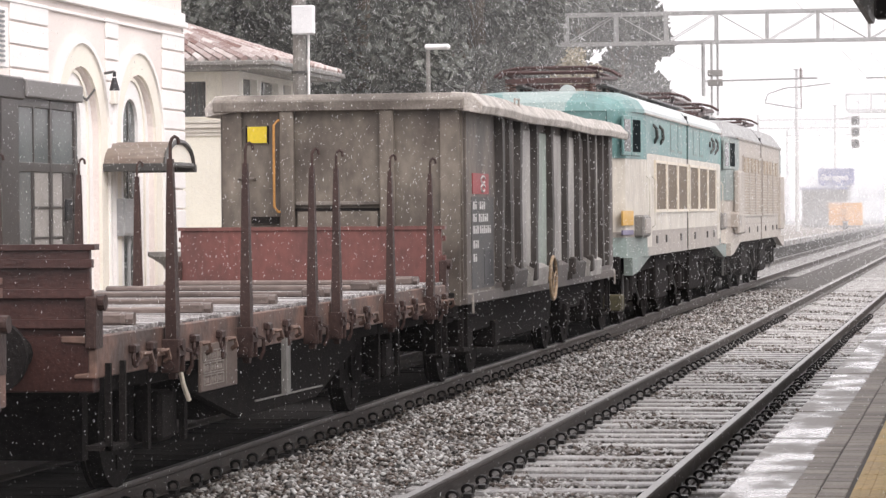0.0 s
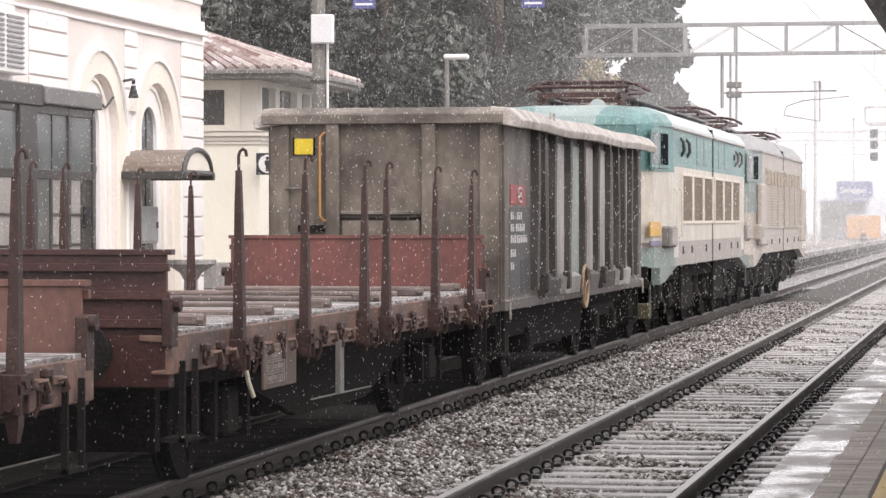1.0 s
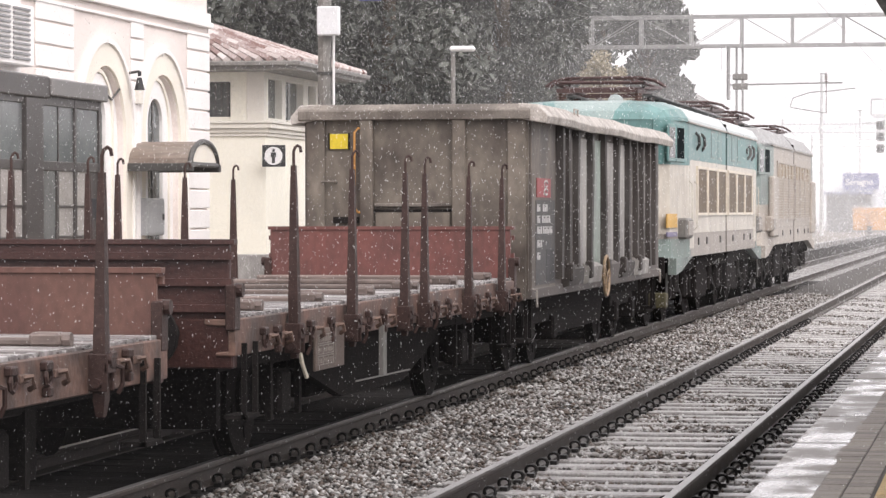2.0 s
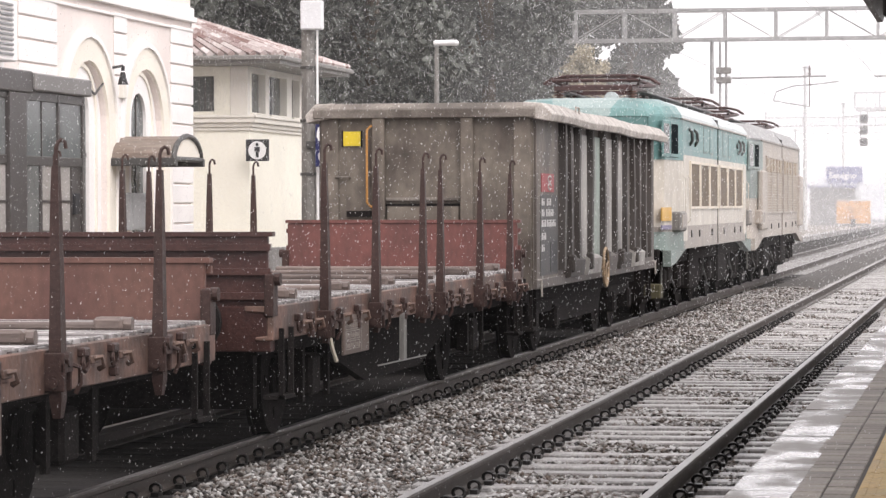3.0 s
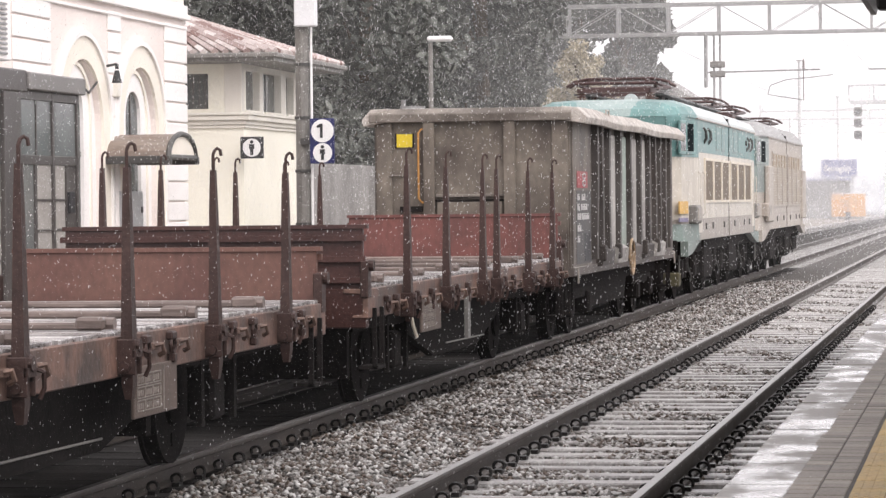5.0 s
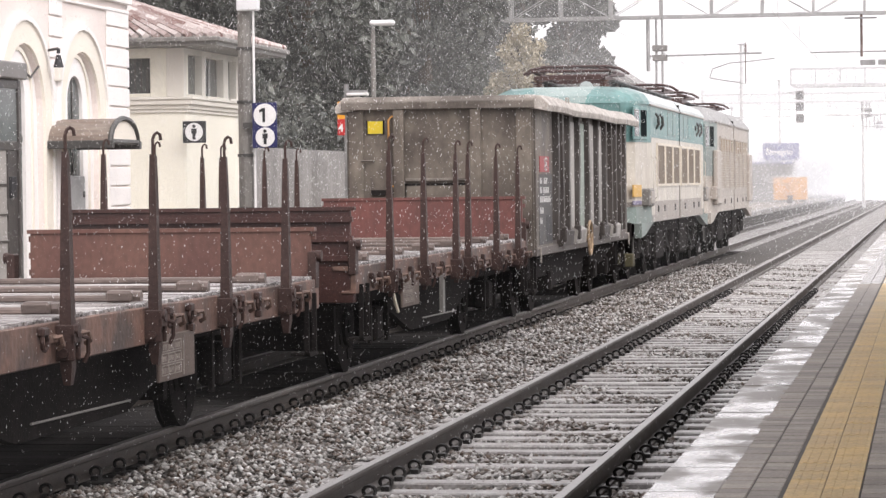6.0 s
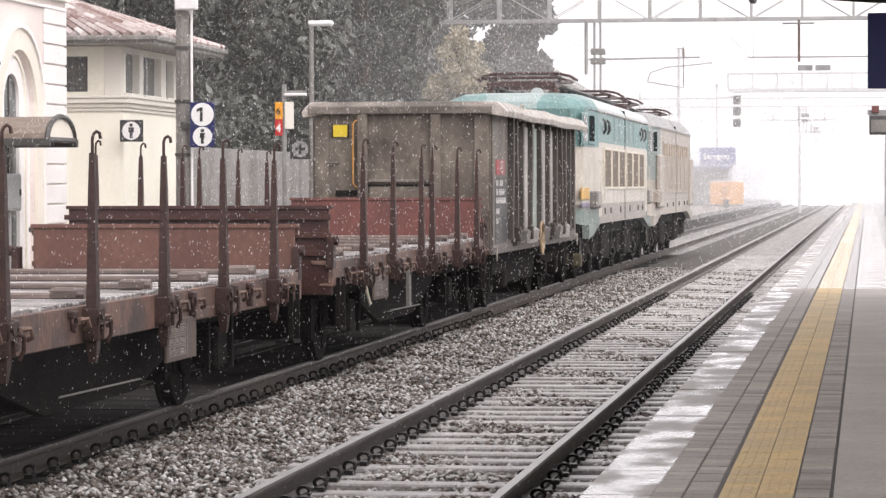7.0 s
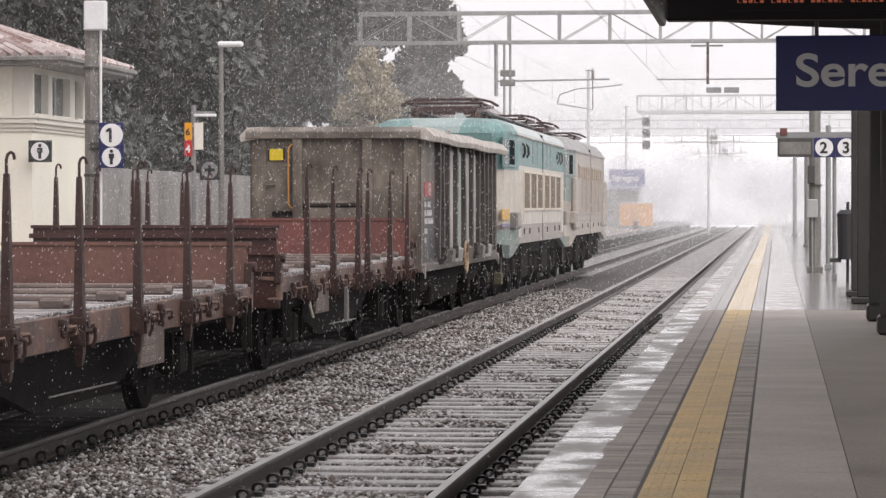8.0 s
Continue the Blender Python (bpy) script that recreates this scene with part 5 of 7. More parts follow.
def station_house():
    st = thing("station_building", "pale pink and white stuccoed station building with round-arched bays", "building", kind="structure")
    wall_with_arches("wall", WALL, 0.55, 22.0, 51.8, PLAT, 10.8, [(36.0, 1.15, 2.9), (45.6, 1.05, 3.08), (48.85, 1.05, 3.08)], M_pink, st)
    part("end_wall", B(-26, WALL - 0.55, 51.25, 51.8, PLAT, 10.8), M_pink, st)
    part("back_wall", B(-26.4, -26.0, 22, 51.8, PLAT, 10.8), M_pink, st)
    part("near_wall", B(-26, WALL - 0.55, 22.0, 22.5, PLAT, 10.8), M_pink, st)
    part("roof_slab", B(-26.8, -13.3, 21.5, 52.4, 10.8, 11.2), M_cornice, st)
    # arches: cream reveal band, white inner surround
    for c, r0, spring in ((36.0, 1.15, 2.9), (45.6, 1.05, 3.08), (48.85, 1.05, 3.08)):
        part("archivolt", arch_band(c, spring, r0 + 0.02, r0 + 0.38, WALL - 0.04, WALL + 0.05, PLAT), M_archcream, st, "cream moulded arch band")
        part("arch_moulding", arch_band(c, spring, r0 + 0.38, r0 + 0.46, WALL - 0.04, WALL + 0.09, PLAT), M_whitest, st, "white arch moulding")
    for c, r0 in ((48.85, 1.05), (45.6, 1.05), (36.0, 1.15)):
        d = new("arched_door")
        d.parent = st
        bm = bmesh.new()
        prism(bm, arch_points(c, 3.0, r0 + 0.05, 17) + [(c - r0 - 0.05, PLAT), (c + r0 + 0.05, PLAT)], WALL - 0.16, WALL - 0.09, "x")
        part("infill", bm, M_whitest, d, "white shallow recess")
        k = c - 0.27
        part("frame", arch_band(k, 3.30, 0.44, 0.74, WALL - 0.10, WALL - 0.02, PLAT), M_whitest, d, "white moulded door surround")
        part("frame_edge", arch_band(k, 3.30, 0.74, 0.80, WALL - 0.10, WALL + 0.01, PLAT), M_archcream, d)
        bm = bmesh.new()
        prism(bm, arch_points(k, 3.30, 0.45, 13) + [(k - 0.45, PLAT), (k + 0.45, PLAT)], WALL - 0.10, WALL - 0.075, "x")
        part("leaf", bm, M_doorglass, d, "dark glazed arched door")
        bm = bmesh.new()
        box(bm, WALL - 0.075, WALL - 0.06, k - 0.03, k + 0.03, PLAT, 3.75)
        box(bm, WALL - 0.075, WALL - 0.06, k - 0.44, k + 0.44, 2.62, 2.7)
        part("glazing_bar", bm, M_bronze, d)
    # rusticated courses: raised white blocks between the grooves
    blk = None
    for ya, yb in ((50.45, 51.84), (47.05, 47.75), (42.2, 44.0), (37.8, 41.5)):
        for k in range(13):
            z = PLAT + 0.1 + k * 0.345
            if z > 4.95:
                break
            wide = yb - ya
            o = part("course_block", B(WALL, WALL + 0.035, ya, yb + (0.03 if yb > 51 else 0), z, z + 0.315, bevel=0.012), M_whitest, st)
    for k in range(14):
        z = PLAT + 0.1 + k * 0.345
        part("quoin_return", B(-15.2, WALL + 0.03, 51.80, 51.835, z, z + 0.315, bevel=0.01), M_whitest, st)
    for z, h, p_ in ((5.10, 0.10, 0.10), (5.20, 0.16, 0.06), (4.93, 0.05, 0.05)):
        part("string_course", B(WALL, WALL + p_, 22, 51.8 + p_, z, z + h - 0.003, bevel=0.01), M_whitest, st, "white moulded string course")
    for k in range(3):
        z = 5.65 + k * 0.36
        part("upper_course", B(WALL, WALL + 0.03, 22, 51.83, z, z + 0.33, bevel=0.01), M_whitest, st)
    # upper windows, above the view's edge for the most part
    for c in (44.5, 48.7, 37.0):
        w = part("window", B(WALL - 0.1, WALL + 0.012, c - 0.55, c + 0.55, 6.9, 8.9), M_doorglass, st, "dark upper window")
        bm = bmesh.new()
        for s in (-1, 1):
            box(bm, WALL, WALL + 0.06, c + s * 0.62 - 0.08, c + s * 0.62 + 0.08, 6.8, 9.0)
        box(bm, WALL, WALL + 0.1, c - 0.8, c + 0.8, 6.68, 6.8)
        part("window_frame", bm, M_whitest, w)
    return st


station_house()


def vestibule():
    """Bronze-framed glass lobby standing before the middle arch."""
    v = thing("glass_vestibule", "dark bronze framed glazed entrance lobby with grey cornice", "entrance lobby", kind="structure")
    x0, x1, y0, y1 = WALL + 0.02, -12.85, 36.2, 41.72
    z1 = 3.43
    part("roof_cornice", B(x0, x1 + 0.10, 39.23, y1 + 0.06, z1, z1 + 0.24, bevel=0.02), M_bronze_pale, v, "grey sheet-metal cornice")
    part("roof_trim", B(x0, x1 + 0.06, y0 - 0.06, 39.225, z1 - 0.04, z1 + 0.26, bevel=0.02), M_bronze, v)
    part("corner_post", B(x1 - 0.09, x1 + 0.05, 38.25, 38.98, PLAT, z1 - 0.045, bevel=0.01), M_bronze, v, "broad bronze post")
    for y in (y0 + 0.05, 37.25, 40.48, y1 - 0.10):
        part("mullion", B(x1 - 0.07, x1 + 0.02, y - 0.04, y + 0.05, PLAT, z1, bevel=0.008), M_bronze, v)
    for y in (39.70, 40.52, 41.12):
        part("mullion", B(x1 - 0.06, x1 + 0.014, y - 0.05, y + 0.05, PLAT, 2.42, bevel=0.008), M_bronze, v)
    for z in (PLAT, 2.42, 3.30):
        part("transom", B(x1 - 0.06, x1 + 0.012, y0, y1, z, z + 0.13, bevel=0.008), M_bronze, v)
    for ya, yb in ((36.3, 37.2), (37.3, 38.24), (39.03, 39.74), (39.78, 40.44), (40.53, 41.58)):
        part("fanlight", B(x1 - 0.03, x1 - 0.01, ya, yb, 2.55, 3.30), M_lobbyglass, v, "upper pane, grey-green reflection in its colour")
    part("fanlight_bar", B(x1 - 0.05, x1 + 0.005, 39.74, 39.78, 2.55, 3.30), M_bronze, v)
    for ya, yb, m, what in ((36.3, 37.2, M_pane_pale, "door pane coloured pale for reflections and panels behind"), (37.3, 38.24, M_pane_pale, "door pane coloured pale for reflections and panels behind"), (39.03, 39.65, M_lobbyglass, "door pane, grey reflection in its colour"), (39.75, 40.47, M_pane_pale, "door pane coloured pale for reflections and panels behind"), (40.57, 41.07, M_pane_pale, "door pane coloured pale for reflections and panels behind"),
                            (41.17, 41.60, M_bronze, "bronze side panel")):
        dp = part("door_pane", B(x1 - 0.03, x1 - 0.01, ya, yb, PLAT + 0.13, 2.42), m, v, what)
        if m is M_pane_pale:
            bm = bmesh.new()
            for z in (1.12, 1.50, 1.92):
                box(bm, x1 - 0.012, x1 + 0.006, ya, yb, z, z + 0.03)
            part("glazing_bar", bm, M_bronze, dp)
    part("lock_box", B(x1, x1 + 0.06, 41.10, 41.32, 1.75, 2.05, bevel=0.01), M_black, v, "small black box")
    part("end_pane", B(x0, x1 - 0.07, y0, y0 + 0.02, PLAT, z1), M_doorglass, v)
    for x in (x0, (x0 + x1) / 2, x1 - 0.07):
        part("end_mullion", B(x, x + 0.07, y0 - 0.03, y0 + 0.04, PLAT, z1 - 0.045), M_bronze, v)
    part("far_pane", B(x0, x1 - 0.07, y1 - 0.03, y1, PLAT, z1), M_doorglass, v)
    part("back_wall", B(x0, x0 + 0.03, y0 + 0.05, y1 - 0.05, PLAT, z1), M_archcream, v)


vestibule()


def door_canopy():
    c = thing("door_canopy", "weathered brown barrel-shaped canopy over the arched door", "canopy", kind="structure")
    cy, hw, z0, rise = 47.62, 0.84, 2.62, 0.38
    xf, xb = -12.92, WALL + 0.05
    n = 13
    out = [(cy + hw * math.cos(a), z0 + rise * math.sin(a)) for a in np.linspace(0, math.pi, n)]
    inn = [(cy + (hw - 0.04) * math.cos(a), z0 + (rise - 0.035) * math.sin(a)) for a in np.linspace(0, math.pi, n)]
    bm = bmesh.new()
    for i in range(n - 1):
        prism(bm, [out[i], out[i + 1], inn[i + 1], inn[i]], xb, xf, "x")
    part("barrel_sheet", bm, M_rust_sheet, c, "streaked translucent brown roof sheet")
    bm = bmesh.new()
    tube(bm, [(xf, y, z) for y, z in out], 0.045)
    tube(bm, [(xf, cy - hw, z0), (xf, cy + hw, z0)], 0.045)
    part("front_hoop", bm, M_dgrey, c, "dark steel hoop")
    for s in (-1, 1):
        part("side_gutter", B(xb, xf + 0.05, cy + s * hw - 0.06, cy + s * hw + 0.06, z0 - 0.11, z0 + 0.02, bevel=0.01), M_dgrey, c)
    bm = bmesh.new()
    prism(bm, inn, xf - 0.03, xf - 0.01, "x")
    part("end_panel", bm, M_archcream, c, "pale end panel")


door_canopy()


def wall_lantern():
    o = thing("wall_lamp", "black bell-shaped wall lamp on a cable bracket", "lamp")
    y, z = 46.72, 3.97
    bm = bmesh.new()
    rod(bm, (WALL + 0.26, y, z - 0.16), (WALL + 0.26, y, z + 0.04), 0.085, 0.035, 10)
    rod(bm, (WALL + 0.26, y, z + 0.06), (WALL + 0.26, y, z + 0.14), 0.03, seg=8)
    part("shade", bm, M_black, o)
    bm = bmesh.new()
    tube(bm, [(WALL, y, z + 0.10), (WALL + 0.26, y, z + 0.14)], 0.022)
    tube(bm, [(WALL + 0.02, y, z + 0.08), (WALL + 0.03, y - 0.35, z - 0.16), (WALL + 0.02, y - 0.75, z - 0.34), (WALL + 0.02, y - 1.0, z - 0.28)], 0.02)
    part("bracket", bm, M_dgrey, o)
    part("sensor_box", B(WALL, WALL + 0.12, y + 0.52, y + 0.70, z - 0.36, z - 0.10, bevel=0.015), M_cornice, o, "small pale box")


wall_lantern()


def cabinet(y0, y1, z0, z1, label):
    o = thing("wall_cabinet", label, "utility box")
    part("body", B(WALL, WALL + 0.2, y0, y1, z0, z1, bevel=0.015), M_cabinet, o)
    part("door", B(WALL + 0.2, WALL + 0.215, y0 + 0.04, y1 - 0.04, z0 + 0.04, z1 - 0.04, bevel=0.004), M_cabinet, o)
    part("latch", B(WALL + 0.215, WALL + 0.235, y1 - 0.16, y1 - 0.10, (z0 + z1) / 2 - 0.05, (z0 + z1) / 2 + 0.05), M_dgrey, o)
    part("conduit", rod(bmesh.new(), (WALL + 0.06, y1 - 0.2, PLAT), (WALL + 0.06, y1 - 0.2, z0), 0.03), M_cabinet, o)


cabinet(47.35, 48.35, 1.47, 2.08, "pale grey steel utility cabinet on the station wall")


def shutter_box():
    o = thing("louvre_unit", "white louvred air unit high on the station wall", "air conditioner")
    y0, y1, z0, z1 = 39.4, 41.3, 3.92, 4.78
    part("case", B(WALL, WALL + 0.3, y0, y1, z0, z1, bevel=0.02), M_whitest, o)
    for side in range(2):
        for k in range(11):
            z = z0 + 0.08 + k * 0.07
            y = y0 + 0.1 + side * 0.85
            part("slat", B(WALL + 0.3, WALL + 0.325, y, y + 0.72, z, z + 0.032), M_grey, o)


shutter_box()


def fountain():
    o = thing("drinking_fountain", "grey stone pedestal fountain with flared bowl on the platform", "fountain")
    bm = bmesh.new()
    prof = [(0.22, PLAT), (0.20, PLAT + 0.1), (0.12, PLAT + 0.2), (0.11, PLAT + 0.42), (0.19, PLAT + 0.55), (0.36, PLAT + 0.66), (0.42, PLAT + 0.69), (0.42, PLAT + 0.76), (0.36, PLAT + 0.76)]
    n = 18
    rings = [[bm.verts.new((-13.2 + r * math.cos(2 * math.pi * k / n), 48.2 + r * math.sin(2 * math.pi * k / n), z)) for k in range(n)] for r, z in prof]
    for a, b in zip(rings[:-1], rings[1:]):
        for k in range(n):
            bm.faces.new((a[k], a[(k + 1) % n], b[(k + 1) % n], b[k]))
    bm.faces.new(rings[-1])
    part("pedestal", bm, M_concrete, o)


fountain()


def lodge():
    """Yellow-rendered service lodge with clerestory windows and a tiled hip roof."""
    h = thing("station_lodge", "pale yellow rendered lodge with moulded cornice and tiled hip roof", "building", kind="structure")
    X, Y0, Y1 = -14.98, 60.0, 64.95
    part("wall", B(-22, X, Y0, Y1, PLAT, 3.42), M_yellowr, h)
    part("plinth", B(-22, X + 0.05, Y0 - 0.05, Y1 + 0.05, PLAT, PLAT + 0.55, bevel=0.02), M_concrete, h)
    for z, hgt, p_ in ((3.40, 0.07, 0.05), (3.47, 0.09, 0.09), (3.56, 0.10, 0.16), (3.66, 0.06, 0.20)):
        part("cornice", B(-22, X + p_, Y0 - p_, Y1 + p_, z, z + hgt - 0.002, bevel=0.012), M_cornice, h, "moulded cream cornice")
    # clerestory: piers with windows between
    part("clerestory_core", B(-22, X - 0.35, Y0 + 0.35, Y1 - 0.1, 3.72, 4.72), M_yellowr, h)
    for ya, yb in ((Y0, Y0 + 0.22), (Y0 + 1.56, Y0 + 1.86), (Y0 + 3.5, Y0 + 3.95), (Y1 - 0.25, Y1)):
        part("pier", B(X - 0.4, X - 0.03, ya, yb, 3.72, 4.72, bevel=0.01), M_cornice, h)
    for xa, xb in ((X - 0.75, X - 0.045), (-22, X - 1.25)):
        part("front_pier", B(xa, xb, Y0 + 0.03, Y0 + 0.4, 3.72, 4.72, bevel=0.01), M_yellowr, h)
    part("front_pier", B(X - 1.25, X - 0.75, Y0 + 0.03, Y0 + 0.4, 3.72, 3.80), M_yellowr, h)
    part("front_pier", B(X - 1.25, X - 0.75, Y0 + 0.03, Y0 + 0.4, 4.52, 4.72), M_yellowr, h)
    for ya, yb in ((Y0 + 0.22, Y0 + 1.56), (Y0 + 1.86, Y0 + 3.5), (Y0 + 3.95, Y1 - 0.25)):
        w = part("window", B(X - 0.22, X - 0.19, ya, yb, 3.78, 4.6), M_doorglass, h, "grey clerestory window")
        part("window_frame", B(X - 0.24, X - 0.17, (ya + yb) / 2 - 0.025, (ya + yb) / 2 + 0.025, 3.78, 4.6), M_grey, w)
        part("window_sill", B(X - 0.25, X + 0.02, ya, yb, 3.72, 3.78), M_cornice, w)
        part("lintel", B(X - 0.3, X - 0.04, ya, yb, 4.6, 4.72), M_cornice, w)
    w = part("window", B(X - 1.25, X - 0.75, Y0 + 0.12, Y0 + 0.14, 3.80, 4.52), M_doorglass, h, "dark barred window")
    for k in range(4):
        x = X - 1.2 + k * 0.13
        part("bar", rod(bmesh.new(), (x, Y0 + 0.06, 3.8), (x, Y0 + 0.06, 4.52), 0.014, seg=6), M_bronze, w)
    # eaves and hip roof
    ex, ey0, ey1, ze = X + 0.85, Y0 - 0.85, Y1 + 0.85, 4.72
    part("soffit", B(-22.8, ex, ey0, ey1, ze, ze + 0.07), M_pole, h, "grey boarded eaves")
    part("gutter", B(-22.8, ex + 0.08, ey0 - 0.08, ey1 + 0.08, ze + 0.07, ze + 0.17, bevel=0.02), M_pole, h, "grey sheet gutter")
    rz = ze + 1.25
    a, b, c, d = (ex, ey0), (ex, ey1), (-22.8, ey1), (-22.8, ey0)
    ridge = [(ex - 3.2, (ey0 + ey1) / 2, rz), (-22.8 + 3.2, (ey0 + ey1) / 2, rz)]
    bm = bmesh.new()
    v = [bm.verts.new((*q, ze + 0.17)) for q in (a, b, c, d)] + [bm.verts.new(q) for q in ridge]
    for f in ((0, 1, 4), (1, 2, 5, 4), (2, 3, 5), (3, 0, 4, 5), (3, 2, 1, 0)):
        bm.faces.new([v[i] for i in f])
    bmesh.ops.recalc_face_normals(bm, faces=bm.faces)
    part("roof_deck", bm, M_pole, h)
    # rows of half-round tiles on the two slopes that face the line
    bm = bmesh.new()
    for (p0, p1, r0, r1) in ((a, b, ridge[0], ridge[0]), (d, a, ridge[1], ridge[0])):
        P0, P1 = Vector((*p0, ze + 0.19)), Vector((*p1, ze + 0.19))
        R0, R1 = Vector(r0) + Vector((0, 0, 0.04)), Vector(r1) + Vector((0, 0, 0.04))
        n = int((P1 - P0).length / 0.22)
        for i in range(n):
            u = (i + 0.5) / n
            lo, hi = P0.lerp(P1, u), R0.lerp(R1, u)
            if (p0, p1) == (d, a) and lo.x < -19:
                continue
            # run straight up the slope until the hip
            m = 9
            for k in range(m):
                s0, s1 = lo.lerp(hi, k / m), lo.lerp(hi, (k + 1.12) / m)
                rod(bm, s0, s1, 0.085 * (1 - 0.4 * k / m), 0.07 * (1 - 0.4 * k / m), 5)
    tagged(part("roof_tiles", bm, M_tile, h, "red-brown clay tiles dusted with sleet"), kind="stuff")
    # flag sign on the corner
    return h


lodge()


def flag_sign():
    s = thing("lavatory_sign", "dark blue square lavatory sign with white disc", "sign")
    x0, y, z0, w = -14.95, 59.6, 2.77, 0.48
    part("panel", B(x0, x0 + w, y - 0.02, y + 0.02, z0, z0 + 0.44, bevel=0.008), M_black, s)
    part("disc", disc(bmesh.new(), (x0 + w / 2, y - 0.026, z0 + 0.22), 0.185, 0.01), M_sign_white, s)
    bm = bmesh.new()
    disc(bm, (x0 + w / 2, y - 0.034, z0 + 0.335), 0.035, 0.006)
    box(bm, x0 + w / 2 - 0.055, x0 + w / 2 + 0.055, y - 0.037, y - 0.031, z0 + 0.19, z0 + 0.29)
    box(bm, x0 + w / 2 - 0.032, x0 + w / 2 + 0.032, y - 0.037, y - 0.031, z0 + 0.07, z0 + 0.19)
    part("pictogram", bm, M_black, s)
    part("arm", B(x0 + 0.1, x0 + 0.14, y, 60.0, z0 + 0.2, z0 + 0.24), M_dgrey, s)


flag_sign()

# weathered concrete wall along the back of the platform
gw = thing("boundary_wall", "weathered grey concrete boundary wall with damp stains", "wall", kind="structure")
for i in range(5):
    y = 64.9 + i * 6.0
    part("wall_panel", B(-15.16, -15.04, y, y + 5.985, PLAT, 2.76, bevel=0.005), M_concrete, gw)
part("wall_pilaster", B(-15.1, -14.85, 73.0, 73.9, PLAT, 2.5), M_concrete, gw)


def platform_pole():
    """Tall pole with a white box, a downpipe and the track number."""
    o = thing("signal_pole", "weathered steel pole with white box and white cable pipe", "pole")
    x, y = -11.45, 50.0
    part("shaft", rod(bmesh.new(), (x, y, PLAT), (x, y, 7.2), 0.13, 0.11, 12), M_pole, o)
    part("base", B(x - 0.2, x + 0.2, y - 0.2, y + 0.2, PLAT, PLAT + 0.08), M_concrete, o)
    part("box", B(x - 0.08, x + 0.30, y - 0.26, y - 0.11, 4.83, 5.32, bevel=0.02), M_box_white, o, "white equipment box")
    part("conduit", rod(bmesh.new(), (x + 0.165, y - 0.05, PLAT), (x + 0.165, y - 0.05, 4.85), 0.022), M_sign_white, o, "white cable pipe")
    bm = bmesh.new()
    for z in (1.5, 2.4, 3.3, 4.2):
        disc(bm, (x, y, z), 0.145, 0.05, "z", 12)
    part("strap", bm, M_dgrey, o)
    n = thing("track_number_sign", "blue sign with white discs: number one and a person", "sign")
    sx = x + 0.16
    part("panel", B(sx + 0.01, sx + 0.43, y - 0.24, y - 0.20, 2.52, 3.28, bevel=0.01), M_blue, n)
    part("disc", disc(bmesh.new(), (sx + 0.23, y - 0.246, 3.07), 0.195, 0.01), M_sign_white, n)
    part("disc", disc(bmesh.new(), (sx + 0.23, y - 0.246, 2.70), 0.165, 0.01), M_sign_white, n)
    bm = bmesh.new()
    prism(bm, [(sx + 0.235, 3.19), (sx + 0.19, 3.19), (sx + 0.135, 3.155), (sx + 0.135, 3.115), (sx + 0.19, 3.13), (sx + 0.19, 2.95), (sx + 0.235, 2.95)], y - 0.258, y - 0.252)
    part("number", bm, M_black, n, "black figure one")
    bm = bmesh.new()
    disc(bm, (sx + 0.23, y - 0.256, 2.80), 0.03, 0.006)
    box(bm, sx + 0.185, sx + 0.275, y - 0.259, y - 0.253, 2.68, 2.76)
    box(bm, sx + 0.205, sx + 0.255, y - 0.259, y - 0.253, 2.58, 2.68)
    part("pictogram", bm, M_black, n)
    part("bracket", B(x, sx + 0.1, y - 0.20, y - 0.12, 2.85, 2.95), M_dgrey, n)


platform_pole()


def sector_sign():
    o = thing("sector_sign", "amber and red sector number sign on a slim post", "sign")
    x, y = -10.68, 55.0
    part("post", rod(bmesh.new(), (x, y, PLAT), (x, y, 3.75), 0.045, seg=10), M_grey, o)
    part("amber_plate", B(x - 0.16, x - 0.02, y - 0.07, y - 0.05, 3.10, 3.42, bevel=0.006), M_sign_amber, o)
    part("red_plate", B(x - 0.16, x - 0.02, y - 0.07, y - 0.05, 2.80, 3.095, bevel=0.006), M_sign_red, o)
    part("white_plate", B(x + 0.02, x + 0.19, y - 0.07, y - 0.05, 2.92, 3.42, bevel=0.006), M_cornice, o)
    text("number", "4", 0.2, M_sign_white, o, pose(x - 0.145, y - 0.078, 2.87, 90), bold=0.004)
    text("number", "6", 0.18, M_black, o, pose(x - 0.14, y - 0.078, 3.19, 90), bold=0.002)
    part("lamp_arm", B(x - 0.02, x + 0.40, y - 0.06, y + 0.02, 3.58, 3.63), M_grey, o)
    part("lamp_head", B(x + 0.02, x + 0.42, y - 0.1, y + 0.06, 3.53, 3.58, bevel=0.01), M_sign_white, o, "slim white lamp head")


sector_sign()


def round_sign():
    o = thing("no_crossing_sign", "small round black and white prohibition sign on a post", "sign")
    x, y = -11.6, 61.5
    part("post", rod(bmesh.new(), (x, y, PLAT), (x, y, 2.78), 0.03, seg=8), M_grey, o)
    part("panel", B(x - 0.21, x + 0.21, y - 0.06, y - 0.04, 2.42, 2.84, bevel=0.01), M_black, o)
    part("disc", disc(bmesh.new(), (x, y - 0.066, 2.63), 0.17, 0.008), M_grey, o)
    bm = bmesh.new()
    box(bm, x - 0.11, x + 0.11, y - 0.078, y - 0.071, 2.60, 2.66)
    box(bm, x - 0.03, x + 0.03, y - 0.078, y - 0.071, 2.52, 2.74)
    part("mark", bm, M_black, o)


round_sign()


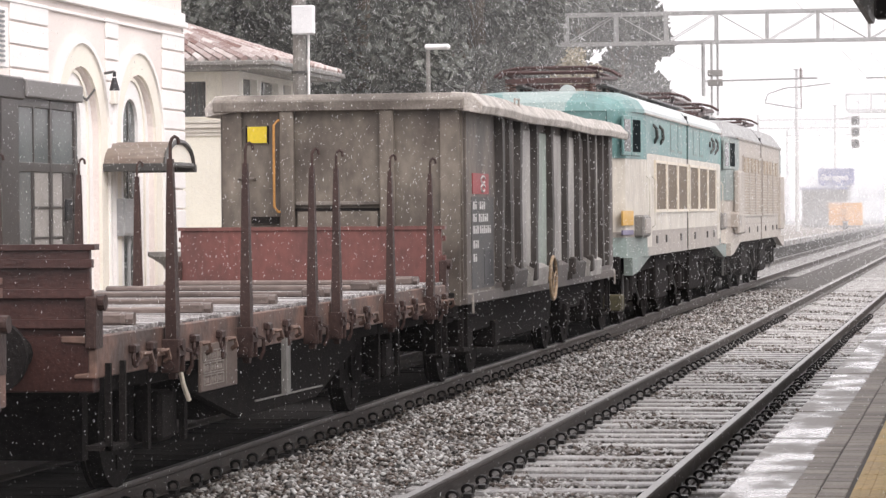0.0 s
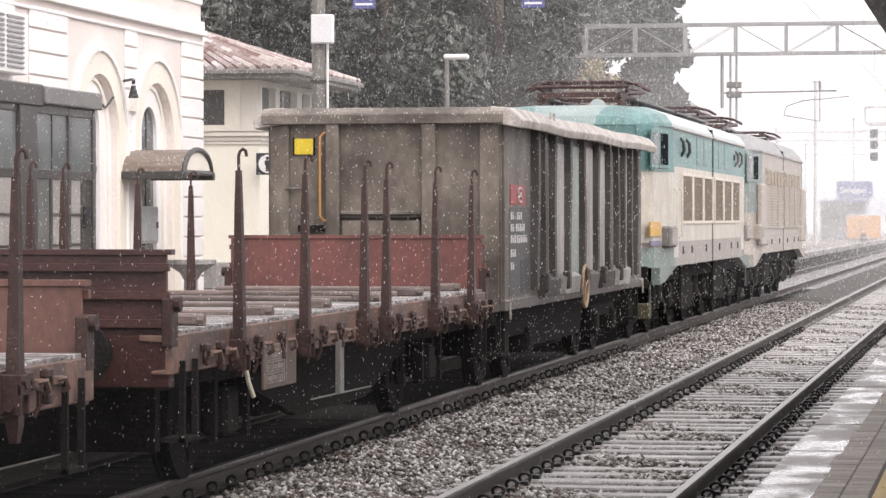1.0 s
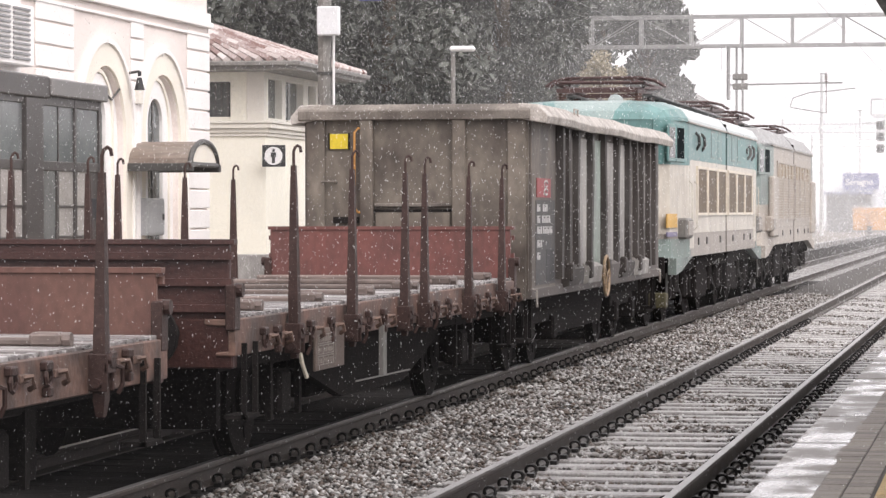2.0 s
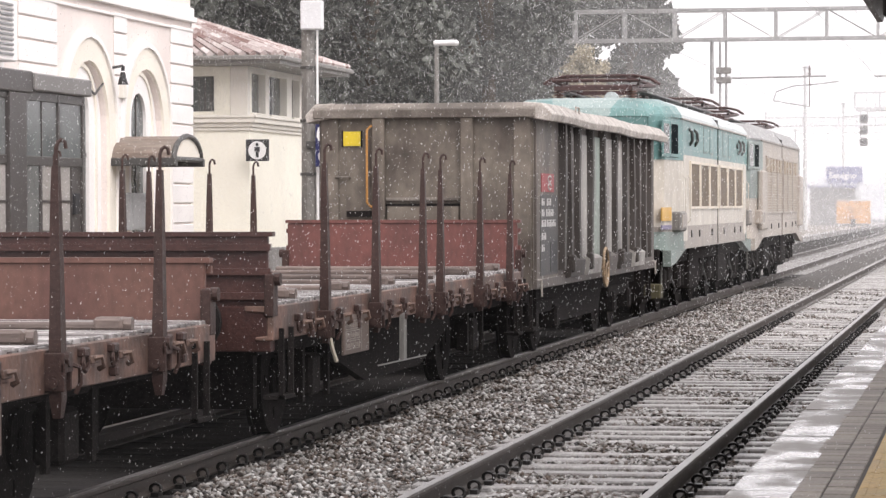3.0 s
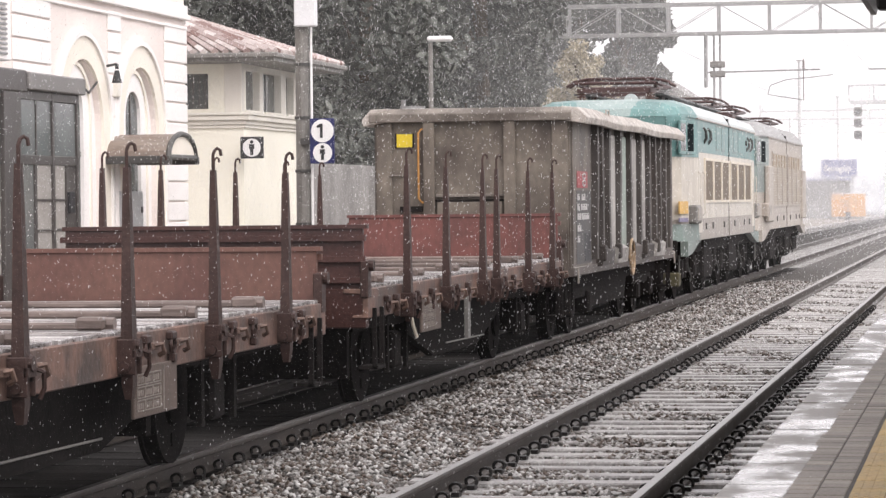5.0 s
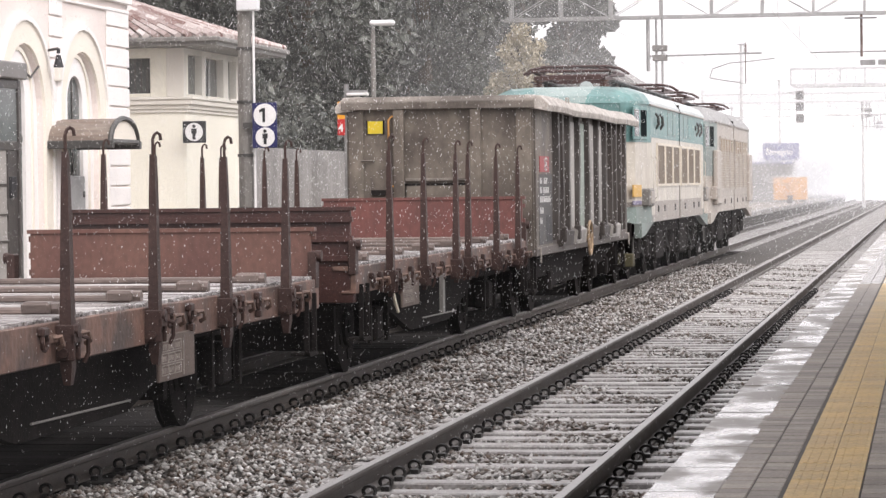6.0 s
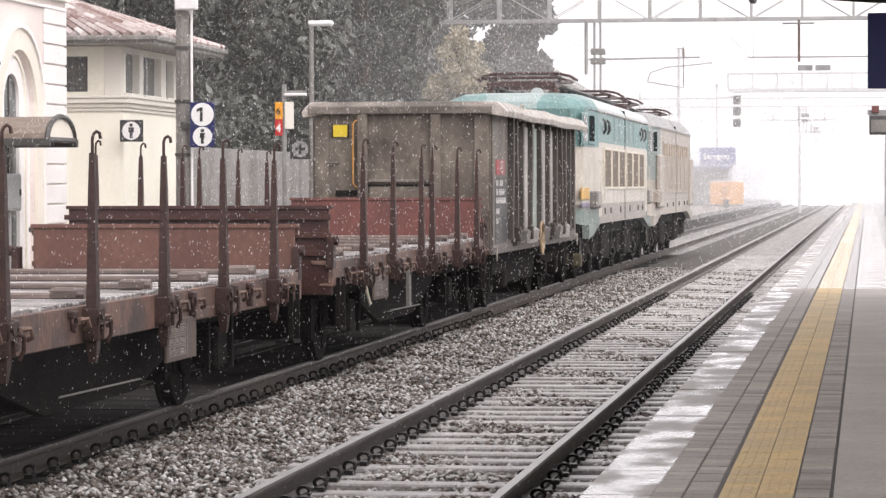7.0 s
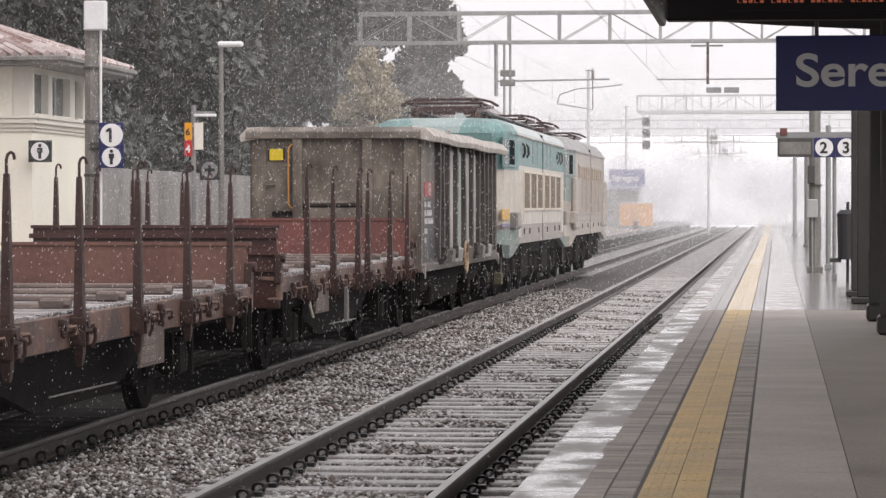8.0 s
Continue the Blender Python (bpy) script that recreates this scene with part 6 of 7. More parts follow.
def street_lamp(x, y, h, label):
    o = thing("platform_lamp", label, "lamp post")
    part("post", rod(bmesh.new(), (x, y, PLAT), (x, y, h), 0.07, 0.045, 10), M_pole, o)
    bm = bmesh.new()
    box(bm, x - 0.06, x + 0.46, y - 0.12, y + 0.12, h - 0.02, h + 0.09, bevel=0.035)
    part("lamp_head", bm, M_sign_white, o, "flat white lamp head")
    part("post_cap", rod(bmesh.new(), (x, y, h - 0.05), (x, y, h + 0.03), 0.055, seg=10), M_grey, o)


street_lamp(-11.55, 62.5, 5.24, "slim grey lamp post with flat white head")


def hanging_plate(x, y, z):
    o = thing("overhead_plate", "small pale blue plate hung from a span wire", "sign")
    part("plate", B(x, x + 0.52, y - 0.02, y + 0.02, z, z + 0.5, bevel=0.01), M_blue_far, o)
    bm = bmesh.new()
    for k in range(2):
        box(bm, x + 0.06, x + 0.46, y - 0.026, y - 0.02, z + 0.08 + k * 0.14, z + 0.13 + k * 0.14)
    part("lettering_bar", bm, M_sign_white, o)
    for k in (0.05, 0.47):
        part("hanger", rod(bmesh.new(), (x + k, y, z + 0.5), (x + k, y, 9.0), 0.008, seg=5), M_dgrey, o)


hanging_plate(-14.76, 68.0, 6.70)
hanging_plate(-10.83, 68.0, 6.67)
sp = thing("span_wire", "thin span wire between two masts above the platform", "cable")
part("cable", rod(bmesh.new(), (-18.5, 68, 9.0), (6.5, 68, 9.0), 0.012, seg=5), M_wire, sp)
for x in (-18.5, 6.5):
    part("mast", rod(bmesh.new(), (x, 68, -0.45), (x, 68, 9.3), 0.12, 0.09, 10), M_gantry, sp)

# ---- island platform on which the camera stands ----
isl = thing("platform_island", "wet island platform with pale coping, dark pavers and yellow tactile strip", "platform", kind="structure")
part("platform_body", B(-1.24, 5.2, -12, 420, -0.5, PLAT - 0.007), M_paver_bed, isl)
part("platform_face", B(-1.27, -1.24, -12, 420, -0.5, PLAT - 0.10), M_concrete, isl)
part("asphalt", B(0.40, 5.2, -12, 41.8, PLAT - 0.02, PLAT), M_asphalt, isl, "smooth dark grey asphalt")
part("wet_asphalt", B(0.40, 5.2, 41.8, 420, PLAT - 0.02, PLAT), M_asphalt_wet, isl, "shining wet asphalt beyond the canopy")
def wetten(ob, y, wet):
    """Beyond the canopy's cover the paving is rain-wet."""
    if y > 41.8:
        ob.material_slots[0].link = "OBJECT"
        ob.material_slots[0].material = wet


strip0 = None
for i in range(60):
    y = 8 + i * 1.5
    if strip0 is None:
        strip0 = part("pale_slab", B(-0.275, 0.275, -0.747, 0.747, -0.03, 0.0, bevel=0.003), M_strip, isl, "pale grey smooth paving slab")
        strip0.location = (0.12, y, PLAT)
    else:
        pc = share(strip0, 0.12, y, PLAT + random.uniform(-0.001, 0.001), isl)
        wetten(pc, y, M_strip_wet)
part("pale_strip", B(-0.155, 0.395, 97.4, 420, PLAT - 0.02, PLAT), M_strip_wet, isl)
c0 = None
for i in range(100):
    y = 6 + i * 1.2
    if c0 is None:
        c0 = part("coping_slab", B(-0.17, 0.17, -0.594, 0.594, -0.12, 0.0, bevel=0.012), M_coping, isl, "pale wet stone coping slab")
        c0.location = (-1.14, y, PLAT + 0.002)
    else:
        share(c0, -1.14 + random.uniform(-0.004, 0.004), y, PLAT + 0.002 + random.uniform(-0.003, 0.003), isl)
part("far_coping", B(-1.31, -0.97, 126, 420, PLAT - 0.12, PLAT), M_coping, isl)
y0t = None
for i in range(150):
    for x in (-0.59, -0.42):
        y = 10 + i * 0.42
        if y0t is None:
            bm = bmesh.new()
            box(bm, -0.083, 0.083, -0.207, 0.207, -0.03, 0.0, bevel=0.003)
            for k in range(3):
                box(bm, -0.06 + k * 0.05, -0.04 + k * 0.05, -0.2, 0.2, 0.0, 0.004)
            y0t = part("tactile_tile", bm, M_yellow_tile, isl, "yellow ribbed tactile tile")
            y0t.location = (x, y, PLAT)
        else:
            pc = share(y0t, x, y, PLAT + random.uniform(-0.001, 0.001), isl)
            wetten(pc, y, M_yellow_wet)
part("far_tactile", B(-0.673, -0.337, 72.9, 420, PLAT - 0.02, PLAT), M_yellow_wet, isl)
COLS = ((-0.925, 0.088), (-0.765, 0.074), (-0.25, 0.082))
STEP = 0.20
firsts = {}
for i in range(98):
    for j, (x, hw) in enumerate(COLS):
        y = 12.5 + i * STEP + (0.1 if j % 2 else 0)
        if j not in firsts:
            firsts[j] = part("paver", B(-hw + 0.005, hw - 0.005, -0.093, 0.093, -0.03, 0.0, bevel=0.004), M_paver, isl, "dark worn paving block")
            firsts[j].location = (x, y, PLAT)
        else:
            share(firsts[j], x, y, PLAT + random.uniform(-0.002, 0.002), isl)
for nm, ia, ib, mm in (("further_pavers", 98, 146, M_paver), ("wet_pavers", 146, 560, M_paver_wet)):
    bm = bmesh.new()
    for i in range(ia, ib):
        for j, (x, hw) in enumerate(COLS):
            y = 12.5 + i * STEP + (0.1 if j % 2 else 0)
            box(bm, x - hw + 0.005, x + hw - 0.005, y - 0.093, y + 0.093, PLAT - 0.03, PLAT)
    tagged(part(nm, bm, mm, isl), kind="stuff")
for xa, xb in ((-1.01, -0.69), (-0.33, -0.165)):
    part("far_paving", B(xa, xb, 124.6, 420, PLAT - 0.02, PLAT), M_paver_wet, isl)


def island_canopy():
    c = thing("platform_canopy", "dark steel platform canopy with deep fascia over the island", "canopy", kind="structure")
    y1 = 38.6
    x0, x1 = -1.45, 4.4
    part("roof_sheet", B(x0, x1, -14, y1, 4.36, 4.44), M_canopy, c)
    bm = bmesh.new()
    prism(bm, [(x0 - 0.02, 4.44), (x0 - 0.02, 4.16), (x0 + 0.05, 4.16), (x0 + 0.10, 4.36), (x0 + 0.10, 4.44)], -14, y1)
    part("edge_fascia", bm, M_canopy, c, "dark gutter edge")
    bm = bmesh.new()
    prism(bm, [(x0 + 0.1, 4.26), (0.0, 4.16), (1.2, 4.10), (2.5, 4.16), (x1, 4.26), (x1, 4.62), (x0, 4.62)], y1 - 0.04, y1 + 0.04)
    part("end_fascia", bm, M_canopy, c, "dark shallow end fascia")
    for y in np.arange(-9.0, 38, 6.85):
        bm = bmesh.new()
        prism(bm, [(x0 + 0.12, 4.34), (1.0, 4.05), (1.5, 4.05), (x1, 4.34), (x1, 4.36), (x0 + 0.12, 4.36)], y - 0.08, y + 0.08)
        part("rafter", bm, M_canopy, c)
    return c


island_canopy()


def canopy_post(x, y):
    o = thing("canopy_post", "dark riveted steel column of the platform canopy", "column", "canopy columns")
    part("base", B(x - 0.20, x + 0.20, y - 0.24, y + 0.24, PLAT, PLAT + 0.22, bevel=0.03), M_canopy, o)
    part("shaft", B(x - 0.13, x + 0.13, y - 0.05, y + 0.05, PLAT + 0.22, 4.08, bevel=0.01), M_canopy, o)
    for s in (-1, 1):
        part("flange", B(x - 0.16, x + 0.16, y + s * 0.16 - 0.03, y + s * 0.16 + 0.03, PLAT + 0.22, 4.08, bevel=0.008), M_canopy, o)
    part("downpipe", rod(bmesh.new(), (x - 0.02, y - 0.26, 2.3), (x - 0.02, y - 0.26, 4.0), 0.02, seg=8), M_grey, o, "pale thin pipe")
    part("kick_plate", B(x - 0.18, x + 0.18, y - 0.21, y - 0.195, PLAT + 0.22, PLAT + 0.9, bevel=0.004), M_canopy, o)


for y in (6.0, 33.9, 37.9):
    canopy_post(1.32 if y > 10 else 2.2, y)
for y in (44.6, 48.0):
    o = thing("platform_column", "dark square steel column on the platform", "column", "canopy columns")
    part("shaft", B(1.18, 1.42, y - 0.12, y + 0.12, PLAT + 0.1, 3.55, bevel=0.015), M_canopy, o)
    part("base", B(1.10, 1.50, y - 0.2, y + 0.2, PLAT, PLAT + 0.1, bevel=0.02), M_canopy, o)


def name_sign():
    s = thing("station_name_sign", "dark blue station name sign with white letters under the canopy", "sign", "station name signs")
    y, z0, z1 = 30.0, 2.805, 3.545
    part("panel", B(0.0, 2.55, y, y + 0.10, z0, z1, bevel=0.008), M_blue, s)
    text("name", "Seregno", 0.452, M_grey_letter, s, pose(0.187, y - 0.004, 3.050, 90) @ Matrix.Diagonal((1.17, 1, 1, 1)), bold=0.008)
    for x in (0.4, 2.1):
        part("hanger", rod(bmesh.new(), (x, y + 0.05, z1), (x, y + 0.05, 4.36), 0.02, seg=8), M_canopy, s)


M_grey_letter = mat("sign_letter_grey", (0.50, 0.50, 0.50), 0.5, vary=0.08)
name_sign()


def departure_board():
    b = thing("departure_board", "black hanging departure display with dim lettering", "display board")
    y = 27.0
    part("case", B(-0.98, 2.3, y, y + 0.3, 3.52, 3.98, bevel=0.02), M_board, b)
    part("screen", B(-0.42, 2.2, y - 0.012, y, 3.60, 3.92), M_board, b, "black display glass")
    bm = bmesh.new()
    for k in range(26):
        if k % 7 == 5:
            continue
        x = -0.34 + k * 0.05
        box(bm, x, x + 0.034, y - 0.018, y - 0.012, 3.668, 3.672 + 0.018 * (k % 3))
        box(bm, x, x + 0.010, y - 0.018, y - 0.012, 3.668, 3.715)
    part("lettering_bar", bm, M_amber_dim, b, "dim unreadable letters")
    for x in (-0.6, 1.9):
        part("hanger", rod(bmesh.new(), (x, y + 0.15, 3.98), (x, y + 0.15, 4.36), 0.025, seg=8), M_canopy, b)


M_amber_dim = mat("dim_led", (0.55, 0.16, 0.09), 0.6, vary=0.2, emit=0.22)
M_board = mat("display_black", (0.010, 0.009, 0.009), 0.6, vary=0.2, gloss=0.2)
departure_board()


def track_signs():
    s = thing("track_number_sign", "blue track number sign with white discs two and three", "sign", "track signs")
    y, z = 59.0, 3.005
    for x, t in ((0.93, "2"), (1.36, "3")):
        part("panel", B(x - 0.20, x + 0.20, y, y + 0.05, z - 0.19, z + 0.19, bevel=0.008), M_blue, s)
        part("disc", disc(bmesh.new(), (x, y - 0.008, z), 0.175, 0.012), M_sign_white, s)
        text("number", t, 0.30, M_black, s, pose(x - 0.085, y - 0.018, z - 0.105, 90), bold=0.008)
    part("rail", B(0.0, 1.62, y + 0.05, y + 0.10, z + 0.19, z + 0.30), M_grey, s)
    d = thing("track_display", "dark grey platform display board", "display board")
    part("case", B(0.03, 0.71, y - 0.02, y + 0.14, z - 0.18, z + 0.19, bevel=0.015), M_dgrey, d)
    part("screen", B(0.07, 0.67, y - 0.028, y - 0.02, z - 0.13, z + 0.11), M_pole, d)
    part("top_box", B(0.08, 0.22, y, y + 0.1, z + 0.24, z + 0.38, bevel=0.01), M_red, d, "small dull red box")
    for x, yy, h, r, mm in ((1.13, 59.12, 3.3, 0.04, M_grey), (0.84, 66.0, 4.1, 0.13, M_pole), (1.18, 69.0, 3.7, 0.06, M_grey), (1.02, 76.0, 3.6, 0.06, M_pole), (1.24, 95.0, 3.8, 0.10, M_grey),
                            (1.10, 108.0, 3.8, 0.10, M_pole), (1.30, 125.0, 3.8, 0.1, M_pole), (0.9, 145.0, 4.2, 0.1, M_grey)):
        o = thing("platform_post", "slim grey post along the platform", "post", "platform posts")
        part("shaft", rod(bmesh.new(), (x, yy, PLAT), (x, yy, h), r, seg=10), mm, o)
        part("foot", B(x - r * 1.35, x + r * 1.35, yy - r * 1.35, yy + r * 1.35, PLAT, PLAT + 0.12, bevel=0.01), mm, o)
    o = thing("speaker_box", "small grey box on a platform post", "loudspeaker")
    part("case", B(0.68, 0.84, 65.7, 65.9, 2.35, 2.75, bevel=0.02), M_dgrey, o)
    part("arm", B(0.78, 1.0, 65.85, 66.0, 2.30, 2.34), M_dgrey, o)
    o = thing("switch_box", "small pale switch box on a platform post", "utility box")
    part("case", B(0.66, 0.90, 65.70, 65.86, 1.62, 2.02, bevel=0.02), M_cabinet, o)
    part("cable_pipe", rod(bmesh.new(), (0.78, 65.80, PLAT), (0.78, 65.80, 1.62), 0.025, seg=8), M_grey, o)
    o = thing("ticket_machine", "grey box cabinet on the platform", "cabinet")
    part("body", B(0.92, 1.22, 82, 82.4, PLAT + 0.25, PLAT + 1.15, bevel=0.03), M_pole, o)
    part("foot", B(0.98, 1.16, 82.05, 82.35, PLAT, PLAT + 0.25), M_dgrey, o)


track_signs()


def litter_bin():
    o = thing("litter_bin", "black litter bin on a slim post", "litter bin")
    x, y = 1.36, 58.0
    part("post", rod(bmesh.new(), (x, y, PLAT), (x, y, 1.95), 0.03, seg=8), M_black, o)
    part("bucket", rod(bmesh.new(), (x - 0.02, y - 0.1, PLAT + 0.42), (x - 0.02, y - 0.1, 1.72), 0.17, 0.19, 14), M_black, o)
    part("lid", rod(bmesh.new(), (x - 0.02, y - 0.1, 1.72), (x - 0.02, y - 0.1, 1.80), 0.2, 0.12, 14), M_black, o)
    part("bench_stub", B(x - 0.34, x - 0.12, y - 0.05, y + 0.05, PLAT + 0.36, PLAT + 0.44), M_dgrey, o)


litter_bin()

# ---- trees behind the station ----
def tree(name, x, y, h, r, n_leaf, leaf, material, label, base=0.25, seed=0, category="tree", squeeze=1.0, lean=0.0):
    """Tapered trunk, limbs, and a crown of many single leaf sprays gathered in uneven clumps."""
    rng = np.random.default_rng(seed + 100)
    o = thing(name, label, category, at=(x, y, -0.45))
    bm = bmesh.new()
    rod(bm, (0, 0, 0), (lean, 0, h * 0.8), 0.035 * h * 0.6, 0.05, 9)
    part("trunk", bm, M_bark, o)
    nc = 46
    zc = base * h + (h * (1 - base)) * rng.uniform(0, 1, nc)
    prof = np.sin(np.clip((zc / h - base) / (1 - base), 0.04, 0.97) * math.pi) ** 0.55
    ang = rng.uniform(0, 6.283, nc)
    rad = r * prof * rng.uniform(0.25, 0.95, nc)
    cx, cy = rad * np.cos(ang) + lean * zc / h, rad * np.sin(ang) * squeeze
    size = r * rng.uniform(0.22, 0.42, nc)
    for i in range(0, nc, 3):
        part("limb", rod(bmesh.new(), (lean * 0.3, 0, max(0.2, zc[i] - 0.12 * h)), (cx[i] * 0.8, cy[i] * 0.8, zc[i]), 0.09, 0.03, 5), M_bark, o)
    k = rng.integers(0, nc, n_leaf)
    d = rng.normal(0, 1, (n_leaf, 3))
    d /= np.linalg.norm(d, axis=1)[:, None]
    p = np.stack([cx[k], cy[k], zc[k]], 1) + d * (size[k] * rng.uniform(0.3, 1.1, n_leaf))[:, None]
    s = leaf * rng.uniform(0.5, 1.4, n_leaf)
    u = rng.normal(0, 1, (n_leaf, 3))
    u /= np.linalg.norm(u, axis=1)[:, None]
    w = np.cross(u, rng.normal(0, 1, (n_leaf, 3)))
    w /= np.linalg.norm(w, axis=1)[:, None]
    u, w = u * s[:, None], w * s[:, None] * 0.45
    v = np.stack([p - u, p + w, p + u, p - w], 1)
    f = np.arange(n_leaf * 4).reshape(-1, 4)
    c = from_arrays("crown", v.reshape(-1, 3), f, material, o)
    return o


for i, (x, y, h, r) in enumerate(((-27.5, 88, 19, 5.2), (-22.5, 84, 18, 5.0), (-18.6, 90, 19, 4.4), (-21.5, 102, 21, 5.5), (-17.4, 98, 18, 2.6), (-26.0, 106, 22, 5.8), (-15.7, 94, 17, 1.75), (-19.6, 95, 19, 3.2), (-16.9, 103, 18, 2.5))):
    tree("evergreen_tree", x, y, h, r, 38000, 0.19, M_leaf, "tall dark evergreen tree behind the platform wall", 0.12, i)
for i, (x, y, h, r) in enumerate(((-21.0, 150, 19, 3.0), (-18.4, 154, 18, 2.0), (-19.7, 147, 18, 1.9), (-17.6, 158, 15, 1.6))):
    tree("evergreen_tree", x, y, h, r, 15000, 0.30, M_leaf, "distant evergreen tree dimmed by sleet", 0.1, 20 + i)
tree("autumn_tree", -15.75, 118, 8.4, 1.3, 13000, 0.075, M_leaf_dry, "small tree with sparse yellow-brown leaves", 0.35, 31)
tree("shrub", -17.2, 119, 6.2, 1.1, 2600, 0.16, M_leaf_green, "green shrub beside the autumn tree", 0.25, 32, "shrub")
for i in range(5):
    tree("ivy_shrub", -17.0 - 0.3 * (i % 2), 68 + 3.3 * i, 4.1 + 0.5 * (i % 3), 1.15, 4200, 0.13, M_leaf, "dark shrub leaning over the concrete wall", 0.2, 40 + i, "shrub")


def far_house():
    h = thing("far_house", "pale house with grey gabled roof beyond the trees", "house")
    x0, x1, y0, y1 = -20.5, -15.2, 165, 175
    part("wall", B(x0, x1, y0, y1, -0.45, 6.6), M_cornice, h)
    bm = bmesh.new()
    prism(bm, [(x0 - 0.6, 6.5), (x1 + 0.6, 6.5), ((x0 + x1) / 2, 8.6)], y0 - 0.6, y1 + 0.6)
    part("roof", bm, M_pole, h)
    for y in (167, 171):
        w = part("window", B(x1, x1 + 0.05, y, y + 1.0, 3.4, 4.9), M_doorglass, h)
        part("sill", B(x1, x1 + 0.12, y - 0.1, y + 1.1, 3.28, 3.4), M_concrete, w)


far_house()


# ---- overhead line ----
def truss(parent, name, x0, x1, y, z0, z1, depth, bays, m, r=0.05):
    """A lattice beam across the tracks."""
    for yy in (y - depth / 2, y + depth / 2):
        for z in (z0, z1):
            part("chord", B(x0, x1, yy - r, yy + r, z - r, z + r), m, parent)
        step = (x1 - x0) / bays
        for i in range(bays + 1):
            x = x0 + i * step
            part("upright", B(x - r * 0.8, x + r * 0.8, yy - r * 0.7, yy + r * 0.7, z0, z1), m, parent)
            if i < bays:
                a, b = (z0, z1) if i % 2 else (z1, z0)
                part("diagonal", rod(bmesh.new(), (x, yy, a), (x + step, yy, b), r * 0.32, seg=5), m, parent)


def mast(parent, x, y, h, m=None):
    part("mast", rod(bmesh.new(), (x, y, -0.45), (x, y, h), 0.13, 0.09, 10), m or M_gantry, parent)


def cantilever(parent, x_drop, x_wire, y, z_top):
    """Drop tube, insulators, arm and registration arm carrying the wires over one track."""
    part("drop_tube", rod(bmesh.new(), (x_drop, y, z_top), (x_drop, y, 5.9), 0.07, seg=8), M_gantry, parent)
    for k in (0.30, 0.52):
        part("drop_tube", rod(bmesh.new(), (x_drop + k, y, z_top), (x_drop + k, y, 5.2), 0.05, seg=6), M_gantry, parent)
    for z in (6.75, 6.4):
        part("insulator_block", B(x_drop + 0.16, x_drop + 0.70, y - 0.12, y + 0.12, z - 0.13, z + 0.10, bevel=0.02), M_pole, parent)
    s = 1 if x_wire > x_drop else -1
    part("arm", rod(bmesh.new(), (x_drop, y, 6.45), (x_wire + s * 0.6, y, 6.5), 0.035, seg=6), M_gantry, parent)
    bm = bmesh.new()
    tube(bm, [(x_wire - s * 1.3, y, 5.62), (x_wire - s * 1.2, y, 5.95), (x_wire - s * 0.6, y, 6.15), (x_wire, y, 6.2)], 0.022)
    tube(bm, [(x_wire - s * 1.3, y, 5.62), (x_wire, y, 5.4)], 0.02)
    part("registration_arm", bm, M_gantry, parent)
    bm = bmesh.new()
    for k in range(5):
        disc(bm, (x_wire, y, 6.55 + k * 0.06), 0.07, 0.03, "z", 8)
    rod(bm, (x_wire, y, 5.4), (x_wire, y, 6.9), 0.018, seg=5)
    part("insulator", bm, M_insul, parent)


g1 = thing("catenary_gantry", "grey lattice steel gantry carrying the overhead wires across the tracks", "gantry", "gantries over the line")
truss(g1, "beam", -17.0, 5.0, 110.0, 7.86, 8.93, 0.7, 12, M_gantry, 0.055)
mast(g1, -17.2, 110, 9.6)
mast(g1, 5.2, 110, 9.6)
cantilever(g1, -10.15, -6.62, 110, 7.9)
part("drop_insulator", rod(bmesh.new(), (-2.45, 110, 7.86), (-2.45, 110, 6.3), 0.05, seg=7), M_insul, g1)
part("hanger_bar", B(-3.05, -1.9, 109.9, 110.1, 7.66, 7.72), M_gantry, g1)
part("cross_arm", rod(bmesh.new(), (-4.3, 110, 6.48), (2.0, 110, 6.48), 0.03, seg=6), M_gantry, g1)
for x in (-2.5, -1.86):
    part("plate", B(x, x + 0.54, 109.85, 109.9, 5.98, 6.18, bevel=0.01), M_grey, g1, "small grey plate under the arm")

g2 = thing("signal_gantry", "steel signal bridge with walkway over the tracks, haze in its pale colour", "gantry", "gantries over the line")
truss(g2, "beam", -7.5, 4.5, 165.0, 7.05, 7.9, 0.9, 9, M_gantry_hazed, 0.04)
part("walkway", B(-7.4, 4.4, 164.4, 165.6, 6.90, 7.00), M_gantry_hazed, g2)
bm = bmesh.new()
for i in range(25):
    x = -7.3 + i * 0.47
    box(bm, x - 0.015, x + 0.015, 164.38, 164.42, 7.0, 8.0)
part("railing", bm, M_gantry_hazed, g2)
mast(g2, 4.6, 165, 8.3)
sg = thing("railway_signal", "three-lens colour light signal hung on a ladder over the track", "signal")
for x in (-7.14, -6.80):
    part("hanger", B(x - 0.025, x + 0.025, 163.9, 163.95, 4.75, 7.1), M_gantry_hazed, sg)
for i in range(3):
    z = 6.45 - i * 0.62
    part("back_board", B(-7.19, -6.75, 163.8, 163.86, z - 0.24, z + 0.24, bevel=0.08), M_pole, sg)
    part("lens_hood", disc(bmesh.new(), (-6.97, 163.7, z), 0.20, 0.26, "y", 16), M_dgrey, sg)
    part("lens", disc(bmesh.new(), (-6.97, 163.56, z), 0.14, 0.02, "y", 14), M_black, sg)
part("platform", B(-7.3, -6.6, 163.8, 164.4, 6.86, 6.90), M_gantry_hazed, sg)

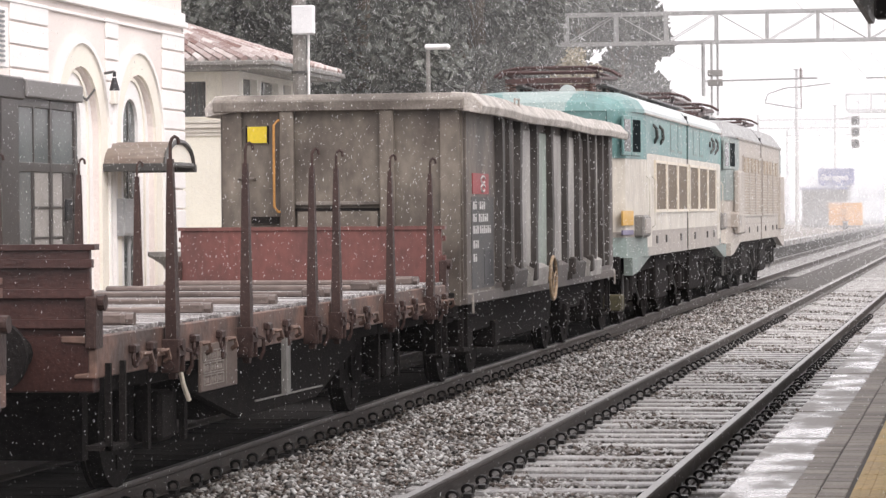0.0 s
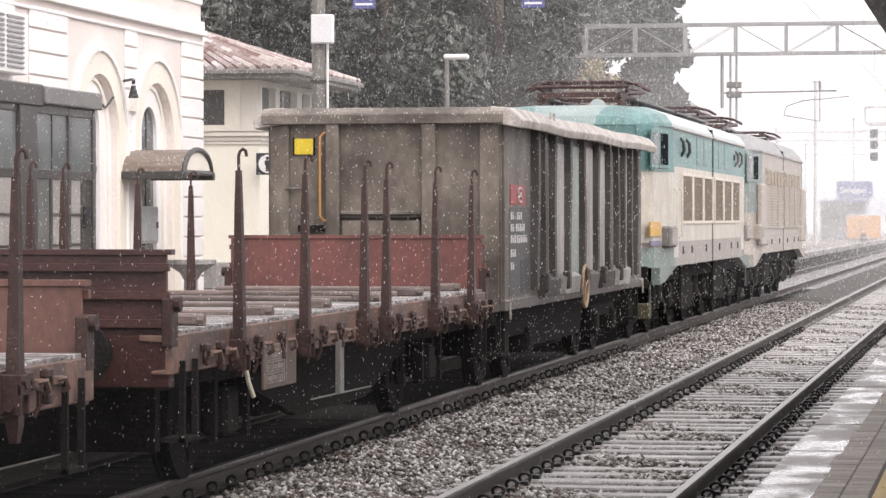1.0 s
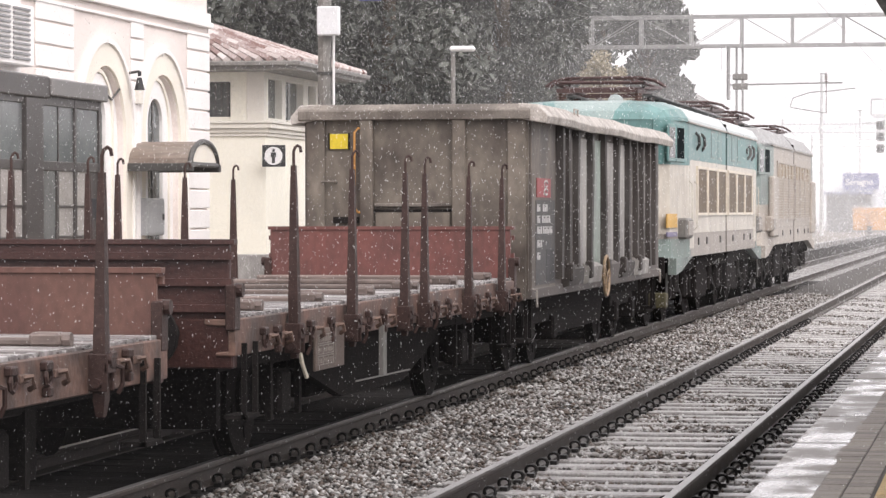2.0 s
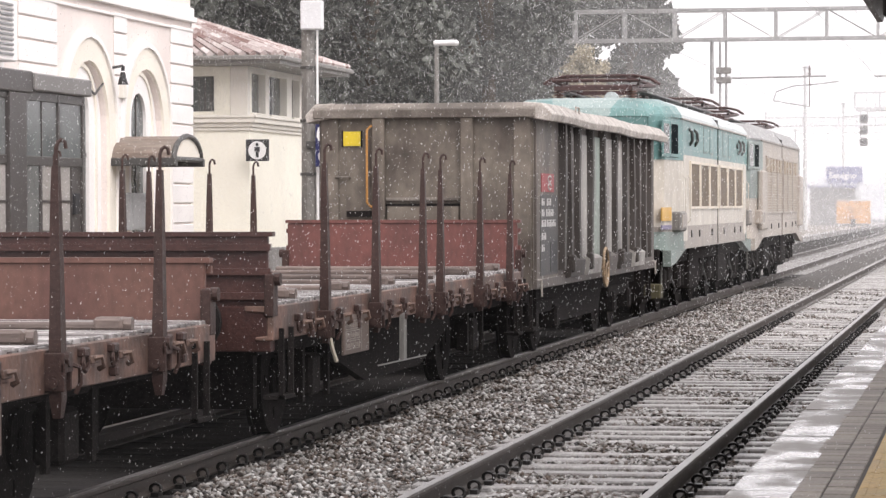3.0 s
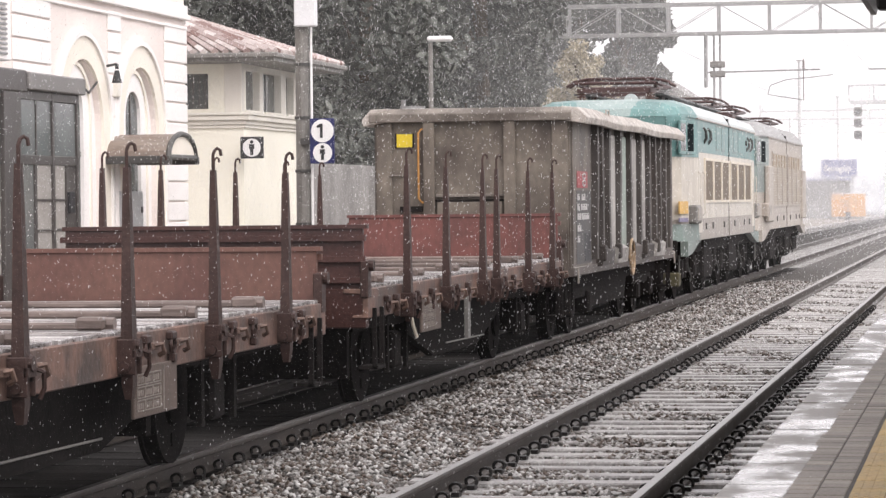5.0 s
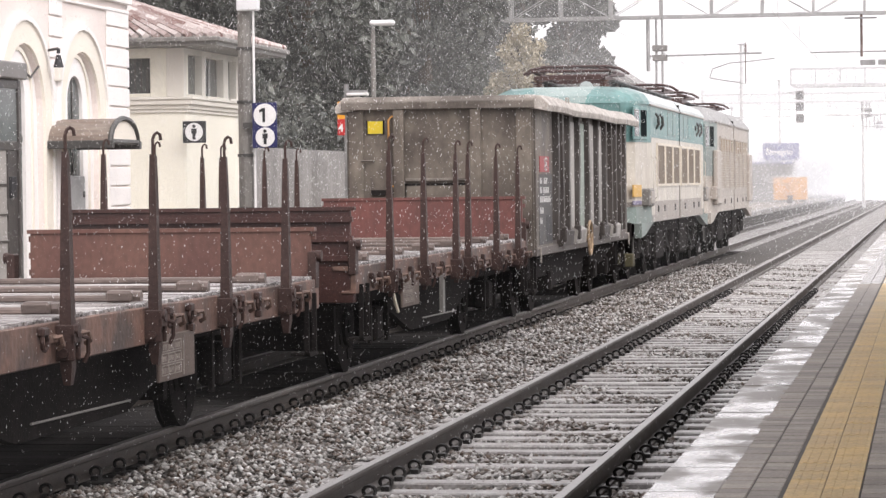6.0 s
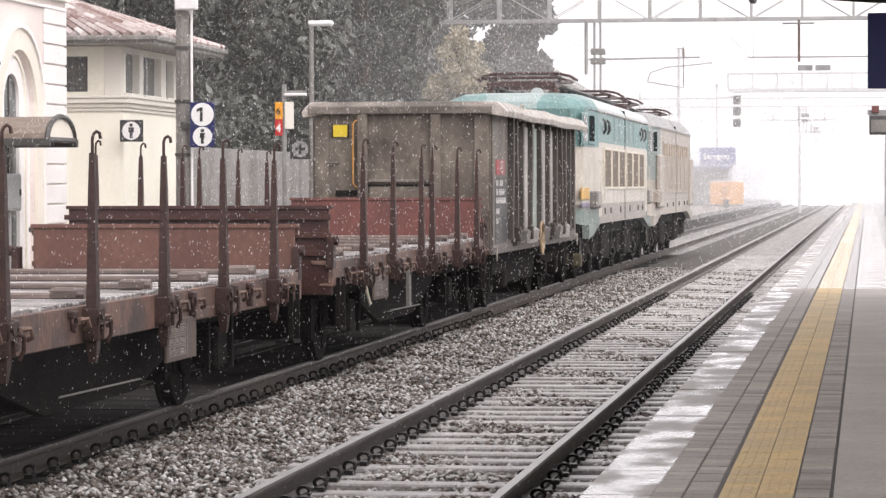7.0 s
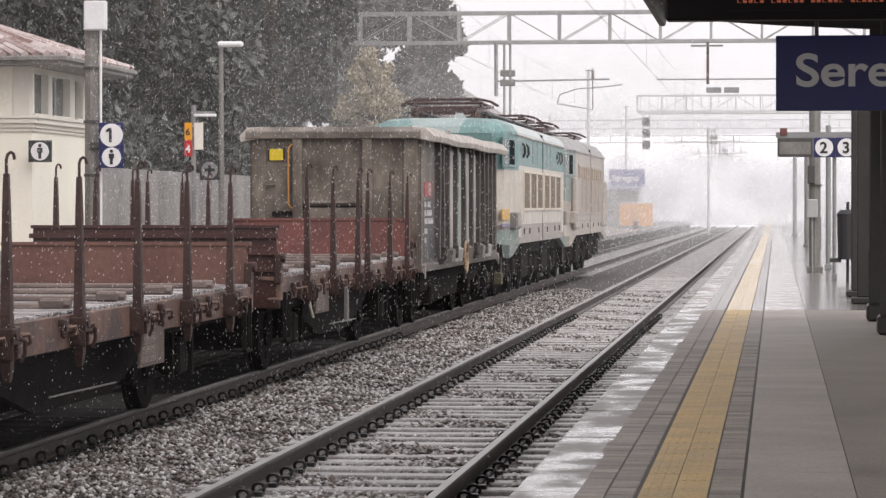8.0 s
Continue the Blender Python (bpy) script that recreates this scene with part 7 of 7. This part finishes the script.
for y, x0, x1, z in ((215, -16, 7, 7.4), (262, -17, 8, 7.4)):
    g = thing("catenary_gantry", "distant overhead line gantry, haze in its pale colour", "gantry", "gantries over the line")
    truss(g, "beam", x0, x1, y, z, z + 0.6, 0.5, 9, M_gantry_hazed, 0.04)
    mast(g, x0, y, z + 1, M_gantry_hazed)
    mast(g, x1, y, z + 1, M_gantry_hazed)
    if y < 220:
        mast(g, -4.8, y + 3, z, M_gantry_hazed)
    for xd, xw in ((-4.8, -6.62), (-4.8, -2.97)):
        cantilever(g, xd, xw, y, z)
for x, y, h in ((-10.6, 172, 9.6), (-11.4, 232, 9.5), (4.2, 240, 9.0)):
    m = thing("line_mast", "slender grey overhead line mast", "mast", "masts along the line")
    mast(m, x, y, h, M_gantry_hazed)
    part("bracket", rod(bmesh.new(), (x, y, h - 1.0), (x + (1.9 if x < 0 else -1.9), y, h - 0.8), 0.04, seg=6), M_gantry, m)
    part("cap", B(x - 0.2, x + 0.2, y - 0.2, y + 0.2, h, h + 0.05), M_gantry, m)


def wire(name, x, z, sag, label, r=0.004):
    w = thing(name, label, "cable", "overhead wires")
    ys = [-30, 50, 110, 165, 215, 262, 298]
    for y0, y1 in zip(ys[:-1], ys[1:]):
        n = 6 if sag else 1
        pts = [(x, y0 + (y1 - y0) * k / n, z - sag * 4 * (k / n) * (1 - k / n)) for k in range(n + 1)]
        part("span", tube(bmesh.new(), pts, r, seg=4), M_wire, w)
        if sag:
            for k in range(1, 6):
                y = y0 + (y1 - y0) * k / 6
                part("dropper", rod(bmesh.new(), (x, y, 5.1), (x, y, z - sag * 4 * (k / 6) * (1 - k / 6)), 0.003, seg=4), M_wire, w)


wire("contact_wire", FAR, 5.1, 0.0, "thin copper contact wire over the far track", 0.005)
wire("contact_wire", NEAR, 5.1, 0.0, "thin copper contact wire over the near track", 0.005)
wire("carrier_cable", FAR, 6.55, 0.7, "sagging carrier cable over the far track")
wire("carrier_cable", NEAR, 6.55, 0.7, "sagging carrier cable over the near track")
wire("feeder_cable", -13.4, 8.4, 0.5, "feeder cable beside the line", 0.006)

# glowing sheet that hides the horizon and puts white haze behind the line
bd = part("backdrop", B(-140, 140, 300, 300.5, -1.0, 9.0), M_backdrop_glow)
tagged(bd, "glowing white sheet standing in for the hazy distance", "backdrop", kind="structure")

# ---- far end of the first platform ----
ns = thing("station_name_sign", "pale blue station name sign on two posts", "sign", "station name signs")
sx, sy = -11.17, 204.0
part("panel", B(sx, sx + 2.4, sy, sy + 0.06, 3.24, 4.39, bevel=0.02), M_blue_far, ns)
for x in (sx + 0.3, sx + 2.1):
    part("post", rod(bmesh.new(), (x, sy + 0.1, PLAT), (x, sy + 0.1, 4.5), 0.05, seg=8), M_grey, ns)
text("name", "Seregno", 0.55, M_sign_white, ns, pose(sx + 0.2, sy - 0.012, 3.62, 90), bold=0.012)
for i, x in enumerate((-10.45, -9.3)):
    b = thing("site_barrier", "orange plastic site screen on the far platform", "barrier", "orange site screens")
    part("panel", B(x, x + 1.12, 203.2 - 0.5 * i, 203.26 - 0.5 * i, PLAT + 0.15, PLAT + 1.65, bevel=0.02), M_barrier, b)
    part("foot", B(x + 0.1, x + 1.0, 202.9 - 0.5 * i, 203.5 - 0.5 * i, PLAT, PLAT + 0.15, bevel=0.02), M_concrete, b)
    part("rail", B(x, x + 1.12, 203.18 - 0.5 * i, 203.28 - 0.5 * i, PLAT + 1.65, PLAT + 1.72), M_sign_white, b)
kb = thing("platform_shelter", "pale grey glazed kiosk on the far platform", "shelter")
part("back_panel", B(-12.4, -9.4, 208, 208.1, PLAT, 3.0), M_grey, kb)
part("side_panel", B(-12.4, -12.3, 206, 208, PLAT, 3.0), M_grey, kb)
part("roof", B(-12.6, -9.2, 205.8, 208.3, 3.0, 3.15), M_blue_far, kb)
bn = thing("bench", "small dark bench at the end of the platform", "bench")
part("seat", B(-8.95, -8.6, 190, 191.4, PLAT + 0.42, PLAT + 0.5), M_dgrey, bn)
for y in (190.2, 191.2):
    part("leg", B(-8.9, -8.65, y - 0.05, y + 0.05, PLAT, PLAT + 0.42), M_dgrey, bn)

# ---- falling sleet: small elongated flakes, one sheet of weather close by and one far off ----
FALL = 1.7


def flakes(name, n, lo, hi, y0, y1, label, seed, x_lo, x_hi, top, power=1.0, long=2.2):
    """Each flake is a tiny diamond turned at random."""
    rng = np.random.default_rng(seed)
    y = rng.uniform(y0, y1, n)
    x = rng.uniform(0, 1, n)
    x = (x_lo + (x_hi - x_lo) * x) * (y + 6) if x_hi < 1 else x
    z = -0.3 + rng.uniform(0, 1, n) ** power * top(y)
    p = np.stack([x, y, z], 1)
    s = rng.uniform(lo, hi, n) * ((y / y1) ** 0.75 if y1 < 60 else 1.0)
    tip = np.stack([rng.normal(0.12, 0.15, n), rng.normal(0, 0.25, n), np.ones(n)], 1) * (s * rng.uniform(1.0, long, n) * 0.5)[:, None]
    a = rng.uniform(-0.9, 0.9, n)
    side = np.stack([np.cos(a), np.sin(a), np.zeros(n)], 1) * (s * 0.5)[:, None]
    if y1 < 60:
        v = np.stack([p - side * 0.7, p - tip, p + side * 0.7, p + tip], 1)
    else:
        v = np.stack([p - side, p + side, p + tip * 2], 1)
    k = v.shape[1]
    ob = from_arrays(name, v.reshape(-1, 3), np.arange(n * k).reshape(-1, k), M_snow)
    return tagged(ob, label, "sleet", kind="stuff")


def falling(y):
    return FALL * 8 + 2.5 + 0.085 * y


sleet_near = flakes("falling_sleet", 135000, 0.0050, 0.0120, 9, 50, "white wet flakes falling in front of the train", 11, -0.27, 0.02, falling, 1.0, 3.8)
sleet_mid = flakes("falling_sleet", 125000, 0.0035, 0.0070, 66, 87, "dense white sleet falling before the trees", 13, -0.30, -0.12, falling, 1.0, 4.5)
sleet_far = flakes("sleet_haze", 170000, 0.010, 0.024, 97, 296, "fine sleet drifting over the far end of the station", 12, -0.23, 0.09, lambda y: 14.0, 1.3)


# haze put in as thin sheets across the line: the nearest lifts the darks, the last is grey
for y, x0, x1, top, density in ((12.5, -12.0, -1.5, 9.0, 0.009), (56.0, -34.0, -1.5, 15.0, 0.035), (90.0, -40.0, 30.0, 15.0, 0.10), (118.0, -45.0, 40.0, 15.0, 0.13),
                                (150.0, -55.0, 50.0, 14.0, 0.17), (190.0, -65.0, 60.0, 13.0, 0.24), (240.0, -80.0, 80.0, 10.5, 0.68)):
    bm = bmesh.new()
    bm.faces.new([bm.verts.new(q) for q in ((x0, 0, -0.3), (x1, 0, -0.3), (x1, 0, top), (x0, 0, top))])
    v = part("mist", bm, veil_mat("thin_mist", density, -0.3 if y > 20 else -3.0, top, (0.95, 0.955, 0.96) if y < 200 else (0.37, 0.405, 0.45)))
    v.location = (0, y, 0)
    tagged(v, "thin sheet standing in for mist low over the line", "mist", kind="stuff")

# ---- motion: the train draws away, slowly gathering speed ----
def travelled(t):
    return 1.004 * (-5.148 + 1.218 * t + 0.0722 * t * t)


def motions():
    times = [0.2 * i for i in range(41)]
    for w in (wagon_a, wagon_b, gond, loco_a, loco_b):
        at = w.location.copy()
        walk(w, [(t, pose(at.x, at.y + travelled(t), at.z)) for t in times])
    for ws, y, r in WHEELS:
        walk(ws, [(t, pose(0, y, r, -math.degrees((travelled(t) - travelled(0)) / r))) for t in times])
    walk(sleet_near, [(t, pose(-0.25 * t, -0.15 * t, -FALL * t)) for t in times])
    walk(sleet_mid, [(t, pose(-0.25 * t, -0.15 * t, -FALL * t)) for t in times])
    walk(sleet_far, [(t, pose(-0.3 * t, 0.1 * t, -0.25 * t)) for t in times])


motions()
